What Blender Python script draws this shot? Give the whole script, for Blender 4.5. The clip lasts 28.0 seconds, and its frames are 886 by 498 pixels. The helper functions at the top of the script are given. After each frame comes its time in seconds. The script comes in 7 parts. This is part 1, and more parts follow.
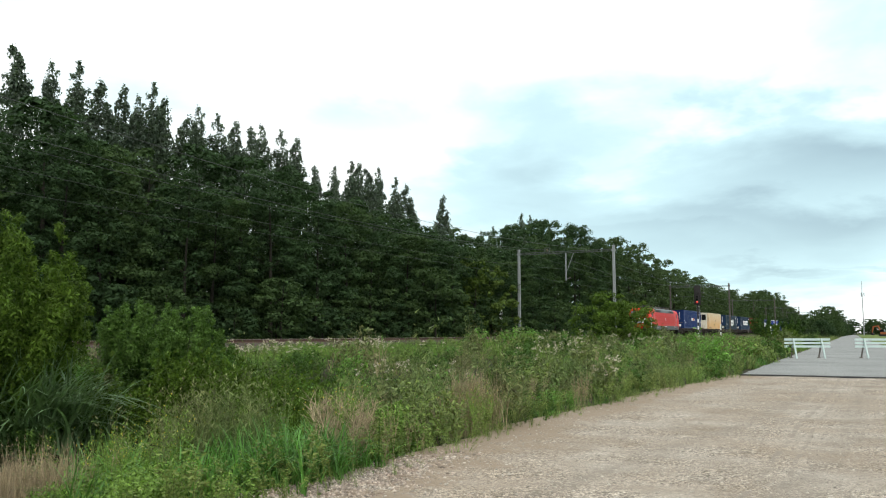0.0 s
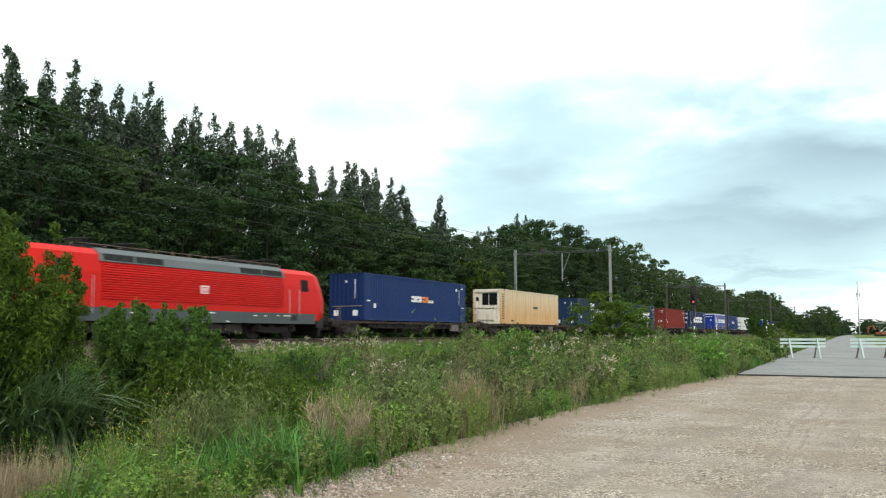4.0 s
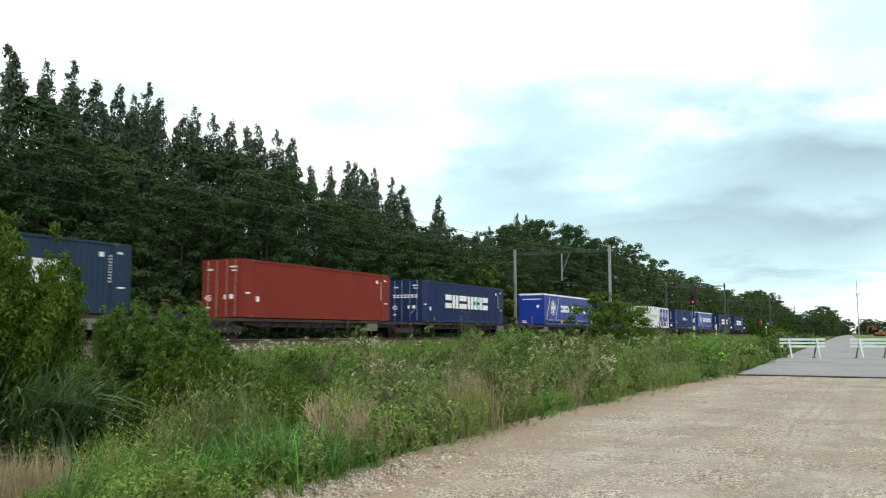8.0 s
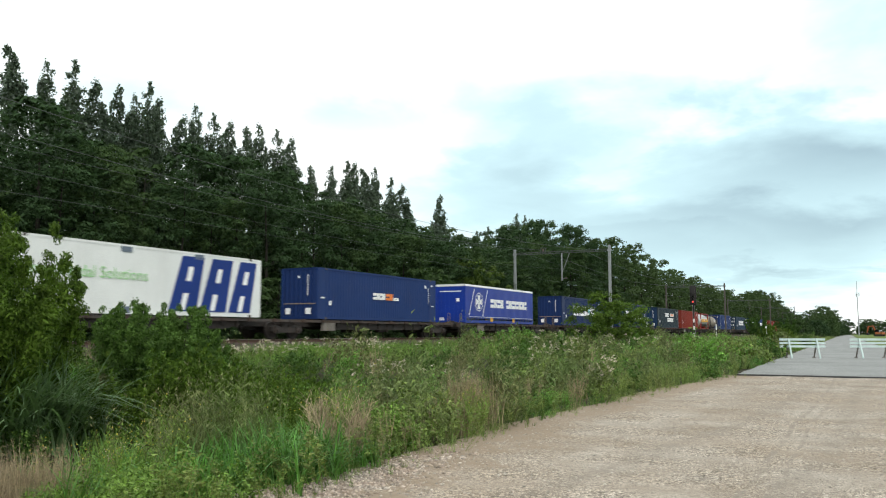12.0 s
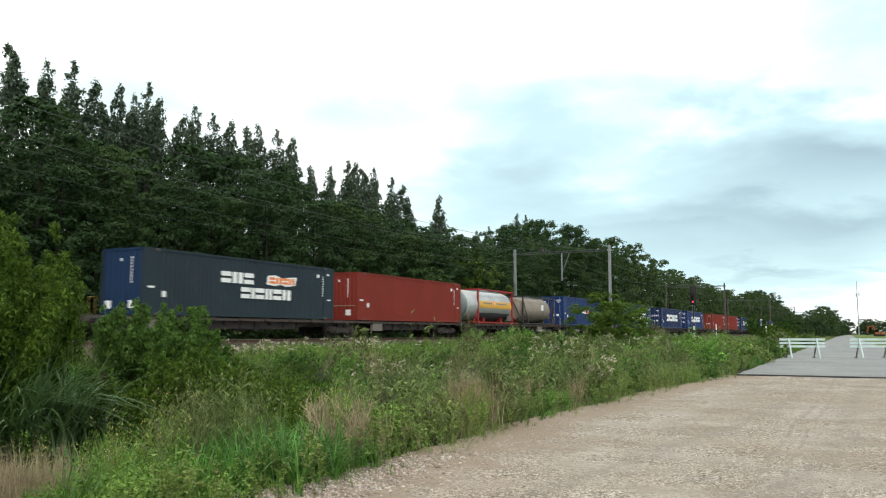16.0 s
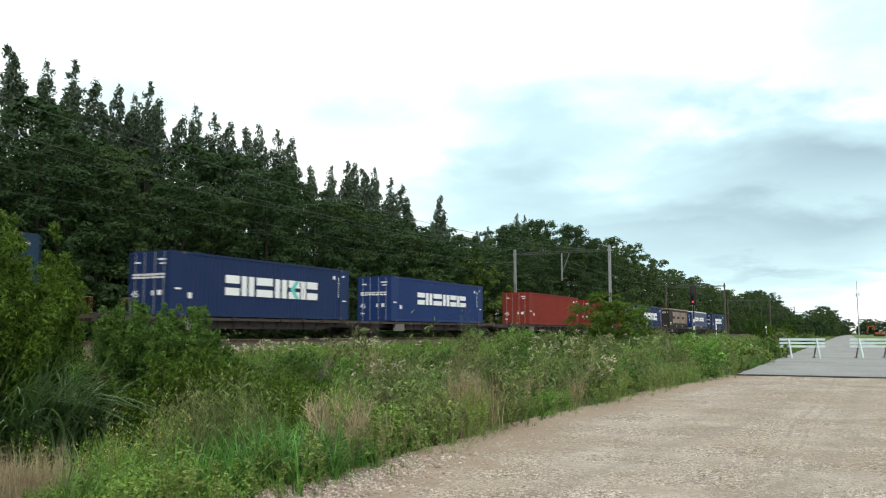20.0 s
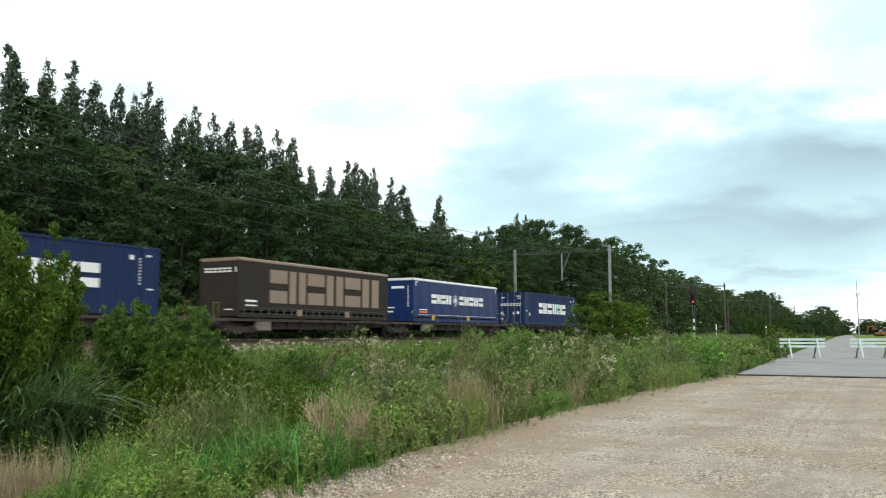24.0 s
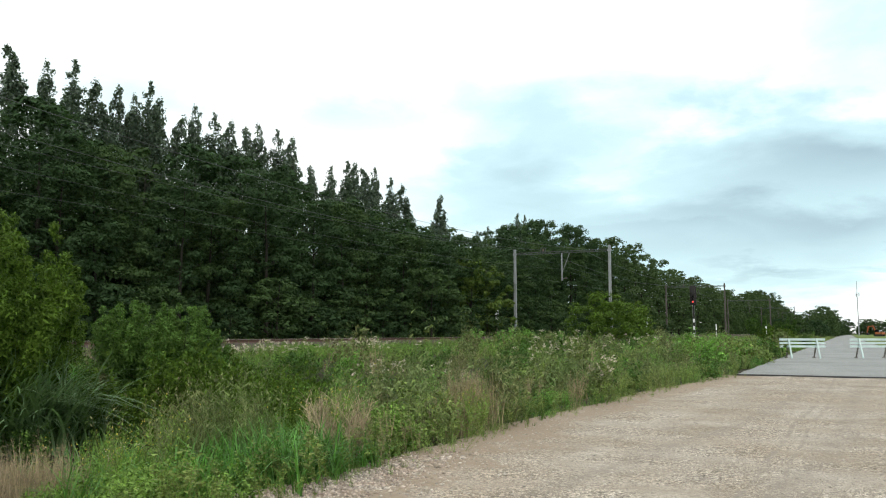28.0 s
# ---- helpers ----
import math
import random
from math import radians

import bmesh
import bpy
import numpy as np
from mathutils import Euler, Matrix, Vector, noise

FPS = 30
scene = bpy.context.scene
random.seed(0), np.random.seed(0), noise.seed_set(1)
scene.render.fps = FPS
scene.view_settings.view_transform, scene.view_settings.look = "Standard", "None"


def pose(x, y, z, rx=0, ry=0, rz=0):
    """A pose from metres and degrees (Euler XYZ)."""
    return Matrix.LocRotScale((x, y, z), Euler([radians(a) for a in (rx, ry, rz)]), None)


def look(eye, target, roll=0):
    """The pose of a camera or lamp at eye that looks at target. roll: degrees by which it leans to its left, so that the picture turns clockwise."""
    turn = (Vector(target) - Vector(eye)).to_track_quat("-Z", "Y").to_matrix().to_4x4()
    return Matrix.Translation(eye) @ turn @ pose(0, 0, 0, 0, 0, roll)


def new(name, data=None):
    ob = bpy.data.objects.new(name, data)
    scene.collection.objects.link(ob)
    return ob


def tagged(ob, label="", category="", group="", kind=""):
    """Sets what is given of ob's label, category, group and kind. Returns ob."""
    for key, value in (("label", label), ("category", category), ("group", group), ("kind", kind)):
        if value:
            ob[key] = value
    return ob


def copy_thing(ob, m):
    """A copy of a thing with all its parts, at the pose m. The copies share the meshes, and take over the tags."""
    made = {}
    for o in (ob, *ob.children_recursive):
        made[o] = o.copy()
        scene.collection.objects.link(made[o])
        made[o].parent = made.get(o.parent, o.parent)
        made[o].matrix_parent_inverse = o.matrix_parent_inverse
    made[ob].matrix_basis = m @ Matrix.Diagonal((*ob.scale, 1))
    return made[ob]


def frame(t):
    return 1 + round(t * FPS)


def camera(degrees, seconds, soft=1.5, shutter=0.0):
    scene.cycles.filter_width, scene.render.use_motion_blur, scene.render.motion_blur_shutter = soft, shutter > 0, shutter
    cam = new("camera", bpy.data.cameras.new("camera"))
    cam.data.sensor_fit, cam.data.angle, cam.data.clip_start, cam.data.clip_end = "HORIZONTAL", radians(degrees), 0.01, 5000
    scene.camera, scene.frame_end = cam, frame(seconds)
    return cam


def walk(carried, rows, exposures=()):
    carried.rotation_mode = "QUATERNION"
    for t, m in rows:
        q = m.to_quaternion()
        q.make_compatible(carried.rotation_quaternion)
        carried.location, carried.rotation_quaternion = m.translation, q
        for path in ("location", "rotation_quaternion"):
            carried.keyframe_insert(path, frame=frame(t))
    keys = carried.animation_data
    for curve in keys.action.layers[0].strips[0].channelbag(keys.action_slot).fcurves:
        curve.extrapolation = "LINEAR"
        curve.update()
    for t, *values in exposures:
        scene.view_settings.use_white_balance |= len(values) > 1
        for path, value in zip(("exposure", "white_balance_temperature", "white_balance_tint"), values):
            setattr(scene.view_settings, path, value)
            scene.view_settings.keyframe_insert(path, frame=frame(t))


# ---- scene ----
# Plan: x is to the right of the railway's direction, y runs along the railway, the yard lies at z = 0.
TRACK_X, RAIL_Z, DECK_Z = -28.36, 1.18, 1.09
TURN, TILT = 27.737, 5.876

cam = camera(56.96, 28.0, soft=1.15, shutter=0.25)
PAN = [(0.0, 0.28, 0.0), (0.5, 0.40, -0.04), (1.0, 0.32, 0.0), (1.5, 0.27, 0.0), (2.0, 0.20, 0.0), (2.5, 0.13, 0.0),
       (3.0, 0.10, 0.0), (3.5, 0.06, 0.0), (5.5, 0.0, 0.0), (12.0, 0.0, 0.0), (20.0, 0.0, 0.0), (28.0, 0.0, 0.0)]
walk(cam, [(t, pose(0, 0, 1.5, 90 + TILT + dv, 0, TURN + dh)) for t, dh, dv in PAN])


# ---- light ----
def make_world():
    world = bpy.data.worlds.new("overcast_sky")
    scene.world = world
    world.use_nodes = True
    nt = world.node_tree
    nt.nodes.clear()
    N, L = nt.nodes.new, nt.links.new
    out, bg = N("ShaderNodeOutputWorld"), N("ShaderNodeBackground")
    sky = N("ShaderNodeTexSky")
    sky.sky_type, sky.sun_disc = "NISHITA", False
    sky.sun_elevation, sky.sun_rotation = radians(48), radians(150)
    co, sep = N("ShaderNodeTexCoord"), N("ShaderNodeSeparateXYZ")
    L(co.outputs["Generated"], sep.inputs[0])

    def m(op, a, b=None, clamp=False):
        n = N("ShaderNodeMath")
        n.operation, n.use_clamp = op, clamp
        for i, v in enumerate((a, b)):
            if v is None:
                continue
            if isinstance(v, (int, float)):
                n.inputs[i].default_value = v
            else:
                L(v, n.inputs[i])
        return n.outputs[0]

    # the cloud deck is flat: look it up where the ray meets it
    den = m("ADD", m("MAXIMUM", sep.outputs[2], 0.0), 0.20)
    flat = N("ShaderNodeCombineXYZ")
    L(m("DIVIDE", sep.outputs[0], den), flat.inputs[0])
    L(m("DIVIDE", sep.outputs[1], den), flat.inputs[1])

    def clouds(scale, detail, rough, shift):
        mp, n = N("ShaderNodeMapping"), N("ShaderNodeTexNoise")
        mp.inputs["Location"].default_value = shift
        L(flat.outputs[0], mp.inputs[0])
        L(mp.outputs[0], n.inputs["Vector"])
        n.inputs["Scale"].default_value, n.inputs["Detail"].default_value, n.inputs["Roughness"].default_value = scale, detail, rough
        n.inputs["Distortion"].default_value = 0.15
        return n.outputs[0]

    big, small = clouds(0.42, 3, 0.5, (3.1, 0.4, 0)), clouds(1.5, 6, 0.55, (1.3, 5.2, 0))
    mix = m("ADD", m("MULTIPLY", big, 0.60), m("MULTIPLY", small, 0.40))
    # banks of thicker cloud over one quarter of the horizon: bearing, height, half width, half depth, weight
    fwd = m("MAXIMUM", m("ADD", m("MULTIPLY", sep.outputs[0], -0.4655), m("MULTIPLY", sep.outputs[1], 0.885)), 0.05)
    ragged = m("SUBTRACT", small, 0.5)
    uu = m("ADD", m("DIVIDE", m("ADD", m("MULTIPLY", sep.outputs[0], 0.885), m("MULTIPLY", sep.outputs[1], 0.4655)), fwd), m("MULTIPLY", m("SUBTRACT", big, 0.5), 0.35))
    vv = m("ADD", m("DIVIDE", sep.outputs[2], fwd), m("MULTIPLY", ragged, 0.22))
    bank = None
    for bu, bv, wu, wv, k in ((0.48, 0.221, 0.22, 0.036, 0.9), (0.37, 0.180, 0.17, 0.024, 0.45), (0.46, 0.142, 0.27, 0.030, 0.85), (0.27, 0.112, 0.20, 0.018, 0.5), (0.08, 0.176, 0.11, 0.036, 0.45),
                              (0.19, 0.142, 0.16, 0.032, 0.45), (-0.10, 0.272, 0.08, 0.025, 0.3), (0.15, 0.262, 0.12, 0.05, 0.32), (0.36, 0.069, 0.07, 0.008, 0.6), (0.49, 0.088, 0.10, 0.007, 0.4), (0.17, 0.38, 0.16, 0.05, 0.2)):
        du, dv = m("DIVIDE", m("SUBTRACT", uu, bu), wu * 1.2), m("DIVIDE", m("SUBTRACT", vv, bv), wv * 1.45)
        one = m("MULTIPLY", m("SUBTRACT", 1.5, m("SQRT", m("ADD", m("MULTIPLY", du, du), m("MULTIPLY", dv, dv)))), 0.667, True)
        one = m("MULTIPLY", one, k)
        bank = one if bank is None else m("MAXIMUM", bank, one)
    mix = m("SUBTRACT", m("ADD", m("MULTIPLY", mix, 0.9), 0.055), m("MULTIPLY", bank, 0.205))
    ramp = N("ShaderNodeValToRGB")
    L(mix, ramp.inputs[0])
    e = ramp.color_ramp.elements
    e[0].position, e[0].color = 0.25, (0.31, 0.43, 0.48, 1)
    e[1].position, e[1].color = 0.54, (1.0, 1.02, 1.0, 1)
    mid = e.new(0.415)
    mid.color = (0.51, 0.70, 0.74, 1)
    # a little blue of the clear sky shows through the thin cloud
    veil = N("ShaderNodeMixRGB")
    veil.blend_type = "MIX"
    veil.inputs[0].default_value = 0.93
    dim = N("ShaderNodeMixRGB")
    dim.blend_type = "MULTIPLY"
    dim.inputs[0].default_value = 1.0
    dim.inputs[2].default_value = (0.12, 0.12, 0.12, 1)
    L(sky.outputs[0], dim.inputs[1])
    L(dim.outputs[0], veil.inputs[1])
    L(ramp.outputs[0], veil.inputs[2])
    L(veil.outputs[0], bg.inputs[0])
    bg.inputs[1].default_value = 1.0
    L(bg.outputs[0], out.inputs[0])


make_world()
sun_data = bpy.data.lights.new("sun", "SUN")
sun_data.energy, sun_data.angle, sun_data.color = 1.5, radians(24), (1.0, 0.96, 0.9)
sun = new("sun", sun_data)
sun.matrix_world = look((40, -60, 80), (0, 0, 0))
scene.view_settings.exposure = 0.5


# ---- materials ----
MATS = {}


def mat(name, colour, rough=0.6, metal=0.0, vary=0.25, scale=3.0, fine=40.0, bump=0.0, tint=None, island=0.0, leaf=0.0,
        streak=0.0, dirt=(0.10, 0.08, 0.06), spec=0.5, coat=0.0, ruts=None, stain=None, tracks=()):
    """A surface with variation at two scales, optional streaks of dirt, per-piece tint and light through leaves."""
    if name in MATS:
        return MATS[name]
    ma = bpy.data.materials.new(name)
    ma.use_nodes = True
    nt = ma.node_tree
    nt.nodes.clear()
    N, L = nt.nodes.new, nt.links.new
    out, sh = N("ShaderNodeOutputMaterial"), N("ShaderNodeBsdfPrincipled")
    sh.inputs["Roughness"].default_value, sh.inputs["Metallic"].default_value = rough, metal
    sh.inputs["Specular IOR Level"].default_value = spec
    sh.inputs["Coat Weight"].default_value = coat
    co = N("ShaderNodeTexCoord")
    src = co.outputs["Object"]

    def noise_of(sc, det=4, stretch=None):
        n = N("ShaderNodeTexNoise")
        n.inputs["Scale"].default_value, n.inputs["Detail"].default_value = sc, det
        if stretch:
            mp = N("ShaderNodeMapping")
            mp.inputs["Scale"].default_value = stretch
            L(src, mp.inputs[0])
            L(mp.outputs[0], n.inputs["Vector"])
        else:
            L(src, n.inputs["Vector"])
        return n.outputs[0]

    def mixed(fac, a, b, mode="MIX"):
        n = N("ShaderNodeMixRGB")
        n.blend_type = mode
        for i, v in zip((0, 1, 2), (fac, a, b)):
            if isinstance(v, (int, float)):
                n.inputs[i].default_value = v
            elif isinstance(v, tuple):
                n.inputs[i].default_value = (*v[:3], 1)
            else:
                L(v, n.inputs[i])
        return n.outputs[0]

    def curve(v, lo, hi, a=0.0, b=1.0):
        n = N("ShaderNodeMapRange")
        for i, x in zip((1, 2, 3, 4), (lo, hi, a, b)):
            n.inputs[i].default_value = x
        L(v, n.inputs[0])
        return n.outputs[0]

    other = tint or tuple(c * 0.55 for c in colour)
    col = mixed(curve(noise_of(scale), 0.38, 0.66), colour, other)
    col = mixed(vary, colour, col)
    grain = curve(noise_of(fine, 3), 0.3, 0.7, 1 - vary * 0.6, 1 + vary * 0.4)
    col = mixed(1.0, col, grain, "MULTIPLY")
    if island:
        geo = N("ShaderNodeNewGeometry")
        col = mixed(1.0, col, curve(geo.outputs["Random Per Island"], 0, 1, 1 - island, 1 + island), "MULTIPLY")
    if streak:
        s1 = curve(noise_of(1.0, 5, (7, 7, 0.5)), 0.5, 0.75)
        s2 = curve(noise_of(0.8, 4), 0.35, 0.7)
        n = N("ShaderNodeMath")
        n.operation = "MULTIPLY"
        L(s1, n.inputs[0])
        L(s2, n.inputs[1])
        n2 = N("ShaderNodeMath")
        n2.operation = "MULTIPLY"
        L(n.outputs[0], n2.inputs[0])
        n2.inputs[1].default_value = streak
        col = mixed(n2.outputs[0], col, dirt)
    if stain:
        # rust that has run down a wall: (top, bottom, colour)
        sep, su = N("ShaderNodeSeparateXYZ"), N("ShaderNodeMath")
        L(src, sep.inputs[0])
        su.operation = "ADD"
        L(curve(sep.outputs[2], stain[1], stain[0], 0.75, 0.0), su.inputs[0])
        L(curve(noise_of(1.0, 6, (2.5, 2.5, 0.35)), 0.3, 0.7, -0.3, 0.3), su.inputs[1])
        col = mixed(su.outputs[0], col, stain[2])
    if ruts:
        col = mixed(curve(noise_of(1.0, 5, (1.3, 0.22, 1)), 0.50, 0.66, 0.0, 0.4), col, ruts)
        col = mixed(curve(noise_of(2.2, 6), 0.52, 0.66, 0.0, 0.55), col, tuple(c * 0.70 for c in colour))
        col = mixed(curve(noise_of(14.0, 8), 0.54, 0.72, 0.0, 0.5), col, tuple(min(1.0, c * 1.3) for c in ruts))
        col = mixed(curve(noise_of(6.0, 9), 0.55, 0.70, 0.0, 0.35), col, tuple(c * 0.5 for c in colour))
        col = mixed(curve(noise_of(1.0, 6, (0.5, 1.3, 1)), 0.52, 0.68, 0.0, 0.30), col, tuple(min(1.0, c * 1.12) for c in ruts))
        col = mixed(curve(noise_of(0.33, 6), 0.47, 0.60, 0.0, 0.55), col, (0.262, 0.212, 0.160))
        # pebbles lie thick in some places and are trodden in elsewhere
        for size_, lo, hi in ((34.0, 0.42, 0.62), (75.0, 0.35, 0.60)):
            vo = N("ShaderNodeTexVoronoi")
            vo.inputs["Scale"].default_value = size_
            L(src, vo.inputs["Vector"])
            bw = N("ShaderNodeRGBToBW")
            L(vo.outputs["Color"], bw.inputs[0])
            col = mixed(curve(noise_of(0.9, 6), lo, hi, 0.15, 0.95), col, mixed(1.0, col, curve(bw.outputs[0], 0.2, 0.8, 0.52, 1.50), "MULTIPLY"))
        # wheel tracks along the yard
        sx_, wv_ = N("ShaderNodeSeparateXYZ"), N("ShaderNodeMath")
        L(src, sx_.inputs[0])
        wv_.operation = "ADD"
        L(sx_.outputs[0], wv_.inputs[0])
        L(curve(noise_of(0.12, 2), 0.3, 0.7, -0.12, 0.12), wv_.inputs[1])
        for c0, w0, k0 in tracks:
            d0, d1, d2 = N("ShaderNodeMath"), N("ShaderNodeMath"), N("ShaderNodeMath")
            d0.operation, d1.operation, d2.operation = "SUBTRACT", "ABSOLUTE", "MULTIPLY"
            L(wv_.outputs[0], d0.inputs[0])
            d0.inputs[1].default_value = c0
            L(d0.outputs[0], d1.inputs[0])
            L(curve(d1.outputs[0], w0 * 0.5, w0, k0, 0.0), d2.inputs[0])
            L(curve(noise_of(2.2, 7), 0.38, 0.55), d2.inputs[1])
            col = mixed(d2.outputs[0], col, tuple(c * 0.66 for c in colour))
        at, wob = N("ShaderNodeAttribute"), N("ShaderNodeMath")
        at.attribute_name = "border"
        wob.operation = "ADD"
        L(at.outputs["Fac"], wob.inputs[0])
        L(curve(noise_of(1.7, 7), 0.25, 0.75, -0.42, 0.42), wob.inputs[1])
        col = mixed(curve(wob.outputs[0], 0.35, 0.75, 0.0, 0.75), col, (0.235, 0.182, 0.130))
        tr_, wb = N("ShaderNodeAttribute"), N("ShaderNodeMath")
        tr_.attribute_name = "rut"
        wb.operation = "MULTIPLY"
        L(tr_.outputs["Fac"], wb.inputs[0])
        L(curve(noise_of(2.6, 5), 0.35, 0.65, 0.1, 0.75), wb.inputs[1])
        col = mixed(wb.outputs[0], col, tuple(c * 0.62 for c in colour))
    L(col, sh.inputs["Base Color"])
    if bump:
        b = N("ShaderNodeBump")
        b.inputs["Strength"].default_value, b.inputs["Distance"].default_value = bump, 0.02
        L(noise_of(fine * 0.7, 5), b.inputs["Height"])
        L(b.outputs[0], sh.inputs["Normal"])
    if leaf:
        tr, ms = N("ShaderNodeBsdfTranslucent"), N("ShaderNodeMixShader")
        L(mixed(1.0, col, (1.08, 1.18, 0.7), "MULTIPLY"), tr.inputs[0])
        ms.inputs[0].default_value = leaf
        L(sh.outputs[0], ms.inputs[1])
        L(tr.outputs[0], ms.inputs[2])
        L(ms.outputs[0], out.inputs[0])
    else:
        L(sh.outputs[0], out.inputs[0])
    MATS[name] = ma
    return ma


def glow(name, colour, strength):
    ma = bpy.data.materials.new(name)
    ma.use_nodes = True
    sh = ma.node_tree.nodes["Principled BSDF"]
    sh.inputs["Base Color"].default_value = (*colour, 1)
    sh.inputs["Emission Color"].default_value = (*colour, 1)
    sh.inputs["Emission Strength"].default_value = strength
    return ma


def paint(name, colour, rough=0.45, streak=0.35, vary=0.2, spec=0.12):
    return mat(name, colour, rough, 0, vary, 0.6, 30, 0.03, None, 0, 0, streak, (0.05, 0.04, 0.033), spec=spec)


M_GRAVEL = mat("gravel", (0.330, 0.288, 0.237), 0.95, 0, 0.95, 0.6, 60, 0.25, (0.235, 0.190, 0.142), spec=0.1, ruts=(0.385, 0.345, 0.293),
               tracks=((-1.20, 0.05, 0.7), (-0.95, 0.04, 0.6), (0.62, 0.07, 0.45), (-2.75, 0.08, 0.3), (2.3, 0.08, 0.4)))
M_STONE = mat("stone_chips", (0.37, 0.335, 0.285), 0.9, 0, 0.4, 2, 30, 0.1, None, 0.45, spec=0.1)
M_RUBBLE = mat("rubble", (0.37, 0.325, 0.275), 0.95, 0, 0.6, 3, 30, 0.4, (0.25, 0.17, 0.125), 0.5, spec=0.2)
M_SOIL = mat("soil", (0.075, 0.075, 0.032), 0.95, 0, 0.6, 0.8, 18, 0.6, (0.06, 0.045, 0.03), spec=0.1)
M_FIELD = mat("field_grass", (0.10, 0.15, 0.035), 0.9, 0, 0.6, 0.12, 3, 0.4, (0.14, 0.15, 0.05), spec=0.1)
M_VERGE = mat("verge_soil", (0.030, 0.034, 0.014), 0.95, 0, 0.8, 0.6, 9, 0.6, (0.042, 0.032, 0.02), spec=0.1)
M_ASPHALT = mat("asphalt", (0.255, 0.26, 0.25), 0.85, 0, 0.7, 0.3, 60, 0.4, (0.17, 0.175, 0.17), spec=0.2)
M_TAR = mat("asphalt_edge", (0.05, 0.05, 0.05), 0.9, 0, 0.5, 3, 40, 0.5, spec=0.3)
M_SAND = mat("sand", (0.42, 0.34, 0.23), 0.95, 0, 0.5, 0.2, 20, 0.4, spec=0.1)
M_BALLAST = mat("ballast", (0.085, 0.070, 0.060), 0.95, 0, 0.8, 4, 22, 1.0, (0.05, 0.038, 0.03), spec=0.1)
M_SLEEPER = mat("concrete_sleeper", (0.20, 0.18, 0.16), 0.9, 0, 0.4, 2, 30, 0.3)
M_RUST = mat("rusty_rail", (0.085, 0.048, 0.034), 0.8, 0.2, 0.5, 5, 40, 0.3, (0.08, 0.04, 0.028))
M_RAILTOP = mat("polished_rail", (0.45, 0.42, 0.40), 0.35, 0.9, 0.3, 3, 30)
M_GALV = mat("galvanised_steel", (0.25, 0.27, 0.27), 0.6, 0.3, 0.3, 1.5, 25, 0.05)
M_DARKSTEEL = mat("dark_steel", (0.085, 0.095, 0.088), 0.7, 0.2, 0.4, 2, 25, 0.1)
M_BROWNPOLE = mat("weathered_steel", (0.092, 0.080, 0.070), 0.75, 0.2, 0.4, 2, 25, 0.1)
M_WIRE = mat("copper_wire", (0.07, 0.08, 0.07), 0.6, 0.3, 0.2)
M_INSUL = mat("insulator", (0.10, 0.06, 0.045), 0.3, 0, 0.2)
M_BARK = mat("bark", (0.030, 0.028, 0.022), 0.95, 0, 0.5, 4, 25, 0.8, spec=0.1)
M_LEAF = mat("leaf_dark", (0.040, 0.074, 0.030), 0.7, 0, 0.7, 0.22, 3, 0, (0.026, 0.050, 0.022), 0.25, 0.30, spec=0.08)
M_LEAF2 = mat("leaf_mid", (0.056, 0.094, 0.034), 0.7, 0, 0.7, 0.22, 3, 0, (0.038, 0.068, 0.026), 0.25, 0.32, spec=0.08)
# Lighter, greyer leaf: distance haze is mixed into the colour.
M_LEAF_HAZE = mat("leaf_hazed", (0.066, 0.102, 0.042), 0.7, 0, 0.7, 0.18, 3, 0, (0.046, 0.074, 0.032), 0.15, 0.38, spec=0.05)
M_LEAFY = mat("leaf_yellow_green", (0.085, 0.128, 0.026), 0.6, 0, 0.6, 0.5, 3, 0, (0.058, 0.098, 0.02), 0.25, 0.36, spec=0.1)
M_POPLAR = mat("leaf_poplar", (0.088, 0.124, 0.086), 0.5, 0, 0.6, 0.35, 3, 0, (0.062, 0.092, 0.064), 0.45, 0.4, spec=0.3)
M_SHRUB = mat("leaf_shrub", (0.082, 0.140, 0.019), 0.6, 0, 0.6, 0.9, 5, 0, (0.050, 0.096, 0.016), 0.45, 0.36, spec=0.1)
# Greener willow leaf, its colour also brightened to make the bush look lit.
M_WILLOW_LIT = mat("leaf_willow_lit", (0.088, 0.165, 0.034), 0.6, 0, 0.6, 0.9, 5, 0, (0.056, 0.112, 0.024), 0.45, 0.36, spec=0.12)
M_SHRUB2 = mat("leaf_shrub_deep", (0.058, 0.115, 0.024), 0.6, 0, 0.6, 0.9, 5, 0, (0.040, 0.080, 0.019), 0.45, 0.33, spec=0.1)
M_GRASS = mat("grass_green", (0.155, 0.245, 0.070), 0.6, 0, 0.8, 0.5, 6, 0, (0.210, 0.205, 0.095), 0.55, 0.35, spec=0.2)
M_GRASS2 = mat("grass_lush", (0.098, 0.235, 0.045), 0.5, 0, 0.6, 0.7, 6, 0, (0.065, 0.165, 0.034), 0.55, 0.32, spec=0.3)
M_HERB = mat("herb_leaf", (0.138, 0.208, 0.048), 0.6, 0, 0.75, 0.6, 6, 0, (0.160, 0.175, 0.058), 0.5, 0.26, spec=0.2)
M_MUG = mat("mugwort_leaf", (0.134, 0.192, 0.066), 0.65, 0, 0.8, 0.6, 6, 0, (0.180, 0.168, 0.082), 0.5, 0.25, spec=0.2)
M_BRIGHT = mat("nettle_leaf", (0.135, 0.290, 0.046), 0.55, 0, 0.6, 0.7, 6, 0, (0.105, 0.215, 0.040), 0.45, 0.30, spec=0.25)
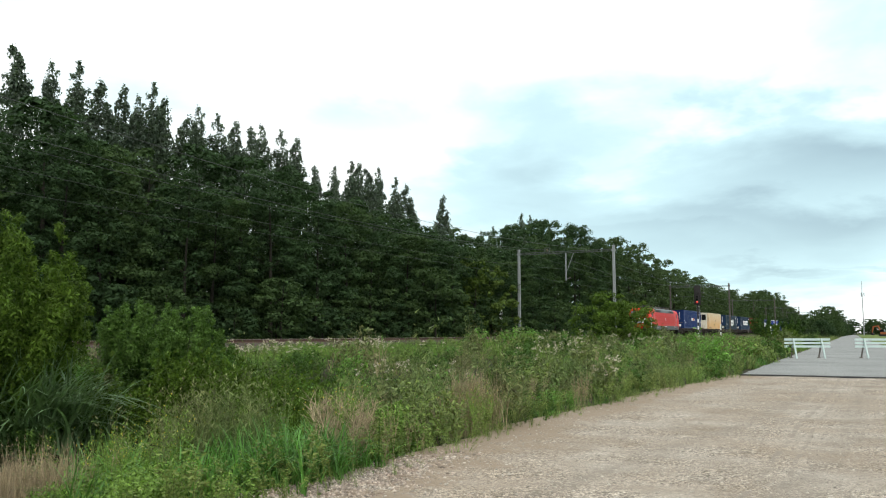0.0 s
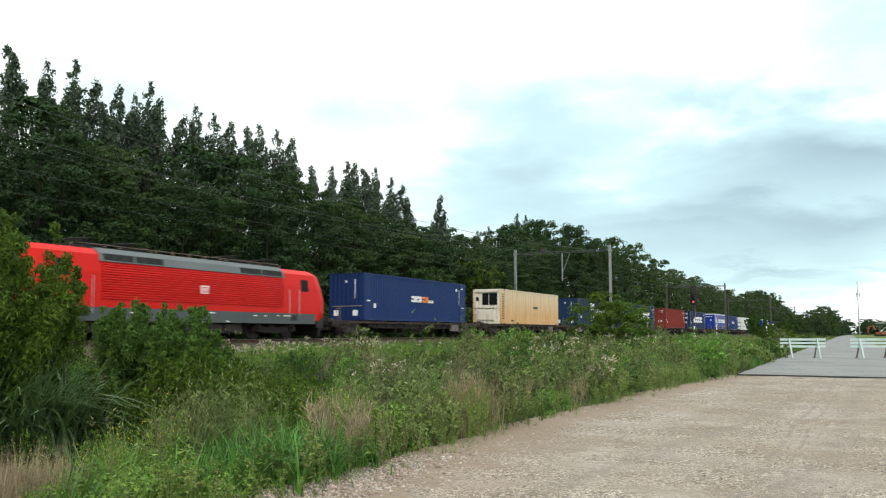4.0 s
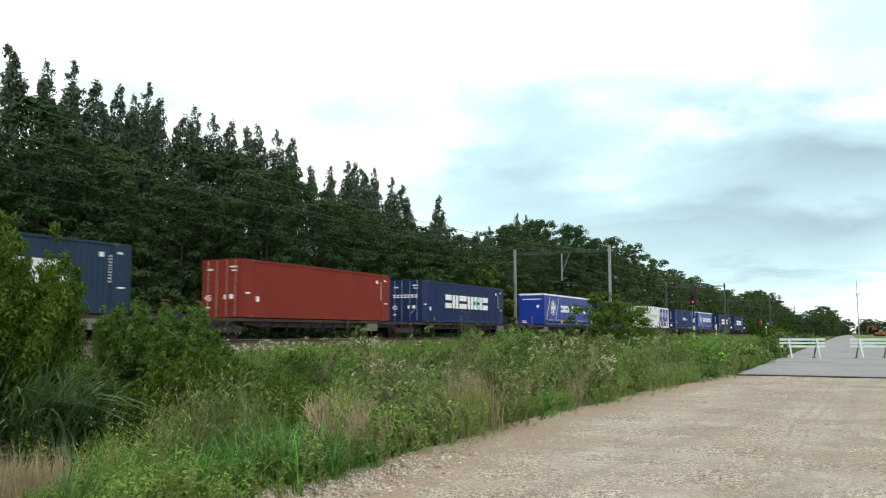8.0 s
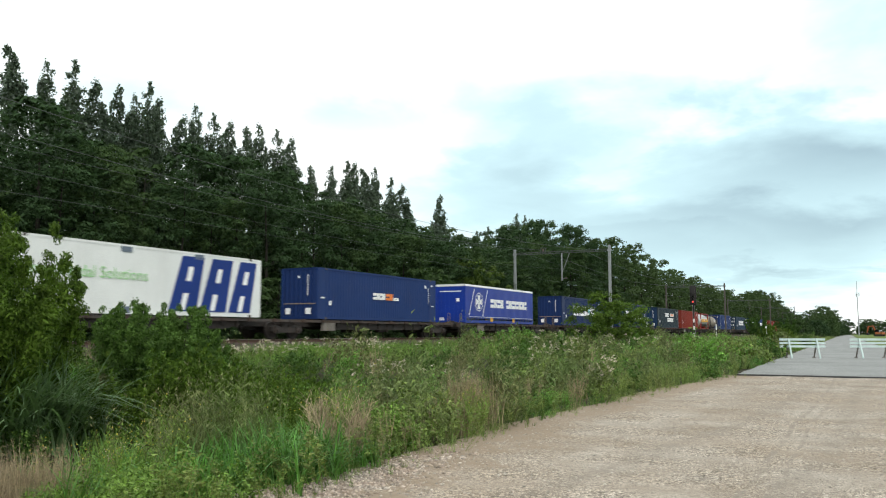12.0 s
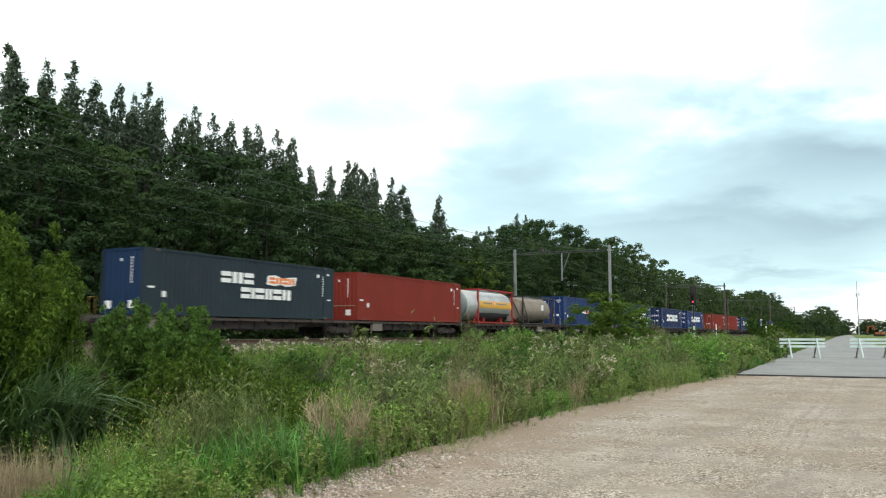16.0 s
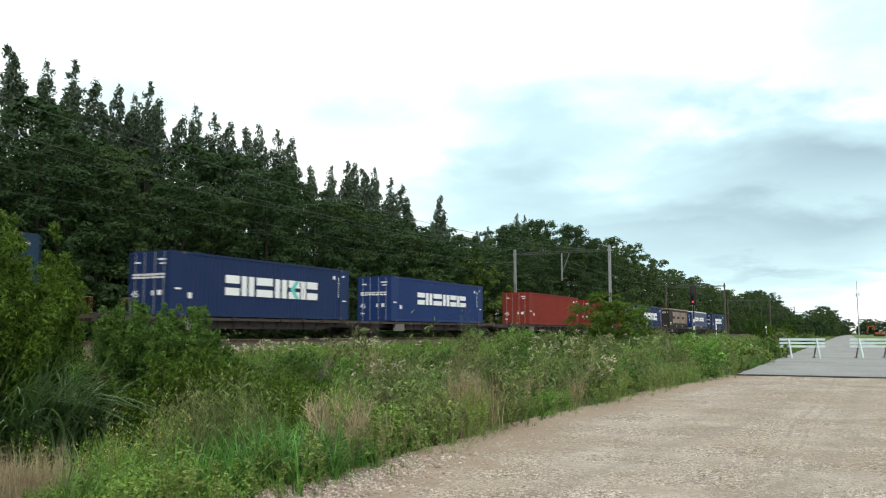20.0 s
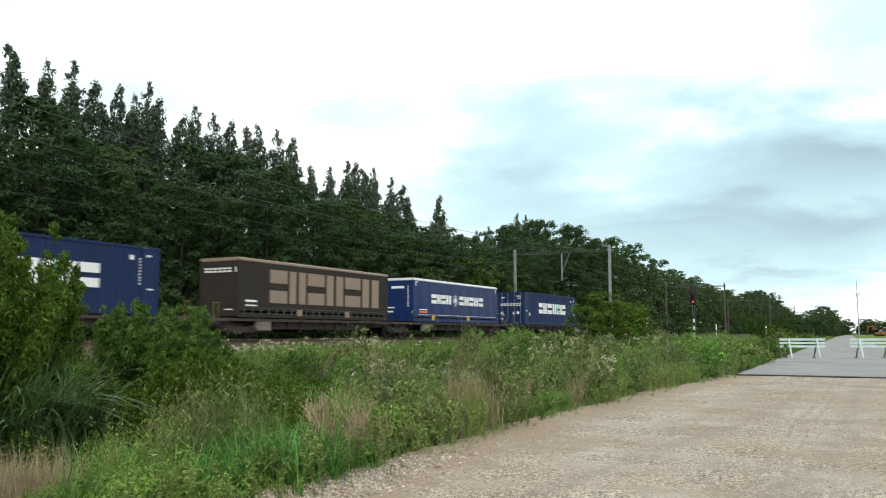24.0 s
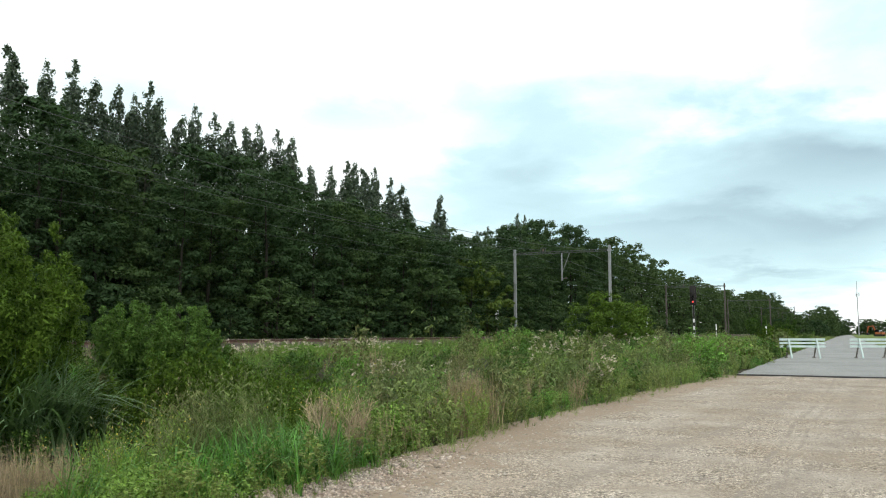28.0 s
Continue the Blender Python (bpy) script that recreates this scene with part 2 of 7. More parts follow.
M_LIME = mat("mustard_leaf", (0.155, 0.250, 0.048), 0.6, 0, 0.6, 0.9, 6, 0, (0.105, 0.195, 0.040), 0.5, 0.30, spec=0.2)
M_STRAW = mat("dry_straw", (0.33, 0.265, 0.175), 0.8, 0, 0.5, 0.8, 8, 0, (0.23, 0.165, 0.105), 0.45, 0.2, spec=0.2)
M_TWIG = mat("dead_twig", (0.38, 0.315, 0.20), 0.85, 0, 0.6, 1.5, 8, 0, (0.24, 0.18, 0.115), 0.5, 0.1, spec=0.15)
M_REED = mat("reed_leaf", (0.130, 0.215, 0.095), 0.5, 0, 0.5, 0.8, 6, 0, (0.090, 0.155, 0.068), 0.4, 0.3, spec=0.3)
M_FLUFF = mat("pale_flower", (0.60, 0.53, 0.47), 0.9, 0, 0.4, 2, 8, 0, (0.50, 0.42, 0.37), 0.3, 0.3, spec=0.1)
M_YELLOW = mat("yellow_flower", (0.55, 0.46, 0.06), 0.8, 0, 0.3, 2, 8, 0, (0.5, 0.42, 0.12), 0.2, 0.3, spec=0.1)
M_WHITE = paint("white_paint", (0.72, 0.74, 0.72), 0.5, 0.12)
M_MARK = mat("white_marking", (0.78, 0.79, 0.78), 0.5, 0, 0.1, 2, 30)
M_TEAL = mat("teal_marking", (0.10, 0.52, 0.45), 0.5, 0, 0.1)
M_ORANGE = mat("orange_marking", (0.75, 0.20, 0.03), 0.5, 0, 0.1)
M_HOOP = mat("dirty_yellow", (0.22, 0.15, 0.03), 0.6, 0, 0.4)
M_YMARK = mat("yellow_marking", (0.62, 0.33, 0.02), 0.5, 0, 0.1)
M_GREENMARK = mat("green_marking", (0.28, 0.55, 0.22), 0.5, 0, 0.1)
M_GREYMARK = mat("grey_marking", (0.10, 0.13, 0.17), 0.5, 0, 0.1)
M_TAN = mat("tan_marking", (0.25, 0.185, 0.135), 0.6, 0, 0.2)
M_BLACK = mat("black_steel", (0.022, 0.020, 0.019), 0.7, 0.1, 0.4, 2, 25, 0.1)
M_BOGIE = mat("bogie_dirt", (0.024, 0.020, 0.018), 0.85, 0.1, 0.6, 2, 20, 0.3, (0.045, 0.032, 0.025))
M_WAGON = mat("wagon_frame", (0.048, 0.038, 0.034), 0.85, 0, 0.8, 0.9, 18, 0.2, (0.100, 0.068, 0.052), 0, 0, 0.6, (0.016, 0.013, 0.012), spec=0.1)
M_WAGON2 = mat("wagon_frame_grey", (0.078, 0.070, 0.066), 0.85, 0, 0.8, 0.9, 18, 0.2, (0.088, 0.060, 0.046), 0, 0, 0.6, (0.016, 0.013, 0.012), spec=0.1)
M_PLATE = mat("pale_box", (0.18, 0.165, 0.145), 0.8, 0, 0.5, 2, 20, 0.1, None, 0, 0, 0.6, spec=0.1)
M_RED = paint("loco_red", (0.60, 0.014, 0.010), 0.4, 0.10, 0.1, 0.15)
M_SKIRT = paint("loco_grey", (0.085, 0.10, 0.102), 0.5, 0.3)
M_ROOF = paint("loco_roof_grey", (0.13, 0.15, 0.15), 0.6, 0.4)
M_GLASS = mat("dark_glass", (0.010, 0.011, 0.012), 0.3, 0, 0.05, spec=0.06)
# Pale base colour stands in for sky reflected in the windscreen.
M_SCREEN_SKY = mat("windscreen_sky_tone", (0.15, 0.17, 0.17), 0.06, 0, 0.05, spec=0.8)
M_CHROME = mat("bare_steel", (0.5, 0.5, 0.5), 0.35, 0.9, 0.2)
M_TANK = mat("brushed_tank", (0.46, 0.48, 0.47), 0.38, 0.35, 0.4, 0.9, 20, 0.02, (0.32, 0.33, 0.33), 0, 0, 0.6, (0.13, 0.115, 0.10), spec=0.4)
M_TANKEND = mat("tank_end_grey", (0.20, 0.235, 0.235), 0.5, 0.2, 0.5, 1.2, 20, 0.02, (0.13, 0.15, 0.15), 0, 0, 0.5, (0.10, 0.085, 0.07), spec=0.3)
M_TANK2 = mat("dusty_tank", (0.27, 0.235, 0.185), 0.6, 0.1, 0.5, 0.9, 20, 0.02, (0.18, 0.15, 0.12), 0, 0, 0.6, (0.10, 0.08, 0.065), spec=0.2)
M_FRAMERED = paint("frame_red", (0.26, 0.026, 0.024), 0.5, 0.3)
M_BARRIER = paint("barrier_white", (0.45, 0.55, 0.53), 0.6, 0.25)
M_DIGGER = paint("digger_orange", (0.30, 0.10, 0.04), 0.6, 0.3)
GLOW_RED = glow("red_lamp", (0.9, 0.08, 0.06), 0.3)
GLOW_HEAD = glow("head_lamp", (1.0, 0.97, 0.88), 0.9)


# ---- builders ----
def box(bm, x0, x1, y0, y1, z0, z1, taper=0.0):
    """A block; taper narrows its top by that much on every side."""
    t = taper
    v = [bm.verts.new(c) for c in ((x0, y0, z0), (x1, y0, z0), (x1, y1, z0), (x0, y1, z0),
                                   (x0 + t, y0 + t, z1), (x1 - t, y0 + t, z1), (x1 - t, y1 - t, z1), (x0 + t, y1 - t, z1))]
    for f in ((3, 2, 1, 0), (4, 5, 6, 7), (0, 1, 5, 4), (1, 2, 6, 5), (2, 3, 7, 6), (3, 0, 4, 7)):
        bm.faces.new([v[i] for i in f])
    return bm


def rod(bm, a, b, r, r2=None, n=8, caps=True):
    """A round bar from a to b, of radius r, r2 at its far end."""
    a, b = Vector(a), Vector(b)
    r2 = r if r2 is None else r2
    d = (b - a).normalized()
    u = d.orthogonal().normalized()
    w = d.cross(u)
    rings = []
    for c, rr in ((a, r), (b, r2)):
        rings.append([bm.verts.new(c + (u * math.cos(2 * math.pi * i / n) + w * math.sin(2 * math.pi * i / n)) * rr) for i in range(n)])
    for i in range(n):
        bm.faces.new((rings[0][i], rings[0][(i + 1) % n], rings[1][(i + 1) % n], rings[1][i]))
    if caps:
        bm.faces.new(rings[0][::-1])
        bm.faces.new(rings[1])
    return bm


def tube(bm, pts, radii, n=6):
    """A round bar that follows points, with a radius at each."""
    rings = []
    for i, p in enumerate(pts):
        p = Vector(p)
        d = (Vector(pts[min(i + 1, len(pts) - 1)]) - Vector(pts[max(i - 1, 0)])).normalized()
        u = d.cross(Vector((0.31, 0.17, 0.94)) if abs(d.z) < 0.9 else Vector((1, 0, 0))).normalized()
        w = d.cross(u)
        rings.append([bm.verts.new(p + (u * math.cos(2 * math.pi * k / n) + w * math.sin(2 * math.pi * k / n)) * radii[i]) for k in range(n)])
    for a, b in zip(rings, rings[1:]):
        for k in range(n):
            bm.faces.new((a[k], a[(k + 1) % n], b[(k + 1) % n], b[k]))
    bm.faces.new(rings[0][::-1])
    bm.faces.new(rings[-1])
    return bm


def lathe(bm, profile, centre, axis="y", n=20, caps=True):
    """Turn (offset along the axis, radius) pairs about an axis through centre."""
    rings = []
    for o, r in profile:
        ring = []
        for i in range(n):
            a = 2 * math.pi * i / n
            c, s = math.cos(a) * r, math.sin(a) * r
            p = (c, o, s) if axis == "y" else (o, c, s) if axis == "x" else (c, s, o)
            ring.append(bm.verts.new(Vector(centre) + Vector(p)))
        rings.append(ring)
    for a, b in zip(rings, rings[1:]):
        for i in range(n):
            bm.faces.new((a[i], a[(i + 1) % n], b[(i + 1) % n], b[i]))
    if caps:
        bm.faces.new(rings[0][::-1])
        bm.faces.new(rings[-1])
    return bm


def prism(bm, outline, y0, y1, axis="y"):
    """Push a flat outline along an axis: (x, z) along y, (y, z) along x."""
    put = (lambda p, o: (p[0], o, p[1])) if axis == "y" else (lambda p, o: (o, p[0], p[1]))
    a = [bm.verts.new(put(p, y0)) for p in outline]
    b = [bm.verts.new(put(p, y1)) for p in outline]
    k = len(outline)
    for i in range(k):
        bm.faces.new((a[i], a[(i + 1) % k], b[(i + 1) % k], b[i]))
    bm.faces.new(a[::-1])
    bm.faces.new(b)
    return bm


def finish(bm, name, smooth=False):
    bmesh.ops.recalc_face_normals(bm, faces=bm.faces)
    me = bpy.data.meshes.new(name)
    bm.to_mesh(me)
    bm.free()
    if smooth:
        for p in me.polygons:
            p.use_smooth = True
    return me


def part(name, bm, material, parent=None, label="", smooth=False):
    """Links a bmesh, or a mesh that is there already, as one mesh object under a thing or a part."""
    me = bm if isinstance(bm, bpy.types.Mesh) else finish(bm, name, smooth)
    if not me.materials:
        me.materials.append(material)
    ob = new(name, me)
    if parent:
        ob.parent = parent
    if label:
        ob["label"] = label
    return ob


def pieces(name, bm, material, parent, label=""):
    """Links every separate piece of a bmesh as a part of its own."""
    bm.faces.index_update()
    bm.verts.index_update()
    seen, first = set(), None
    for f0 in bm.faces:
        if f0.index in seen:
            continue
        group, todo = [], [f0]
        seen.add(f0.index)
        while todo:
            f = todo.pop()
            group.append(f)
            for v in f.verts:
                for g in v.link_faces:
                    if g.index not in seen:
                        seen.add(g.index)
                        todo.append(g)
        one, verts = bme(), {}
        for f in group:
            for v in f.verts:
                if v.index not in verts:
                    verts[v.index] = one.verts.new(v.co)
            one.faces.new([verts[v.index] for v in f.verts])
        ob = part(name, one, material, parent, label)
        first = first or ob
    bm.free()
    return first


def thing(name, label, category, group="", at=None, kind=""):
    ob = new(name)
    ob.empty_display_size = 0.3
    if at is not None:
        ob.matrix_basis = at
    return tagged(ob, label, category, group, kind)


def bme():
    return bmesh.new()


STORE = {}


def shared(key, build):
    """Keep a mesh that several parts use."""
    if key not in STORE:
        STORE[key] = finish(build(bme()), key[0])
    return STORE[key]


def mesh_np(name, verts, faces, material, smooth=False):
    """A mesh out of number arrays; all faces have equally many corners."""
    verts, faces = np.asarray(verts, np.float32), np.asarray(faces, np.int32)
    me = bpy.data.meshes.new(name)
    k = faces.shape[1]
    me.vertices.add(len(verts))
    me.vertices.foreach_set("co", verts.ravel())
    me.loops.add(faces.size)
    me.loops.foreach_set("vertex_index", faces.ravel())
    me.polygons.add(len(faces))
    me.polygons.foreach_set("loop_start", np.arange(0, faces.size, k, dtype=np.int32))
    me.polygons.foreach_set("loop_total", np.full(len(faces), k, np.int32))
    if smooth:
        me.polygons.foreach_set("use_smooth", np.ones(len(faces), bool))
    me.update(calc_edges=True)
    me.materials.append(material)
    return me


RNG = np.random.default_rng(7)


# ---- the lie of the land ----
def smooth01(v):
    v = np.clip(v, 0, 1)
    return v * v * (3 - 2 * v)


def edge_x(y):
    """Where the yard, and beyond it the road, ends on the railway's side."""
    return np.interp(y, [-20, 4, 8.4, 12.9, 22, 31, 62, 460, 4000], [-4.6, -4.5, -4.8, -5.2, -5.0, -4.4, -5.2, -16.0, -110.0])


def wave(x, y, s=1.0):
    return (np.sin(x * 1.3 * s + 0.7 * np.sin(y * 0.9 * s)) + np.sin(y * 1.1 * s + 1.9 + 0.8 * np.sin(x * 0.7 * s)) + np.sin((x + y) * 2.3 * s)) / 3


def land(x, y):
    x, y = np.asarray(x, float), np.asarray(y, float)
    far = -x
    z = np.interp(far, [5, 6.5, 9, 12, 15.5, 21, 24.2, 25.8, 26.4, 30.4, 31, 33.5, 37, 60, 300, 4000],
                  [0.0, -0.15, -0.75, -0.8, 0.0, 0.5, 0.68, 0.78, 0.80, 0.80, 0.78, 0.62, 0.6, 0.55, 0.3, 0.0])
    ditch = np.where((z < 0) & (y > 18), z * (1 - 0.75 * smooth01((y - 18) / 20)), z)
    z = ditch + 0.06 * wave(x, y, 0.8) * (np.abs(far - 28.3) > 3.4)
    on = smooth01((x - edge_x(y) + 0.5) / 0.6)
    return z * (1 - on) + on * (0.025 * wave(x, y, 0.7) + 0.012 * wave(x + 5, y, 2.1))


def strip(name, xs, ys, height, material, **tags):
    X, Y = np.meshgrid(xs, ys)
    Z = height(X, Y)
    n, m = len(ys), len(xs)
    idx = np.arange(n * m).reshape(n, m)
    f = np.stack([idx[:-1, :-1], idx[:-1, 1:], idx[1:, 1:], idx[1:, :-1]], -1).reshape(-1, 4)
    me = mesh_np(name, np.stack([X, Y, Z], -1).reshape(-1, 3), f, material, True)
    return tagged(new(name, me), **tags)


def steps(*runs):
    out = [runs[0][0]]
    for a, b, s in runs:
        out += list(np.linspace(a, b, max(2, int(round((b - a) / s)) + 1))[1:])
    return np.array(out)


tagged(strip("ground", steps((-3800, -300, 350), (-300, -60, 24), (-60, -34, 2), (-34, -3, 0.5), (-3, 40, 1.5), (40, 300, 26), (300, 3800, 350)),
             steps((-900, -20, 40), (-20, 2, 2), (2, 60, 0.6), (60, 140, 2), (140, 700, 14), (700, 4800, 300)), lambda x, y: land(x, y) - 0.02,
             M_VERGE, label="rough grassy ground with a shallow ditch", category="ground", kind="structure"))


def sheet(name, left, right, ys, cols, height, material, **tags):
    """A ground covering between two border lines."""
    ys = np.asarray(ys)
    u = np.linspace(0, 1, cols) ** 1.6
    X = left(ys)[:, None] * (1 - u) + right(ys)[:, None] * u
    Y = np.repeat(ys[:, None], cols, 1)
    idx = np.arange(X.size).reshape(X.shape)
    f = np.stack([idx[:-1, :-1], idx[:-1, 1:], idx[1:, 1:], idx[1:, :-1]], -1).reshape(-1, 4)
    me = mesh_np(name, np.stack([X, Y, height(X, Y)], -1).reshape(-1, 3), f, material, True)
    return tagged(new(name, me), **tags)


ROAD_Y = 30.9


def road_right(y):
    return np.interp(y, [0, 60, 100, 240, 460, 4000], [6.5, 3.0, 0.6, -4.0, -9.5, -103.0])


yard = sheet("yard", lambda y: edge_x(y) - 0.35 + 0.16 * wave(y * 0.0, y, 1.7) + 0.10 * wave(y, y, 5.0) + 0.06 * wave(y, 3 * y, 9.0), lambda y: np.full_like(y, 38.0), steps((-30, 2, 2), (2, ROAD_Y, 0.3)), 170,
      lambda x, y: land(x, y) + 0.012, M_GRAVEL, label="pale trodden gravel yard with stones and wheel ruts", category="ground", kind="structure")
border = yard.data.attributes.new("border", "FLOAT", "POINT")
yard_co = np.array([v.co[:2] for v in yard.data.vertices])
ruts = np.zeros(len(yard_co))
for x0, k1 in ((-2.6, 0.055), (-1.05, 0.055), (0.9, 0.0), (2.5, 0.0), (4.2, -0.09), (5.8, -0.09)):
    ruts = np.maximum(ruts, 1 - np.abs(yard_co[:, 0] - (x0 + k1 * (yard_co[:, 1] - 8) + 0.25 * np.sin(yard_co[:, 1] * 0.23 + x0))) / 0.26)
yard.data.attributes.new("rut", "FLOAT", "POINT").data.foreach_set("value", np.clip(ruts, 0, 1).astype(np.float32))
border = yard.data.attributes["border"]
border.data.foreach_set("value", np.clip(1.15 - (yard_co[:, 0] - edge_x(yard_co[:, 1])) / 1.3, 0, 1).astype(np.float32))
road = sheet("road", lambda y: edge_x(y) + 0.05 * wave(y, y, 1.1), road_right, steps((ROAD_Y + 0.02, 70, 0.5), (70, 300, 5), (300, 3000, 90)), 14,
             lambda x, y: 0.05 + 0 * x + 0.006 * wave(x, y, 0.9), M_ASPHALT, label="grey worn asphalt road running straight to the horizon", category="road", kind="structure")


def road_lip():
    bm = bme()
    xs = np.linspace(-4.45, 6.4, 40)
    for a, b in zip(xs, xs[1:]):
        w = 0.05 * math.sin(a * 3.1) + 0.03 * math.sin(a * 7.7)
        box(bm, a, b, ROAD_Y - 0.16 + w, ROAD_Y + 0.03, -0.05, 0.052 + 0.004 * math.sin(a * 5))
    return part("asphalt_lip", bm, M_TAR, road, "broken dark asphalt edge")


road_lip()
sheet("meadow", lambda y: road_right(y) + 0.2, lambda y: road_right(y) + 160.0, steps((75, 300, 6), (300, 900, 30)), 16,
      lambda x, y: 0.012 + 0.05 * np.abs(wave(x, y, 0.3)), M_FIELD, label="short green grass beside the road", category="meadow", kind="structure")
sheet("sand_verge", lambda y: road_right(y) + 3.0, lambda y: road_right(y) + 9.0, steps((60, 180, 6), (180, 240, 30)), 12,
      lambda x, y: 0.10 + 0.05 * np.abs(wave(x, y, 0.3)), M_SAND, label="bare sandy strip beside the road", category="ground", kind="structure")


def stones(name, n, place, size, material, label):
    """Loose stones: squashed, knocked-about lumps."""
    base = np.array([(1, 0, 0), (-1, 0, 0), (0, 1, 0), (0, -1, 0), (0, 0, 1), (0, 0, -1)], float)
    tri = np.array([(0, 2, 4), (2, 1, 4), (1, 3, 4), (3, 0, 4), (2, 0, 5), (1, 2, 5), (3, 1, 5), (0, 3, 5)])
    x, y = place(n)
    s = size[0] * (size[1] / size[0]) ** (RNG.random(n) ** 2.2)
    V = base[None] * (0.6 + 0.7 * RNG.random((n, 6, 1)))
    a = RNG.random(n) * 6.28
    c, d = np.cos(a)[:, None], np.sin(a)[:, None]
    V = np.stack([V[..., 0] * c - V[..., 1] * d, V[..., 0] * d + V[..., 1] * c, V[..., 2] * 0.6], -1) * s[:, None, None] * 0.5
    V[..., 0] += x[:, None]
    V[..., 1] += y[:, None]
    V[..., 2] += (land(x, y) + 0.012 + s * 0.02)[:, None]
    F = tri[None] + (np.arange(n) * 6)[:, None, None]
    me = mesh_np(name, V.reshape(-1, 3), F.reshape(-1, 3), material)
    return tagged(new(name, me), label, "stones", kind="stuff")


def yard_spots(n):
    y = 3.0 + 26 * RNG.random(n) ** 1.7
    x = edge_x(y) + 0.15 + (RNG.random(n) ** 1.1) * (4.5 + 0.45 * y)
    return x, y


stones("gravel_stones", 30000, yard_spots, (0.010, 0.045), M_STONE, "small pale stones scattered over the gravel yard")


def heap_spots(n):
    a = RNG.normal(0, 1, (n, 2))
    y = 7.0 + a[:, 0] * 0.95
    return edge_x(y) - 0.05 + a[:, 1] * 0.30 + (y - 7) * 0.05, y


stones("rubble_stones", 7000, heap_spots, (0.014, 0.07), M_RUBBLE, "crushed brick and concrete rubble along the yard's edge")


# ---- railway ----
def ballast_height(x, y):
    d = np.abs(x - TRACK_X)
    z = np.interp(d, [0, 1.75, 3.1, 3.4], [RAIL_Z - 0.19, RAIL_Z - 0.19, 0.74, 0.60])
    return z + 0.03 * wave(x, y, 9.0) * (d < 3.2) + 0.02 * np.sin(x * 41 + y * 57)


ballast = strip("track_bed", np.linspace(TRACK_X - 3.4, TRACK_X + 3.4, 36), steps((-640, -60, 20), (-60, 10, 5), (10, 90, 0.22), (90, 200, 2), (200, 1200, 25)), ballast_height, M_BALLAST,
                label="brown stone ballast bed of a single railway track", category="ballast", kind="structure")
for side in (-0.7525, 0.7525):
    bm = bme()
    c = TRACK_X + side
    prism(bm, [(c - 0.07, RAIL_Z - 0.165), (c + 0.07, RAIL_Z - 0.165), (c + 0.07, RAIL_Z - 0.15), (c + 0.012, RAIL_Z - 0.13), (c + 0.012, RAIL_Z - 0.045),
               (c + 0.036, RAIL_Z - 0.035), (c + 0.036, RAIL_Z - 0.006), (c - 0.036, RAIL_Z - 0.006), (c - 0.036, RAIL_Z - 0.035), (c - 0.012, RAIL_Z - 0.045),
               (c - 0.012, RAIL_Z - 0.13), (c - 0.07, RAIL_Z - 0.15)], -640, 1200)
    rail = part("rail", bm, M_RUST)
    tagged(rail, "rusty steel rail with a polished running surface", "rail", "rails of the track", "structure")
    bm = bme()
    box(bm, c - 0.03, c + 0.03, -640, 1200, RAIL_Z - 0.0055, RAIL_Z)
    part("running_surface", bm, M_RAILTOP, rail, "polished rail head")


def sleeper_mesh(bm):
    prism(bm, [(-1.26, -0.1), (1.26, -0.1), (1.22, 0.10), (0.45, 0.06), (-0.45, 0.06), (-1.22, 0.10)], -0.13, 0.13)
    return bm


for i in range(190):
    s = part("sleeper", shared(("sleeper",), sleeper_mesh), M_SLEEPER, ballast)
    s.location = (TRACK_X, 14 + 0.6 * i, RAIL_Z - 0.28)

PORTALS = [8.8, 80.4, 152.0, 223.6, 295.2, 366.8, 438.4]
POLE_NEAR, POLE_FAR = -23.3, -33.6


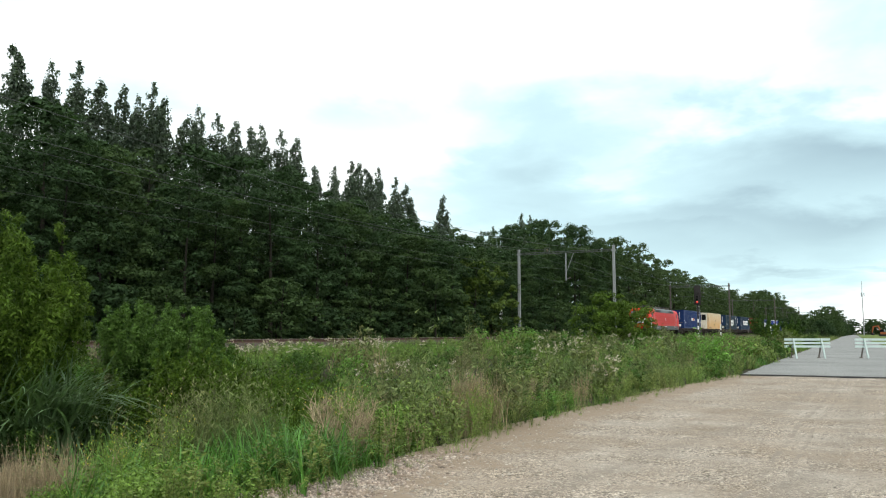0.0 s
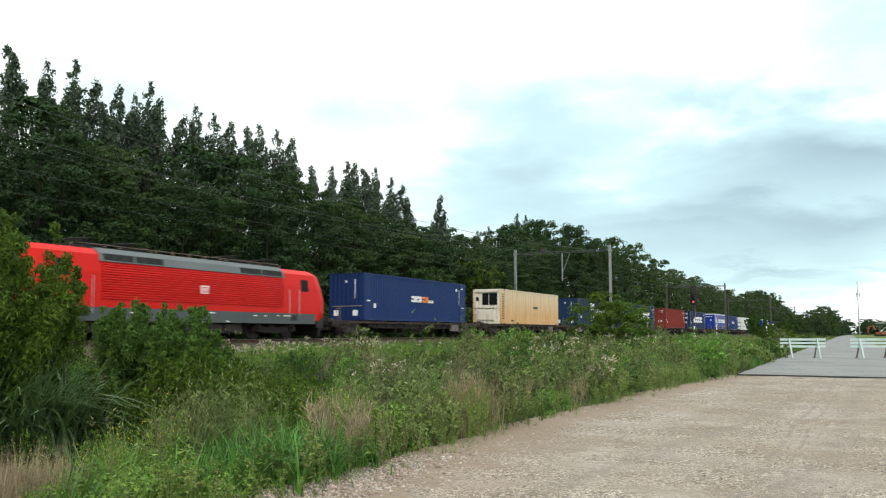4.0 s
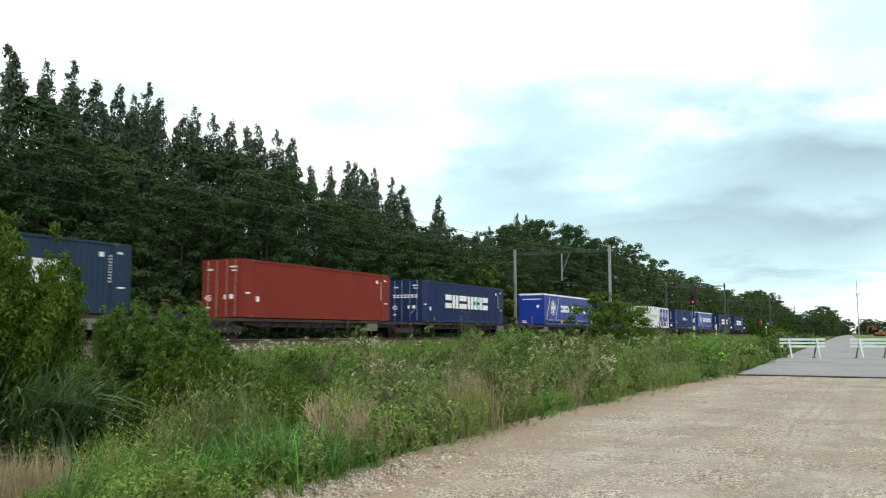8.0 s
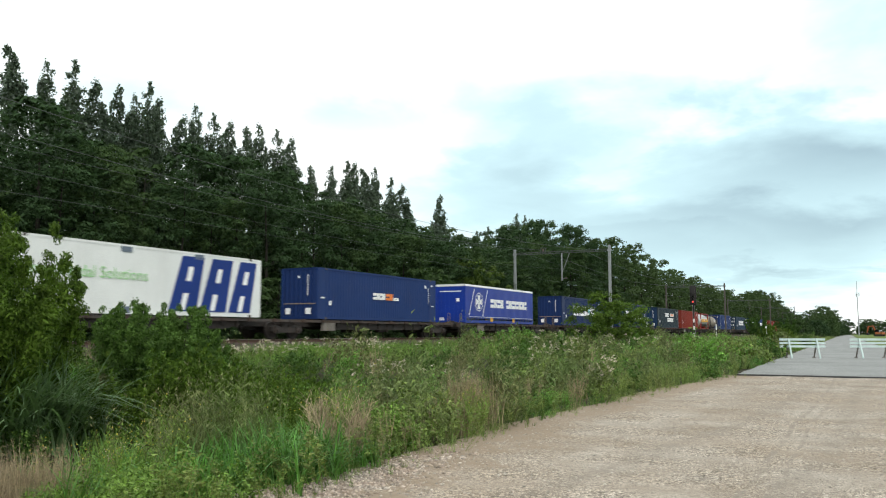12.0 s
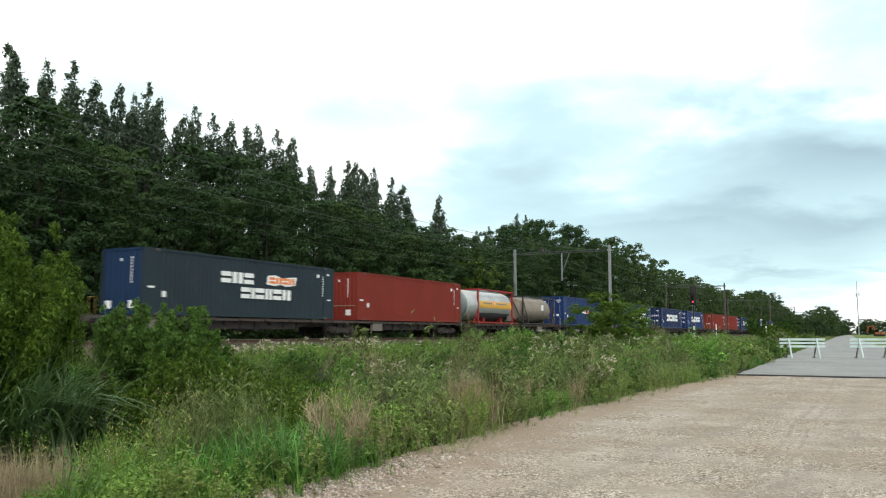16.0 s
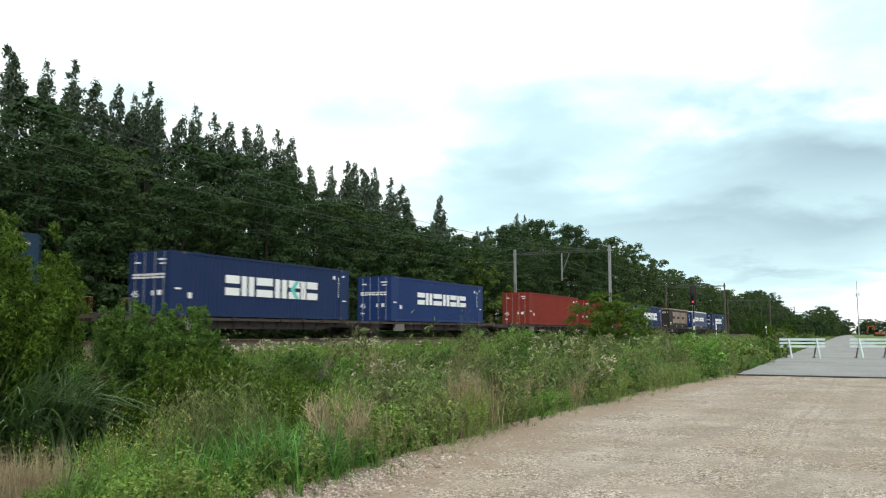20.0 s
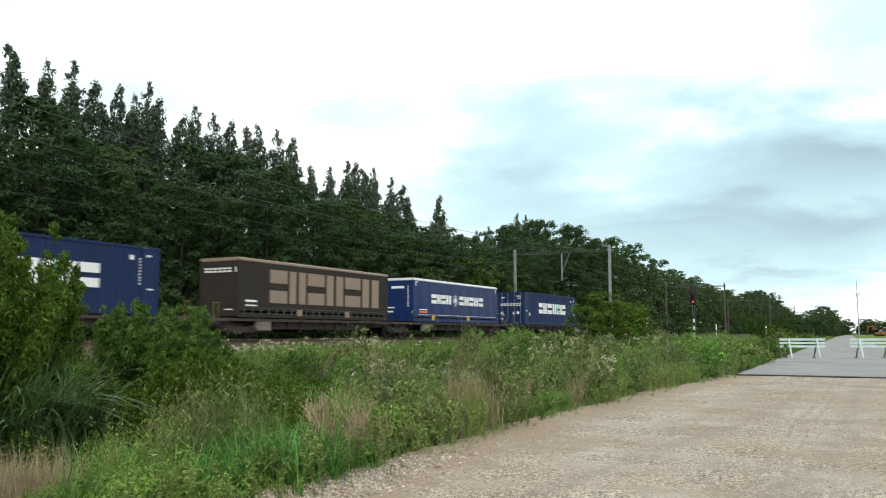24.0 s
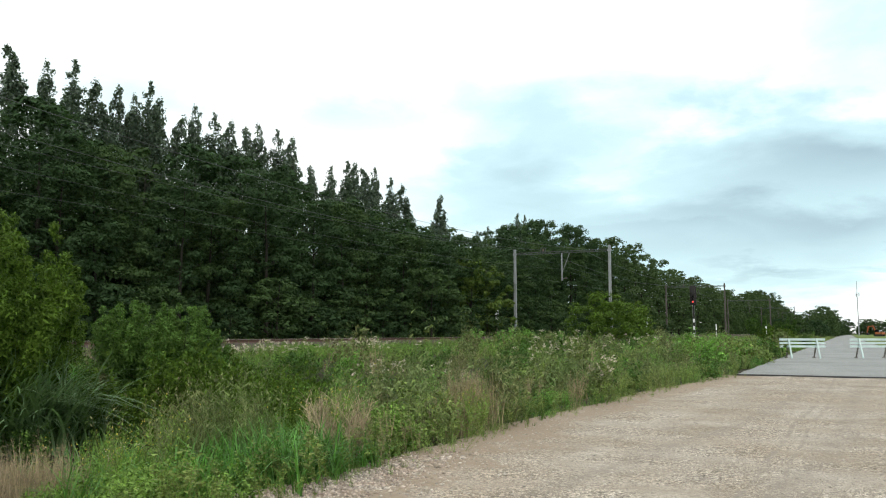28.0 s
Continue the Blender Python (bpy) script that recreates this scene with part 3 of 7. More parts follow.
def catenary_portal(y, steel):
    base = 0.55
    th = thing("catenary_portal", "slim grey steel portal over the track with insulators" if steel is M_GALV else "brown weathered steel portal over the track", "catenary mast",
               "overhead line portals", pose(TRACK_X, y, base))
    top = 10.35 - base
    xn, xf = POLE_NEAR - TRACK_X, POLE_FAR - TRACK_X
    for x in (xf, xn):
        bm = bme()
        box(bm, x - 0.14, x + 0.14, -0.13, 0.13, -0.4, top, 0.03)
        pole = part("pole", bm, steel, th)
        bm = bme()
        box(bm, x - 0.18, x + 0.18, -0.17, 0.17, top - 0.62, top - 0.42)
        part("clamp", bm, steel, pole)
        bm = bme()
        box(bm, x - 0.3, x + 0.3, -0.3, 0.3, -0.45, 0.08)
        part("footing", bm, M_SLEEPER, pole, "concrete footing")
    bm = bme()
    for z in (top - 0.58, top - 0.40):
        box(bm, xf, xn, -0.05, 0.05, z - 0.026, z + 0.026)
    n = 14
    for i in range(n):
        a = xf + (xn - xf) * i / n
        b = xf + (xn - xf) * (i + 1) / n
        rod(bm, (a, 0, top - 0.58 + 0.18 * (i % 2)), (b, 0, top - 0.40 - 0.18 * (i % 2)), 0.018, n=5)
    part("beam", bm, M_DARKSTEEL, th, "dark lattice beam")
    for x in (-2.05,):
        bm = bme()
        for zz in (-0.30, 0.30):
            box(bm, x - 0.28, x + 0.28, -0.03, 0.03, top - 0.2 + zz * 0.75 - 0.03, top - 0.2 + zz * 0.75 + 0.03)
        for dx in (-0.26, 0.26):
            box(bm, x + dx - 0.03, x + dx + 0.03, -0.029, 0.029, top - 0.42, top + 0.02)
        fr = part("feeder_frame", bm, M_DARKSTEEL, th)
        bm = bme()
        lathe(bm, [(top - 0.36, 0.03), (top - 0.3, 0.09), (top - 0.22, 0.05), (top - 0.16, 0.09), (top - 0.08, 0.03)], (x, 0, 0), "z", 10)
        part("insulator", bm, M_INSUL, fr, "brown ribbed insulator", True)
    bm = bme()
    box(bm, -0.055, 0.055, -0.05, 0.05, top - 3.45, top - 0.58)
    part("drop_post", bm, steel, th)
    bm = bme()
    rod(bm, (0.05, 0, top - 2.6), (0.85, 0, top - 0.62), 0.03, n=6)
    rod(bm, (0.0, 0, top - 3.30), (0.55, 0, top - 3.18), 0.022, n=6)
    part("brace", bm, steel, th)
    bm = bme()
    lathe(bm, [(0.30, 0.02), (0.34, 0.07), (0.40, 0.04), (0.46, 0.07), (0.52, 0.02)], (0, 0, top - 3.2), "x", 8)
    part("insulator", bm, M_INSUL, th, "brown ribbed insulator", True)
    return th


for i, y in enumerate(PORTALS):
    catenary_portal(y, M_GALV if i < 2 else M_BROWNPOLE)


def wires(name, label, x, z_at, sag, r, stagger=0.0):
    """Wires that hang from portal to portal."""
    th = thing(name, label, "wire", at=pose(x, 0, 0))
    for k, (a, b) in enumerate(zip(PORTALS, PORTALS[1:])):
        bm = bme()
        n = 12
        s0, s1 = stagger * (-1) ** k, stagger * (-1) ** (k + 1)
        pts = [(s0 + (s1 - s0) * i / n, a + (b - a) * i / n, z_at - 4 * sag * (i / n) * (1 - i / n)) for i in range(n + 1)]
        tube(bm, pts, [r] * len(pts), 5)
        part("span", bm, M_WIRE, th)
    return th


wires("contact_wire", "thin taut overhead contact wire above the track", TRACK_X + 0.3, RAIL_Z + 5.5, 0.05, 0.007, 0.2)
wires("messenger_wire", "sagging messenger wire above the contact wire", TRACK_X, RAIL_Z + 6.9, 0.9, 0.008)
wires("feeder_wire", "dark feeder wire hanging between the portals", TRACK_X - 2.05, 10.15, 1.25, 0.014)
wires("feeder_wire", "dark feeder wire hanging between the portals", TRACK_X + 1.95, 10.15, 1.25, 0.014)
wires("earth_wire", "thin earth wire along the mast tops", POLE_FAR + 0.1, 10.3, 0.9, 0.011)


def rail_signal():
    th = thing("rail_signal", "tall black railway signal showing a red light on a banded post", "signal", at=pose(-25.0, 132, 0.7))
    bm = bme()
    rod(bm, (0, 0, -0.2), (0, 0, 5.4), 0.10, n=12)
    post = part("post", bm, M_BLACK, th)
    for z in (0.25, 1.35, 2.45):
        bm = bme()
        rod(bm, (0, 0, z), (0, 0, z + 0.55), 0.115, n=12)
        part("band", bm, M_MARK, post, "white band")
    bm = bme()
    prism(bm, [(-0.5, 5.2), (0.5, 5.2), (0.5, 7.9), (0.34, 8.25), (-0.34, 8.25), (-0.5, 7.9)], -0.04, 0.04)
    plate = part("back_plate", bm, M_BLACK, th)
    bm = bme()
    box(bm, -0.26, 0.26, -0.3, -0.05, 5.35, 6.75, 0.02)
    part("lamp_box", bm, M_BLACK, th)
    for z, m_ in ((5.65, GLOW_RED), (6.1, M_GLASS), (6.5, M_GLASS)):
        bm = bme()
        lathe(bm, [(-0.36, 0.02), (-0.355, 0.14), (-0.30, 0.16), (-0.28, 0.16)], (0, 0, z), "y", 14)
        part("lens", bm, m_, plate, "glowing red lens" if m_ is GLOW_RED else "", True)
        bm = bme()
        lathe(bm, [(-0.40, 0.215), (-0.30, 0.215), (-0.30, 0.195), (-0.39, 0.195)], (0, 0, z), "y", 14, False)
        part("hood", bm, M_BLACK, plate)
    bm = bme()
    box(bm, -0.30, 0.30, -0.2, -0.05, 7.0, 7.7)
    part("speed_indicator", bm, M_BLACK, th)
    bm = bme()
    for k in range(12):
        box(bm, -0.18, 0.18, 0.18, 0.22, 0.5 + 0.4 * k, 0.53 + 0.4 * k)
    for sx in (-0.18, 0.18):
        box(bm, sx - 0.015, sx + 0.015, 0.18, 0.22, 0.0, 5.2)
    part("ladder", bm, M_GALV, th)


rail_signal()


def marker_post(x, y, h, w, white=9.0):
    """A post whose top is painted white, over that length at most."""
    th = thing("marker_post", "white trackside post with a black band", "post", "trackside markers", pose(x, y, float(land(x, y)) - 0.1))
    z0 = max(0.0, h - white)
    bm = bme()
    box(bm, -w / 2, w / 2, -w / 2, w / 2, z0, h, 0.01)
    part("shaft", bm, M_WHITE, th)
    if z0 > 0:
        bm = bme()
        box(bm, -w * 0.3, w * 0.3, -w * 0.3, w * 0.3, 0, z0)
        part("stake", bm, M_BROWNPOLE, th, "brown steel stake")
    zb = z0 + (h - z0) * 0.45
    bm = bme()
    box(bm, -w / 2 - 0.004, w / 2 + 0.004, -w / 2 - 0.004, w / 2 + 0.004, zb, zb + (h - z0) * 0.14)
    part("band", bm, M_BLACK, th, "black band")
    bm = bme()
    box(bm, -w * 0.62, w * 0.62, -w * 0.62, w * 0.62, h - 0.01, h + 0.03)
    part("cap", bm, M_WHITE, th)


marker_post(-33.8, 76.0, 3.4, 0.24, 1.5)
for x, y, h in ((-23.5, 96.0, 2.75), (-24.6, 150.0, 2.4), (-14.0, 128.0, 2.6)):
    marker_post(x, y, h, 0.17)


# ---- road furniture ----
def barrier(x, y, turn):
    th = thing("road_barrier", "pale painted wooden road barrier on splayed legs", "barrier", "barriers across the road", pose(x, y, 0.055, 0, 0, turn))
    for z, h in ((1.01, 0.125), (0.81, 0.12), (0.61, 0.12)):
        bm = bme()
        box(bm, -1.28, 1.28, -0.018, 0.018, z, z + h, 0.004)
        part("board", bm, M_BARRIER, th)
    for sx in (-0.78, 0.78):
        bm = bme()
        prism(bm, [(-0.60, 0.0), (-0.51, 0.0), (-0.02, 1.14), (-0.10, 1.14)], sx - 0.04, sx + 0.04, "x")
        leg = part("leg", bm, M_BARRIER, th)
        bm = bme()
        prism(bm, [(0.45, 0.0), (0.52, 0.0), (0.09, 0.78), (0.03, 0.78)], sx - 0.035, sx + 0.035, "x")
        part("back_leg", bm, M_PLATE, leg, "grey rear strut")
        bm = bme()
        box(bm, sx - 0.07, sx + 0.07, 0.40, 0.58, 0.0, 0.06, 0.01)
        part("foot", bm, M_SLEEPER, leg, "grey concrete foot")


barrier(-3.75, 52.0, 22)
barrier(-0.12, 53.75, 22)


def excavator(x, y):
    th = thing("excavator", "orange tracked excavator with a bent arm", "excavator", at=pose(x, y, 0.05, 0, 0, 60))
    for sx in (-1.0, 1.0):
        bm = bme()
        prism(bm, [(-1.7, 0.1), (-1.4, 0), (1.4, 0), (1.7, 0.1), (1.9, 0.45), (1.6, 0.8), (-1.6, 0.8), (-1.9, 0.45)], sx - 0.28, sx + 0.28, "x")
        part("track", bm, M_BLACK, th, "black crawler track")
    bm = bme()
    box(bm, -1.25, 1.25, -1.9, 1.2, 0.95, 1.9, 0.08)
    part("body", bm, M_DIGGER, th)
    bm = bme()
    box(bm, -1.2, -0.25, -0.2, 1.4, 1.0, 2.85, 0.1)
    part("cab", bm, M_GLASS, th, "dark glazed cab")
    bm = bme()
    prism(bm, [(1.0, 1.3), (1.4, 1.2), (3.0, 4.3), (4.9, 4.0), (4.95, 4.35), (2.8, 4.8)], 0.1, 0.5, "x")
    part("boom", bm, M_DIGGER, th)
    bm = bme()
    prism(bm, [(4.6, 4.5), (5.1, 4.4), (5.7, 1.6), (5.4, 1.5)], 0.12, 0.46, "x")
    part("arm", bm, M_DIGGER, th)
    bm = bme()
    prism(bm, [(5.3, 1.6), (5.9, 1.5), (5.8, 0.7), (5.1, 0.5), (4.8, 0.9)], -0.2, 0.8, "x")
    part("bucket", bm, M_BLACK, th)


excavator(1.8, 400.0)
mast = thing("radio_mast", "thin pale lattice radio mast far away", "mast", at=pose(-8.4, 560.0, 0))
bm = bme()
rod(bm, (0, 0, 0), (0, 0, 33.0), 0.35, 0.12, 6)
part("shaft", bm, M_GALV, mast)
bm = bme()
for a in range(3):
    rod(bm, (0, 0, 24.5), (1.0 * math.cos(a * 2.1), 1.0 * math.sin(a * 2.1), 24.5), 0.08, n=4)
    box(bm, math.cos(a * 2.1) - 0.2, math.cos(a * 2.1) + 0.2, math.sin(a * 2.1) - 0.2, math.sin(a * 2.1) + 0.2, 23.6, 26.0)
part("antenna", bm, M_GALV, mast)


# ---- trees ----
def masses(C, R, each, size, rng, upper=0.8, squash=0.75, rough=0.4, lift=0.6, shell=0.3, quad=False, slim=1.0, up=None):
    """Leafy masses: leaves lie on the outer and upper side of each clump and face outwards, so that clumps shade one another."""
    k = len(C) * each
    off = rng.normal(0, 1, (k, 3))
    off /= np.linalg.norm(off, axis=1, keepdims=True)
    off[:, 2] = np.where((off[:, 2] < 0) & (rng.random(k) < upper), -off[:, 2], off[:, 2])
    lump = 1 + 0.22 * np.sin(off[:, :1] * 5 + np.repeat(rng.random(len(C)) * 6, each)[:, None]) * np.sin(off[:, 1:2] * 6 + 1)
    P = np.repeat(C, each, 0) + off * np.repeat(np.broadcast_to(R, len(C)), each)[:, None] * (1 - shell * rng.random((k, 1)) ** 1.5) * lump * np.array([1, 1, squash])
    n = off + np.array([0, 0, lift]) + rng.normal(0, rough, (k, 3))
    n /= np.linalg.norm(n, axis=1, keepdims=True)
    t = np.cross(n, rng.normal(0, 1, (k, 3)))
    if up is not None:
        # leaves that point up and outwards along their shoots
        t = off * 0.6 + np.array([0, 0, up]) + rng.normal(0, 0.35, (k, 3))
        t -= n * (t * n).sum(1, keepdims=True)
    t /= np.linalg.norm(t, axis=1, keepdims=True) + 1e-9
    b = np.cross(n, t)
    s = size * (0.55 + 0.9 * rng.random((k, 1)))
    if quad:
        V = np.stack([P - t * s * 0.5, P + b * s * 0.27 * slim + n * s * 0.06, P + t * s * 0.55, P - b * s * 0.27 * slim + n * s * 0.06], 1)
    else:
        V = np.stack([P - t * s * 0.5, P + t * s * 0.35 + b * s * 0.38 * slim, P + t * s * 0.5 - b * s * 0.30 * slim], 1)
    m = V.shape[1]
    return V.reshape(-1, 3), np.arange(k * m).reshape(k, m)


def crown_mesh(name, material, height, width, base, clumps, each, size, shape, seed):
    """A crown: clumps along its limbs, in an uneven outline with gaps."""
    rng = np.random.default_rng(seed)
    u = rng.random(clumps)
    a = rng.random(clumps) * 6.283
    if shape == "poplar":
        # several steep plumes round the stem, the middle ones highest, each running to a point
        np_ = 8
        pa = rng.random(np_) * 6.283
        pr = width * np.array([0.0, 0.09, 0.14, 0.18, 0.22, 0.25, 0.28, 0.30]) * rng.uniform(0.8, 1.15, np_)
        top = height * (1.0 - 0.42 * (pr / width) - 0.05 * rng.random(np_) * (pr > 0))
        low = height * (0.10 + 0.10 * rng.random(np_))
        which = rng.integers(np_, size=clumps)
        t = u ** 0.72
        h = low[which] + (top - low)[which] * t
        fan = 0.45 + 0.55 * np.sin(np.pi * np.clip(0.12 + 0.8 * t, 0, 1)) ** 0.7
        wide = width * 0.25 * np.clip(t / 0.15, 0.3, 1) * np.clip((1 - t) / 0.30, 0, 1) ** 0.6
        rr_ = wide * rng.random(clumps) ** 0.5
        C = np.stack([pr[which] * fan * np.cos(pa[which]) + rr_ * np.cos(a), pr[which] * fan * np.sin(pa[which]) + rr_ * np.sin(a), h], 1)
        V, F = masses(C, 0.20 + 0.22 * (1 - t), each, size, rng, 0.3, 2.0, 0.45, 0.25, 0.5, up=1.1, slim=0.95)
    elif shape == "shrub":
        # many upright shoots that fan out from the base, leafy along their length and running to a point
        ns = max(26, clumps // 12)
        da, dr = rng.random(ns) * 6.283, rng.random(ns) ** 0.5
        top = height * (1.0 - 0.40 * dr ** 1.6) * (0.76 + 0.20 * rng.random(ns)) * (1 + 0.08 * np.sin(da * 2 + seed))
        which = rng.integers(ns, size=clumps)
        t = 0.06 + 0.94 * u ** 0.75
        r = width * 0.5 * dr[which] * t ** 0.55 * (1 + 0.10 * np.sin(da[which] * 3 + seed))
        a = da[which]
        h = base + (top[which] - base) * t
        C = np.stack([r * np.cos(a), r * np.sin(a), h], 1) + rng.normal(0, 0.035 * width * 0.4, (clumps, 3))
        V, F = masses(C, (0.045 * width + 0.05) * (1.5 - t), each, size, rng, 0.5, 1.3, 0.4, 0.5, 0.5, up=0.9, slim=0.6)
    else:
        # boughs that end in leafy masses on the outside of the crown, with dark hollows between them
        h = base + (height - base) * u
        u = 0.12 + 0.88 * u
        r = width * 0.5 * np.clip(np.sin(np.pi * (0.27 + 0.68 * u)), 0, 1) ** 0.55 * (0.62 + 0.38 * rng.random(clumps) ** 0.5)
        r *= 1 + 0.16 * np.sin(a * 3 + seed) + 0.09 * np.sin(a * 7 + u * 11)
        r[::6] *= 0.45
        C = np.stack([r * np.cos(a), r * np.sin(a), h], 1)
        V, F = masses(C, 0.088 * width * (0.6 + 0.9 * rng.random(clumps) ** 1.5), each, size, rng, 0.75, 0.70, 0.38, 0.55, 0.35)
    return mesh_np(name, V, F, material)


def trunk_mesh(height, r, lean, seed, limbs=9, low=0.3):
    rng = random.Random(seed)
    bm = bme()
    pts = [Vector((lean * t * t * height * 0.1 + 0.06 * rng.uniform(-1, 1) * t, 0.06 * rng.uniform(-1, 1) * t * height * 0.2, height * 0.92 * t)) for t in (0, 0.12, 0.35, 0.6, 0.8, 1.0)]
    rad = [r * 1.35, r, r * 0.78, r * 0.5, r * 0.28, 0.02]
    for i in range(5):
        rod(bm, pts[i], pts[i + 1], rad[i], rad[i + 1], 7, False)
    for _ in range(limbs):
        t = rng.uniform(low, 0.85)
        k = min(4, int(t * 5))
        p = pts[k].lerp(pts[k + 1], 0.5)
        a = rng.uniform(0, 6.28)
        ln = height * rng.uniform(0.14, 0.26) * (1.15 - t)
        q = p + Vector((math.cos(a) * ln, math.sin(a) * ln, ln * rng.uniform(0.5, 1.0)))
        rod(bm, p, q, r * 0.3 * (1.1 - t), 0.015, 5, False)
    return finish(bm, "trunk", True)


def tree_kind(name, label, category, group, material, height, width, base, clumps, each, size, shape, seed, r):
    th = thing(name, label, category, group)
    part("trunk", trunk_mesh(height * (0.8 if shape == "poplar" else 1.0), r, 0.3, seed, 9 if shape != "poplar" else 0, 0.25), M_BARK, th)
    part("crown", crown_mesh("crown", material, height, width, base, clumps, each, size, shape, seed), material, th)
    return th


FOREST = [tree_kind("broadleaf_tree", "tall dark green broadleaf tree in a dense wood", "tree", "trees of the wood", m_, h, w, 0.5, 150, 125, 0.185, "round", sd, 0.16)
          for m_, h, w, b, sd in ((M_LEAF, 12.4, 7.4, 1.2, 11), (M_LEAF2, 11.6, 7.0, 1.0, 12), (M_LEAF, 13.2, 7.8, 1.4, 13), (M_LEAF, 12.0, 6.6, 0.9, 14), (M_LEAF2, 12.8, 7.2, 1.2, 15))]
BACKRANK = [tree_kind("broadleaf_tree", "tall dark green broadleaf tree deep in the wood", "tree", "trees of the wood", m_, h, w, 0.5, 104, 62, 0.30, "round", sd, 0.2)
            for m_, h, w, b, sd in ((M_LEAF, 12.6, 7.6, 1.2, 16), (M_LEAF2, 12.2, 7.2, 1.0, 17), (M_LEAF, 13.0, 7.8, 1.4, 18))]
FARWOOD = [tree_kind("broadleaf_tree", "broad dark green tree in the distant wood", "tree", "trees of the wood", m_, h, w, 0.2, 110, 48, 0.40, "round", sd, 0.3)
           for m_, h, w, b, sd in ((M_LEAF_HAZE, 14.5, 9.0, 1.0, 21), (M_LEAF2, 13.6, 8.6, 0.8, 22), (M_LEAF_HAZE, 15.2, 9.4, 1.2, 23))]
EDGE = [tree_kind("edge_shrub", "bushy green shrub at the foot of the wood", "shrub", "shrubs along the wood", m_, h, w, 0.1, 66, 58, 0.21, "round", sd, 0.07)
        for m_, h, w, sd in ((M_LEAF2, 4.2, 4.4, 31), (M_LEAF, 3.4, 4.6, 32), (M_LEAFY, 5.0, 4.2, 33))]
POPLARS = [tree_kind("poplar", "slender dark Lombardy poplar rising above the wood", "poplar", "row of poplars", M_POPLAR, 19.0, w, 4.0, 480, 20, 0.23, "poplar", sd, 0.2)
           for w, sd in ((3.8, 41), (4.2, 42), (3.4, 43), (4.0, 44))]
MASTERS = FOREST + FARWOOD + EDGE + POPLARS
USED = set()


def plant(kinds, i, x, y, scale=1.0, high=1.0, turn=0.0, sink=0.05):
    """Set out a tree: the master itself the first time, copies after that."""
    master = kinds[i % len(kinds)]
    z = float(land(x, y)) - sink
    m4 = pose(x, y, z, 0, 0, turn)
    if master.name in USED:
        ob = copy_thing(master, m4)
    else:
        USED.add(master.name)
        ob = master
        ob.matrix_basis = m4
    ob.scale = (scale, scale, scale * high)
    return ob


rr = random.Random(5)
# the wood's front ranks, then its depth
y = 14.0
k = 0
while y < 128:
    high = float(np.interp(y, [14, 30, 45, 60, 70, 82, 90, 100, 112, 125], [0.99, 1.02, 1.04, 0.99, 0.90, 0.88, 0.98, 1.22, 1.36, 1.3]))
    plant(FOREST, k, -37.2 + rr.uniform(-0.7, 0.7), y + rr.uniform(-1, 1), 0.93 * rr.uniform(0.94, 1.06), high * 0.93, rr.uniform(0, 360))
    plant(BACKRANK, k + 2, -42.5 + rr.uniform(-1, 1), y + 2.3 + rr.uniform(-1, 1), rr.uniform(0.96, 1.06), high, rr.uniform(0, 360))
    if y < 110:
        plant(FARWOOD, k + 1, -53 + rr.uniform(-2, 2), y + rr.uniform(-2, 2), 0.85, 1.0 * high, rr.uniform(0, 360))
    k += 1
    y += 4.4
while y < 470:
    high = float(np.interp(y, [128, 155, 190, 275, 315, 345, 380, 410, 470], [1.12, 1.04, 0.92, 0.86, 1.1, 1.15, 1.1, 0.95, 0.8]))
    plant(FARWOOD, k, -38.5 + rr.uniform(-1, 1), y + rr.uniform(-1, 1), rr.uniform(0.94, 1.06), high, rr.uniform(0, 360))
    if k % 2:
        plant(FARWOOD, k + 1, -46 + rr.uniform(-2, 2), y + rr.uniform(-2, 2), rr.uniform(0.94, 1.06), high, rr.uniform(0, 360))
    k += 1
    y += 6.6
y = 16.0
k = 0
while y < 150:
    plant(EDGE, k % 2, -34.0 + rr.uniform(-0.5, 0.3), y, rr.uniform(0.7, 1.05), rr.uniform(0.8, 1.1), rr.uniform(0, 360))
    k += 1
    y += rr.uniform(3.4, 5.2)
# undergrowth deeper in the wood
for i in range(20):
    plant(EDGE, i % 2, -51.0 + rr.uniform(-1, 1), 14.0 + 5.0 * i, 2.0, 1.1, rr.uniform(0, 360))
for i in range(24):
    plant(EDGE, i % 2, -44.5 + rr.uniform(-1, 1), 13.0 + 4.0 * i, 1.5, 1.2, rr.uniform(0, 360))
plant(EDGE, 2, -35.3, 73.0, 1.3, 1.25, 40)
plant(EDGE, 2, -35.4, 77.0, 1.25, 1.2, 140)
plant(EDGE, 0, -32.9, 60.5, 1.25, 1.15, 80)
plant(EDGE, 0, -33.0, 40.5, 1.1, 0.9, 10)
plant(EDGE, 2, -32.8, 128.0, 1.1, 0.9, 10)
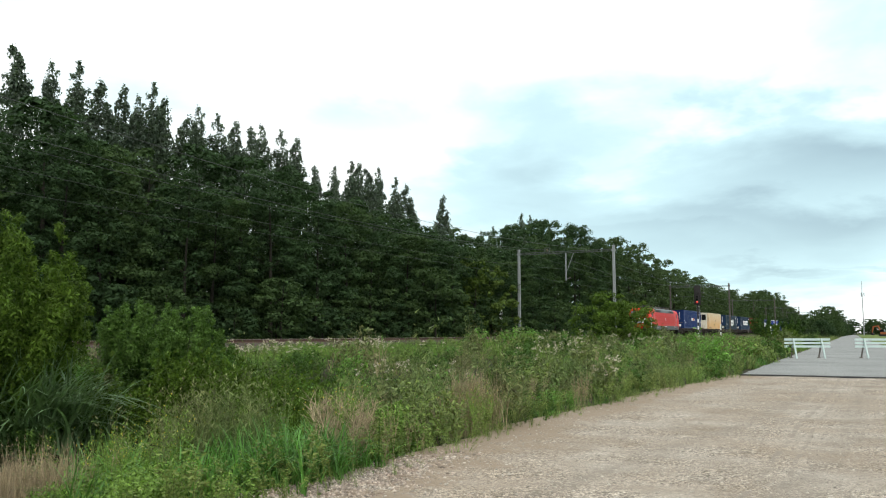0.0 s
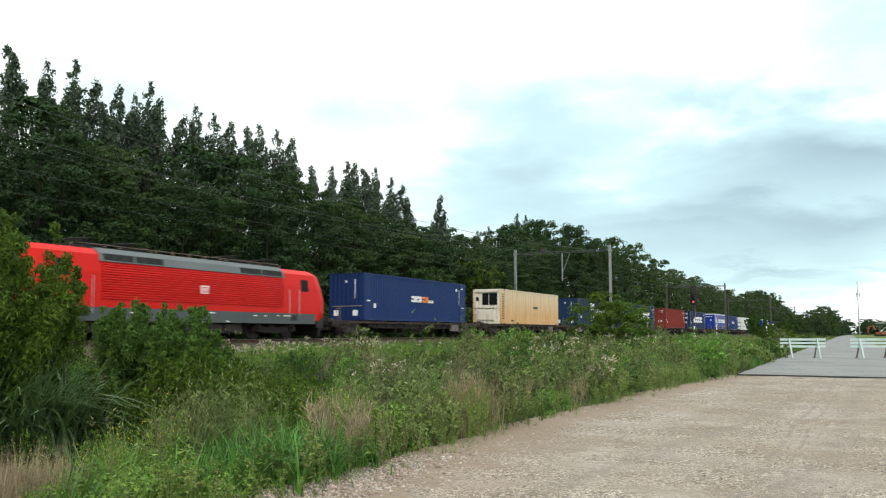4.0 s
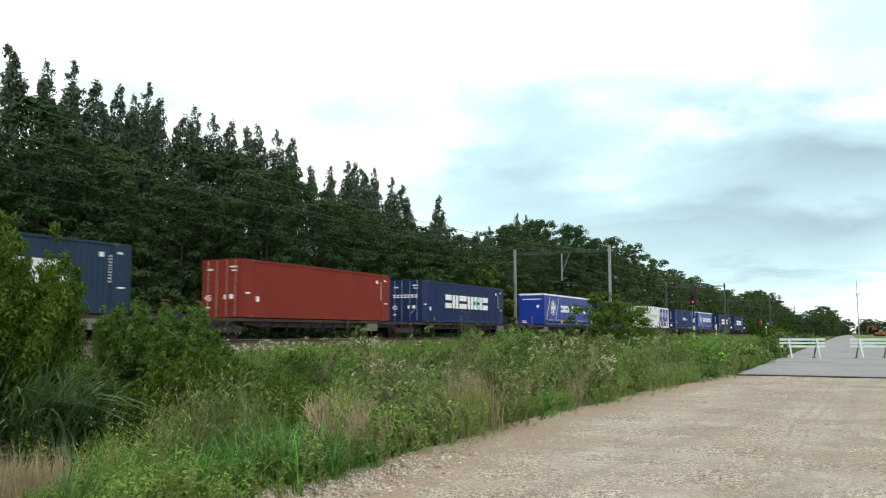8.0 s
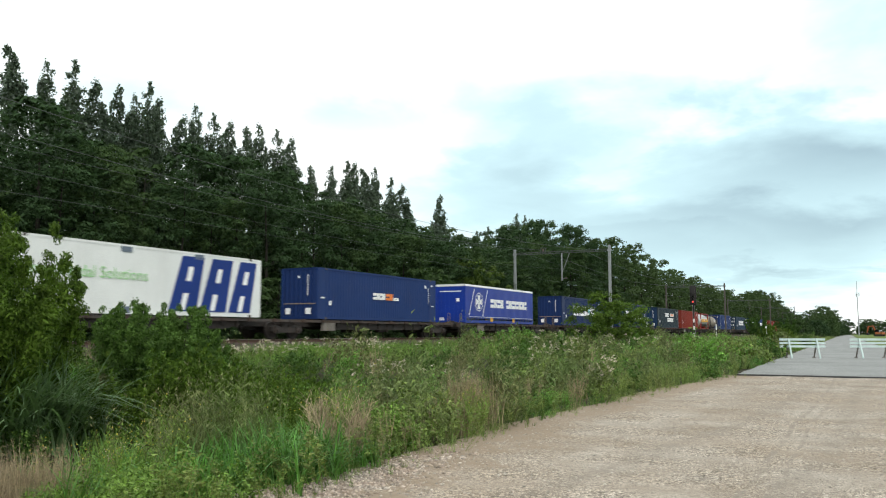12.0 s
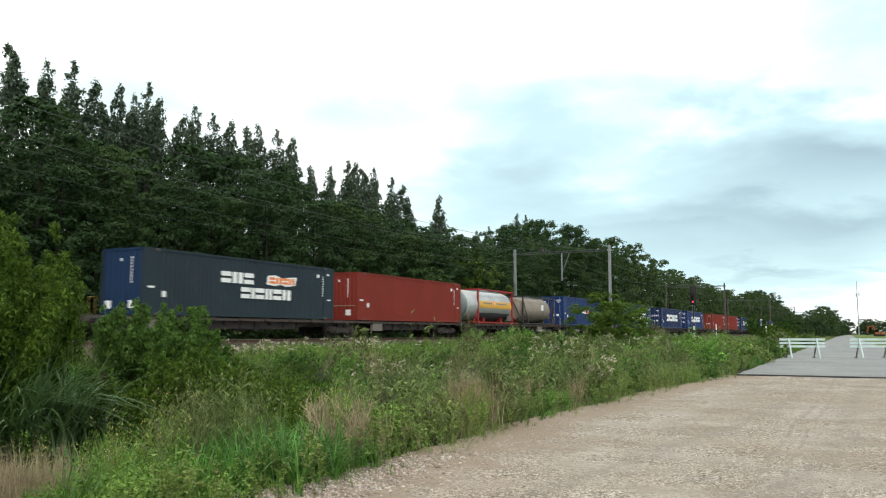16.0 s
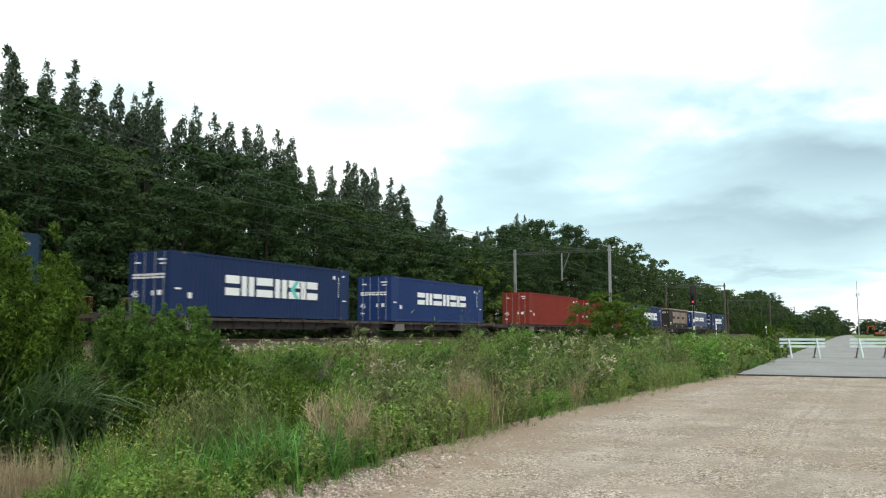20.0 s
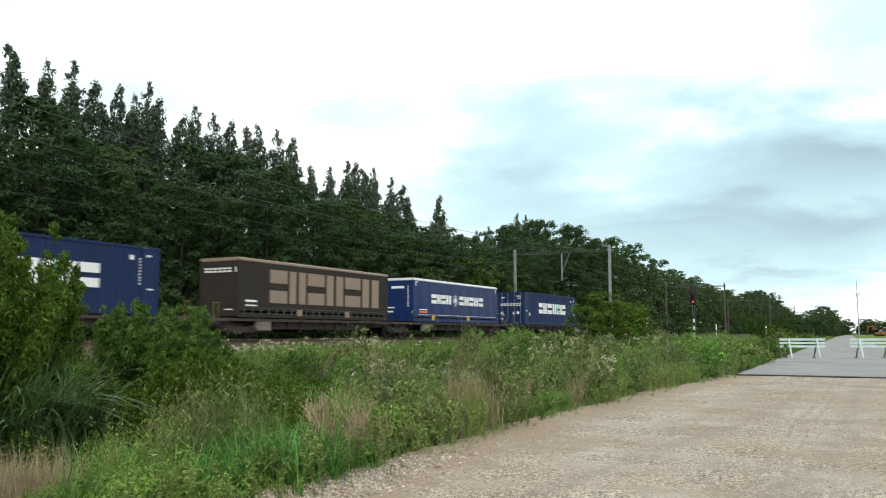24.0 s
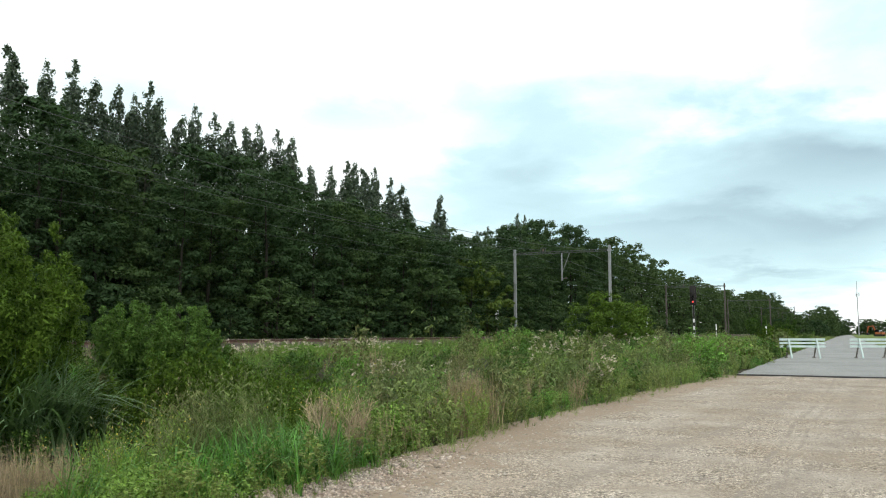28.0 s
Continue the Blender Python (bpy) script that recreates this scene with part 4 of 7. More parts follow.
# rows of poplars: height in metres over the ground
for i, (y, h) in enumerate(((27.6, 17.4), (31.3, 19.2), (33.9, 18.6), (35.9, 18.9), (37.6, 18.2), (39.7, 18.8), (41.1, 18.2), (42.4, 19.2), (43.4, 18.4), (45.6, 18.0), (47.1, 18.9), (49.1, 18.4),
                            (51.2, 18.4), (53.1, 18.9), (54.6, 19.0), (57.1, 18.8), (59.4, 18.8), (62.2, 17.1), (65.4, 17.3), (68.4, 18.1), (69.8, 18.4), (71.4, 18.5), (73.4, 18.6),
                            (77.0, 17.9), (79.4, 17.6), (88.5, 18.1), (99.4, 14.6), (103.1, 15.4), (107.0, 15.8), (110.8, 17.2), (113.4, 18.8), (116.8, 18.7), (121.6, 18.6), (125.7, 18.4), (144.5, 18.1), (149.6, 18.3), (155.8, 18.6), (161.0, 18.0), (171.2, 16.8), (176.6, 16.7))):
    wide = rr.uniform(0.9, 1.12)
    plant(POPLARS, i, -47.0, y, wide, 1.005 * h / 19.0 / wide, rr.uniform(0, 360), 0.0)
# trees between the railway and the road, far on
for i, (x, y, s, hh) in enumerate(((-23.0, 292, 0.72, 0.8), (-22.5, 318, 0.78, 0.85), (-22, 335, 0.8, 0.85), (-22, 355, 0.9, 0.9), (-21, 372, 0.9, 0.9), (-21, 410, 1.05, 0.95), (-21, 450, 1.1, 1.0), (-20, 495, 1.15, 1.0), (-21, 550, 1.1, 1.0), (-22, 390, 0.95, 0.95), (-23, 430, 1.05, 1.0), (-22, 470, 1.1, 1.0), (-22, 520, 1.05, 0.95), (-24, 580, 1.0, 0.9),
                                   (-30, 700, 1.2, 1.0), (-20, 800, 1.2, 1.0), (-9, 830, 1.3, 1.0), (2, 840, 1.2, 0.95), (12, 820, 0.9, 0.8), (27, 760, 1.0, 0.8), (34, 600, 0.8, 0.8), (44, 560, 0.9, 0.85), (55, 520, 0.9, 0.9), (-4, 900, 1.4, 0.9), (18, 900, 1.3, 0.9), (32, 880, 1.3, 0.8), (46, 860, 1.3, 0.8), (60, 840, 1.2, 0.8), (75, 820, 1.2, 0.8), (90, 800, 1.2, 0.8), (-46, 800, 1.4, 1.0), (-34, 860, 1.4, 1.0))):
    plant(FARWOOD, i, x, y, s, hh * (0.8 if y > 600 else 1.0), 67 * i, 0.4 if y > 600 else 2.2 * s)
    if y > 280:
        wide = 3.4 if y > 600 else 1.8
        plant(EDGE, i % 2, x + 6 * math.sin(i * 2.1), y - 12, wide, 0.9, 41 * i)
        plant(EDGE, (i + 1) % 2, x - 5 * math.cos(i * 1.7), y - 8, wide, 0.85, 83 * i)


def roadside_bush(x, y, h, w, material, seed, label, clumps=150, each=55, size=0.11, shape="shrub"):
    th = thing("bush", label, "bush", "bushes between the yard and the track", pose(x, y, float(land(x, y)) - 0.1))
    rng = random.Random(seed)
    for i in range(9):
        bm = bme()
        a = rng.uniform(0, 6.28)
        q = Vector((math.cos(a) * w * 0.3 * rng.random(), math.sin(a) * w * 0.3 * rng.random(), h * rng.uniform(0.3, 0.55)))
        p = Vector((math.cos(a) * 0.12, math.sin(a) * 0.12, 0))
        mid = p.lerp(q, 0.5) + Vector((rng.uniform(-0.1, 0.1), rng.uniform(-0.1, 0.1), 0))
        tube(bm, [p, mid, q], [0.018, 0.013, 0.005], 5)
        part("stem", bm, M_BARK, th)
    part("foliage", crown_mesh("foliage", material, h, w, 0.15, clumps, each, size, shape, seed), material, th)


BUSH_A, BUSH_B, BUSH_C = "tall leafy green bush in the ditch", "rounded green bush beside the track", "broad green bush in front of the track"
roadside_bush(-13.9, 8.7, 4.75, 3.6, M_SHRUB, 51, BUSH_A, 640, 84, 0.082)
roadside_bush(-14.7, 10.3, 4.3, 2.9, M_SHRUB, 52, BUSH_A, 500, 80, 0.082)
roadside_bush(-15.0, 13.1, 2.9, 2.5, M_WILLOW_LIT, 53, BUSH_B, 520, 76, 0.074)
roadside_bush(-14.9, 14.7, 2.95, 2.4, M_WILLOW_LIT, 54, BUSH_B, 520, 76, 0.074)
roadside_bush(-18.2, 61.3, 4.2, 5.4, M_SHRUB, 55, BUSH_C, 84, 150, 0.15, "round")
roadside_bush(-18.0, 66.5, 3.8, 5.4, M_SHRUB, 56, BUSH_C, 84, 140, 0.15, "round")
roadside_bush(-10.6, 105.0, 3.3, 4.2, M_SHRUB, 57, "small green bush near the road", 260, 24, 0.22)
roadside_bush(-21.0, 180.0, 5.2, 7.5, M_SHRUB2, 58, BUSH_C, 260, 24, 0.42)
roadside_bush(-20.0, 235.0, 5.2, 7.5, M_SHRUB2, 59, BUSH_C, 260, 24, 0.48)


# ---- weeds of the verge ----
def blades(n, length, width, lean, rng, seg=3):
    """One tuft of curved, tapering blades."""
    V, F = [], []
    for i in range(n):
        a = rng.random() * 6.283
        ln = length * (0.55 + 0.6 * rng.random())
        le = lean * (0.3 + rng.random())
        d = np.array([math.cos(a), math.sin(a), 0])
        s = np.array([-d[1], d[0], 0])
        o = np.array([rng.normal(0, 0.07), rng.normal(0, 0.07), 0]) * length
        k0 = len(V)
        for j in range(seg + 1):
            t = j / seg
            p = o + d * ln * le * t ** 1.8 * 0.8 + np.array([0, 0, ln * (t - 0.45 * le * t ** 2.6)])
            w = width * (1 - t) ** 0.7 * 0.5 + 0.001
            V += [p - s * w, p + s * w]
        F += [(k0 + 2 * j, k0 + 2 * j + 1, k0 + 2 * j + 3, k0 + 2 * j + 2) for j in range(seg)]
    return np.array(V), np.array(F)


def herb(height, n_leaf, leaf, rng, branch=4, stems=1, rise=0.3, spike=0.0, stem_w=0.006, wide=0.3):
    """A weed: upright stems with side shoots, leaves along them, and seed spikes that narrow to a point."""
    V, F = [], []

    def shoot(p, q, w):
        s = np.cross(q - p, [0.3, 0.5, 0.1])
        s = s / (np.linalg.norm(s) + 1e-9) * w
        F.append((len(V), len(V) + 1, len(V) + 2))
        V.extend([p - s, p + s, q])

    axes, tips = [], []
    for _ in range(stems):
        a = rng.random() * 6.283
        lean = 0.08 + (0.16 if stems > 1 else 0.0) * rng.random()
        foot = np.array([rng.normal(0, 0.05), rng.normal(0, 0.05), 0]) * height * (stems > 1)
        tip = foot + np.array([math.cos(a) * lean, math.sin(a) * lean, 0.72 + 0.36 * rng.random()]) * height
        shoot(foot, tip, stem_w)
        axes.append((foot, tip, 1.0))
        tips.append(tip)
        for _ in range(branch):
            t = 0.3 + 0.5 * rng.random()
            p = foot + (tip - foot) * t
            a = rng.random() * 6.283
            q = p + np.array([math.cos(a) * 0.3, math.sin(a) * 0.3, 0.55 + rise]) * height * (0.28 + 0.25 * rng.random())
            shoot(p, q, stem_w * 0.7)
            axes.append((p, q, 0.7))
            tips.append(q)
    for _ in range(n_leaf):
        p, q, k = axes[int(rng.integers(len(axes)))]
        t = 0.08 + 0.92 * rng.random()
        c = p + (q - p) * t
        a = rng.random() * 6.283
        up = rise + 0.3 * rng.normal() + spike * t
        d = np.array([math.cos(a), math.sin(a), up])
        d /= np.linalg.norm(d)
        ln = leaf * (0.5 + 0.8 * rng.random()) * (1 - 0.55 * spike * t)
        s = np.cross(d, rng.normal(0, 1, 3))
        s = s / (np.linalg.norm(s) + 1e-9) * ln * wide
        F.append((len(V), len(V) + 1, len(V) + 2))
        V.extend([c + d * ln * 0.15 - s * 0.5, c + d * ln * 0.35 + s * 0.5, c + d * ln - np.array([0, 0, ln * 0.15])])
    return np.array(V), np.array(F), tips


def heads(tips, n, size, spread, rng):
    """Flower heads at the tips of a weed."""
    C = np.repeat(np.array(tips), n, 0)
    P = C + rng.normal(0, 1, C.shape) * spread * np.array([1, 1, 0.6])
    a = rng.normal(0, 1, P.shape)
    a /= np.linalg.norm(a, axis=1, keepdims=True)
    b = np.cross(a, rng.normal(0, 1, P.shape))
    b /= np.linalg.norm(b, axis=1, keepdims=True)
    V = np.stack([P - a * size, P - b * size, P + a * size, P + b * size], 1)
    return V.reshape(-1, 3), np.arange(len(P) * 4).reshape(-1, 4)


def scatter(name, templates, spots, material, label, category="weeds", lift=0.0, wind=0.12):
    """Join many plants of a few patterns into one object. spots: x, y, scale, pattern."""
    Vs, Fs, n0 = [], [], 0
    x, y, s, kind = spots[:4]
    lean = spots[4] if len(spots) > 4 else np.zeros((len(x), 2))
    z = land(x, y) - 0.02 + lift
    for k, (V, F) in enumerate(templates):
        sel = np.where(kind == k)[0]
        if not len(sel):
            continue
        a = RNG.random(len(sel)) * 6.283
        c, d = np.cos(a)[:, None], np.sin(a)[:, None]
        W = np.stack([V[None, :, 0] * c - V[None, :, 1] * d, V[None, :, 0] * d + V[None, :, 1] * c, np.repeat(V[None, :, 2], len(sel), 0)], -1) * s[sel][:, None, None]
        W[:, :, :2] += lean[sel][:, None, :] * W[:, :, 2:3] + wind * W[:, :, 2:3] ** 2 * np.array([0.5, -0.3])
        W += np.stack([x[sel], y[sel], z[sel]], -1)[:, None, :]
        Vs.append(W.reshape(-1, 3))
        Fs.append((F[None] + (n0 + np.arange(len(sel)) * len(V))[:, None, None]).reshape(-1, F.shape[1]))
        n0 += len(sel) * len(V)
    me = mesh_np(name, np.concatenate(Vs), np.concatenate(Fs), material)
    return tagged(new(name, me), label, category, kind="stuff")


def mound_grid(y0, y1):
    """Mounds of weeds between the yard's edge and the track, in uneven spacing: x, y, radius, height and kind of each."""
    out = []
    y = y0
    while y < y1:
        step = float(np.interp(y, [4, 12, 45, 135, 420], [0.85, 1.1, 1.7, 4.2, 12.0]))
        x = float(edge_x(y)) - 0.1 - 0.3 * RNG.random()
        while x > -25.2:
            sx = step * float(np.interp(-x, [5, 12, 25], [0.85, 1.1, 1.3]))
            hollow = -12.9 < x < -7.9 and y < 15.5
            # the near bank and the dead bush have their own plants
            kept = (x > -8.2 and y < 8.6) or (x > -6.3 and 6.6 < y < 9.4)
            if not kept and RNG.random() < (0.06 if hollow else 0.93):
                out.append((x + RNG.normal(0, 0.2) * sx * 0.7, y + RNG.normal(0, 0.25) * step, 0.27 * max(sx, step) * RNG.uniform(0.7, 1.2), RNG.uniform(0.42, 1.38), RNG.random()))
            x -= sx * RNG.uniform(0.75, 1.25)
        y += step * 0.85
    return np.array(out)


def verge(mounds, kinds, each, inset=-0.3):
    """Plants of one kind to a mound, tall in its middle and leaning outwards, with dark gaps between the mounds."""
    x, y, rad, tall = (np.repeat(mounds[:, i], each) for i in range(4))
    d = RNG.normal(0, 0.75, (len(x), 2))
    X, Y = x + d[:, 0] * rad, y + d[:, 1] * rad
    s = tall * (1.2 - 0.42 * np.hypot(d[:, 0], d[:, 1])).clip(0.3, 1.25) * RNG.uniform(0.82, 1.12, len(X))
    kind = np.repeat(RNG.integers(kinds, size=len(mounds)), each)
    lean = d * 0.30 + np.repeat(RNG.normal(0, 0.10, (len(mounds), 2)), each, 0)
    ok = X < edge_x(Y) - inset + (0.28 * wave(0 * Y, Y, 1.6) if inset > 0 else 0.0)
    X, Y, s, kind, lean = X[ok], Y[ok], s[ok], kind[ok], lean[ok]
    return X, Y, s * weed_size(X, Y), kind, lean


def weed_size(x, y):
    """Weeds stand low before the bank at the middle of the verge, higher along the yard and further on."""
    far = -x
    s = 0.95 + 0.38 * wave(x * 0.8, y * 0.8, 1.0)
    s *= np.interp(far, [4.5, 6, 9, 16, 22, 26], [0.8, 0.95, 1.05, 0.95, 0.85, 0.7])
    s *= 0.35 + 0.65 * smooth01((edge_x(y) - x + 0.25) / (0.75 + 0.4 * wave(x, y, 1.9)))
    r = y / np.maximum(far, 1)
    bank = np.interp(r, [0.4, 0.95, 1.05, 1.70, 1.95, 3.0], [0.9, 0.85, 0.55, 0.55, 1.2, 1.3])
    k = smooth01((far - 14) / 5)
    s *= bank * k + 1.12 * (1 - k)
    return np.clip(s, 0.22, 1.22)


def dome(h, r, sprigs, each, leaf, rng, quad=False, slim=1.0, up=0.5, thick=0.11, point=0.0):
    """A mound of weeds: leafy upright sprigs, tall in the middle, each lit on its top and dark at its foot."""
    d = r * rng.random(sprigs) ** 0.5
    a = rng.random(sprigs) * 6.283
    top = h * (1.0 - 0.55 * (d / r) ** 2) * rng.uniform(0.72, 1.08, sprigs)
    n = 4
    lvl = np.tile(np.array([1.0, 0.84, 0.66, 0.44]), sprigs)
    T, D, A = np.repeat(top, n), np.repeat(d, n), np.repeat(a, n)
    out = D * (0.72 + 0.38 * lvl)
    C = np.stack([out * np.cos(A), out * np.sin(A), T * lvl], 1) + rng.normal(0, 0.02, (sprigs * n, 3))
    R = thick * (1.25 - 0.75 * lvl * point) * rng.uniform(0.8, 1.2, sprigs * n)
    C[:, 2] -= R * 0.8
    return masses(C, R, each, leaf, rng, 0.7, 1.15, 0.45, 0.5, 0.5, quad, slim, up)


gr = np.random.default_rng(3)
TUFT = [blades(9, 0.8, 0.014, ln, gr, 2) for ln in (0.45, 0.6, 0.8, 0.5, 0.7, 0.95)]
TUFT_FAR = [blades(7, 0.95, 0.03, 0.45, gr, 2) for _ in range(5)]
FINE = [blades(10, 0.75, 0.013, ln, gr, 3) for ln in (0.8, 1.0, 0.7, 1.1)]
# upright plumes with seed spikes; sparse dry stalks; leafy stalks
HERB = [herb(1.0, n, lf, gr, 6, rise=0.6, wide=0.24) for n, lf in ((72, 0.11), (66, 0.13), (60, 0.14), (58, 0.15), (72, 0.12), (66, 0.13), (60, 0.14))]
MUG = [herb(1.1, n, lf, gr, 3, 5, 0.75, 0.7, 0.004, 0.18) for n, lf in ((120, 0.13), (110, 0.14), (130, 0.12), (110, 0.13), (120, 0.14))]
NETTLE = [herb(0.85, n, lf, gr, 3, 4, 0.25, 0.2, 0.004, 0.32) for n, lf in ((100, 0.10), (90, 0.11), (100, 0.09), (90, 0.10))]
STALK = [herb(0.85, 80, 0.05, gr, 5, 4, 0.9, 0.8, 0.004, 0.3) for _ in range(4)]
HERBS, MUGS, NETTLES, STALKS = ([h[:2] for h in g] for g in (HERB, MUG, NETTLE, STALK))
LEAFY = [dome(0.95, 0.42, 17, 15, 0.062, gr, False, 0.8, 0.5, 0.105) for _ in range(5)]
SPIKY = [dome(1.12, 0.36, 18, 14, 0.068, gr, False, 0.55, 1.1, 0.075, 0.9) for _ in range(5)]
LOW = [dome(0.70, 0.50, 17, 15, 0.060, gr, False, 0.9, 0.3, 0.115) for _ in range(4)]
LEAFY_MID = [dome(0.95, 0.46, 15, 11, 0.088, gr, False, 0.75, 0.6, 0.115) for _ in range(5)]
SPIKY_MID = [dome(1.12, 0.40, 16, 10, 0.095, gr, False, 0.5, 1.1, 0.085, 0.9) for _ in range(5)]
LEAFY_FAR = [dome(1.05, 0.6, 13, 8, 0.14, gr, False, 0.75, 0.7, 0.16) for _ in range(5)]
SPIKY_FAR = [dome(1.15, 0.5, 13, 8, 0.15, gr, False, 0.5, 1.1, 0.12, 0.9) for _ in range(5)]
NEAR, FAR_, DISTANT = mound_grid(4.6, 44.0), mound_grid(43.0, 130.0), mound_grid(128.0, 420.0)
kn, kf = NEAR[:, 4], FAR_[:, 4]
CLOSE = NEAR[:, 1] < 19
for nm, tm, mid, lo, hi, kinds, each, m_, lb, ct in (
        ("verge_grass", TUFT, TUFT, 0.0, 0.15, 6, 22, M_GRASS, "tall green and straw-tinted grass on the verge", "grass"),
        ("verge_grass", FINE, FINE, 0.15, 0.27, 4, 26, M_GRASS2, "fresh green grass tussocks on the verge", "grass"),
        ("verge_herbs", LEAFY, LEAFY_MID, 0.27, 0.40, 5, 2, M_HERB, "leafy olive green weeds in mounds", "weeds"),
        ("verge_herbs", SPIKY, SPIKY_MID, 0.40, 0.66, 5, 2, M_MUG, "grey-green mugwort with upright seed spikes", "weeds"),
        ("verge_herbs", LEAFY, LEAFY_MID, 0.66, 0.79, 5, 2, M_BRIGHT, "bright green nettles in mounds", "weeds"),
        ("verge_herbs", LOW, LEAFY_MID, 0.79, 0.96, 4, 3, M_SHRUB2, "deep green leafy weeds in low mounds", "weeds"),
        ("seed_stalks", STALKS, STALKS, 0.96, 1.01, 4, 5, M_STRAW, "brown seed stalks standing among the weeds", "weeds")):
    of_kind = (kn >= lo) & (kn < hi)
    inset = 0.20 if each < 4 else -0.3
    scatter(nm, tm, verge(NEAR[of_kind & CLOSE], kinds, each, inset), m_, lb, ct)
    scatter(nm, mid, verge(NEAR[of_kind & ~CLOSE], kinds, each, inset), m_, lb, ct)
# single spikes and blades rise out of the mounds
tips = verge(NEAR[(kn > 0.27) & (kn < 0.80)], 5, 2)
scatter("weed_spikes", MUGS, (tips[0], tips[1], tips[2] * 1.0, tips[3], tips[4] * 0.5), M_MUG, "slender spikes rising out of the weeds", "weeds")
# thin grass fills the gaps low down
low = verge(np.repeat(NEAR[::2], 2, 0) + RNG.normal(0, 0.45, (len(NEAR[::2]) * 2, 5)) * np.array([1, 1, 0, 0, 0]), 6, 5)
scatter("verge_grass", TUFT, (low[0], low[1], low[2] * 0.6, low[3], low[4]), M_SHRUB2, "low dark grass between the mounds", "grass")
for tm, lo, hi, m_, l_ in ((LEAFY_FAR, 0.0, 0.30, M_HERB, "leafy weeds on the far verge"), (SPIKY_FAR, 0.30, 0.58, M_MUG, "grey-green plumes on the far verge"), (LEAFY_FAR, 0.58, 0.80, M_BRIGHT, "fresh green weeds on the far verge"),
                           (LEAFY_FAR, 0.80, 0.965, M_SHRUB2, "deep green weeds on the far verge")):
    scatter("verge_herbs", tm, verge(FAR_[(kf >= lo) & (kf < hi)], 5, 3, 0.5), m_, l_, "weeds")
scatter("seed_stalks", STALKS, verge(FAR_[kf >= 0.965], 4, 12), M_STRAW, "dry stalks on the far verge", "weeds")
scatter("verge_grass", TUFT_FAR, verge(FAR_[::2], 5, 9), M_GRASS, "tall grass on the far verge", "grass")
scatter("verge_grass", TUFT_FAR, verge(DISTANT, 5, 26), M_GRASS, "tall grass on the distant verge", "grass")


def patch(n, cx, cy, rx, ry, kinds, s0, s1):
    a = RNG.normal(0, 0.5, (n, 2))
    return cx + a[:, 0] * rx, cy + a[:, 1] * ry, RNG.uniform(s0, s1, n), RNG.integers(kinds, size=n)


def many(*patches):
    x, y, s, k = (np.concatenate(c) for c in zip(*patches))
    ok = x < edge_x(y) + 0.02
    return x[ok], y[ok], s[ok], k[ok]


# pale fluffy flower heads in drifts
FL = [heads(h[2][:5], 10, 0.019, 0.035, gr) for h in HERB]
drifts = many(patch(40, -19.6, 23.5, 1.0, 2.6, 6, 0.6, 0.8), patch(44, -20.0, 30.5, 1.2, 3.5, 6, 0.6, 0.8), patch(14, -13.0, 22.0, 1.0, 2.5, 6, 0.8, 1.0), patch(8, -5.35, 17.4, 0.3, 0.45, 6, 0.7, 0.95),
              patch(2, -8.9, 7.6, 0.3, 0.3, 6, 0.6, 0.7), patch(16, -13, 35, 2.0, 5, 6, 0.9, 1.15), patch(20, -16, 52, 4, 12, 6, 1.0, 1.3))
scatter("pale_flowers", FL, drifts, M_FLUFF, "pale fluffy seed heads of thistles in drifts", "flowers")
scatter("flower_stalks", HERBS, drifts, M_HERB, "leafy stalks below the pale seed heads", "weeds")
# fresh low grass on the bank below the track
scatter("bank_grass", TUFT_FAR, many(patch(420, -21.3, 32.0, 3.0, 9.0, 5, 0.4, 0.65), patch(120, -20.0, 23.0, 2.0, 3.0, 5, 0.4, 0.6), patch(200, -19.5, 46.0, 5.0, 7.0, 5, 0.5, 0.9)), M_BRIGHT, "fresh green grass on the bank below the track", "grass")
scatter("bank_herbs", LEAFY_MID, many(patch(150, -21.0, 31.0, 2.6, 9.0, 5, 0.35, 0.6), patch(60, -20.0, 23.5, 1.8, 3.0, 5, 0.35, 0.55), patch(70, -18.6, 42.0, 4.0, 7.0, 5, 0.5, 0.8)), M_LIME, "yellow-green weeds on the bank below the track", "weeds")
# yellow flowering weeds near the yard
YL = [heads(h[2][:7], 1, 0.011, 0.03, gr) for h in MUG]
spots = many(patch(64, -6.8, 6.2, 1.1, 1.0, 5, 0.45, 0.72), patch(14, -5.9, 8.3, 0.4, 0.5, 5, 0.65, 0.85), patch(16, -5.5, 11.2, 0.3, 0.8, 5, 0.45, 0.65))
scatter("yellow_flowers", YL, spots, M_YELLOW, "small yellow blossoms on weeds by the yard", "flowers", wind=0.0)
scatter("yellow_flower_stalks", MUGS, spots, M_LIME, "lime green stalks of the yellow-flowering weeds", "weeds", wind=0.0)
# lush grass at the ditch's near bank
LUSH = [blades(13, 0.8, 0.022, ln, gr, 5) for ln in (0.6, 0.8, 1.0, 1.3, 1.1)]
scatter("lush_grass", LUSH, many(patch(110, -6.3, 6.1, 1.3, 1.1, 5, 0.55, 0.95), patch(220, -5.55, 6.9, 0.6, 0.9, 5, 0.6, 1.0), patch(70, -7.4, 6.6, 0.6, 0.9, 5, 0.8, 1.15)), M_GRASS2,
        "lush bright green grass on the near bank", "grass")
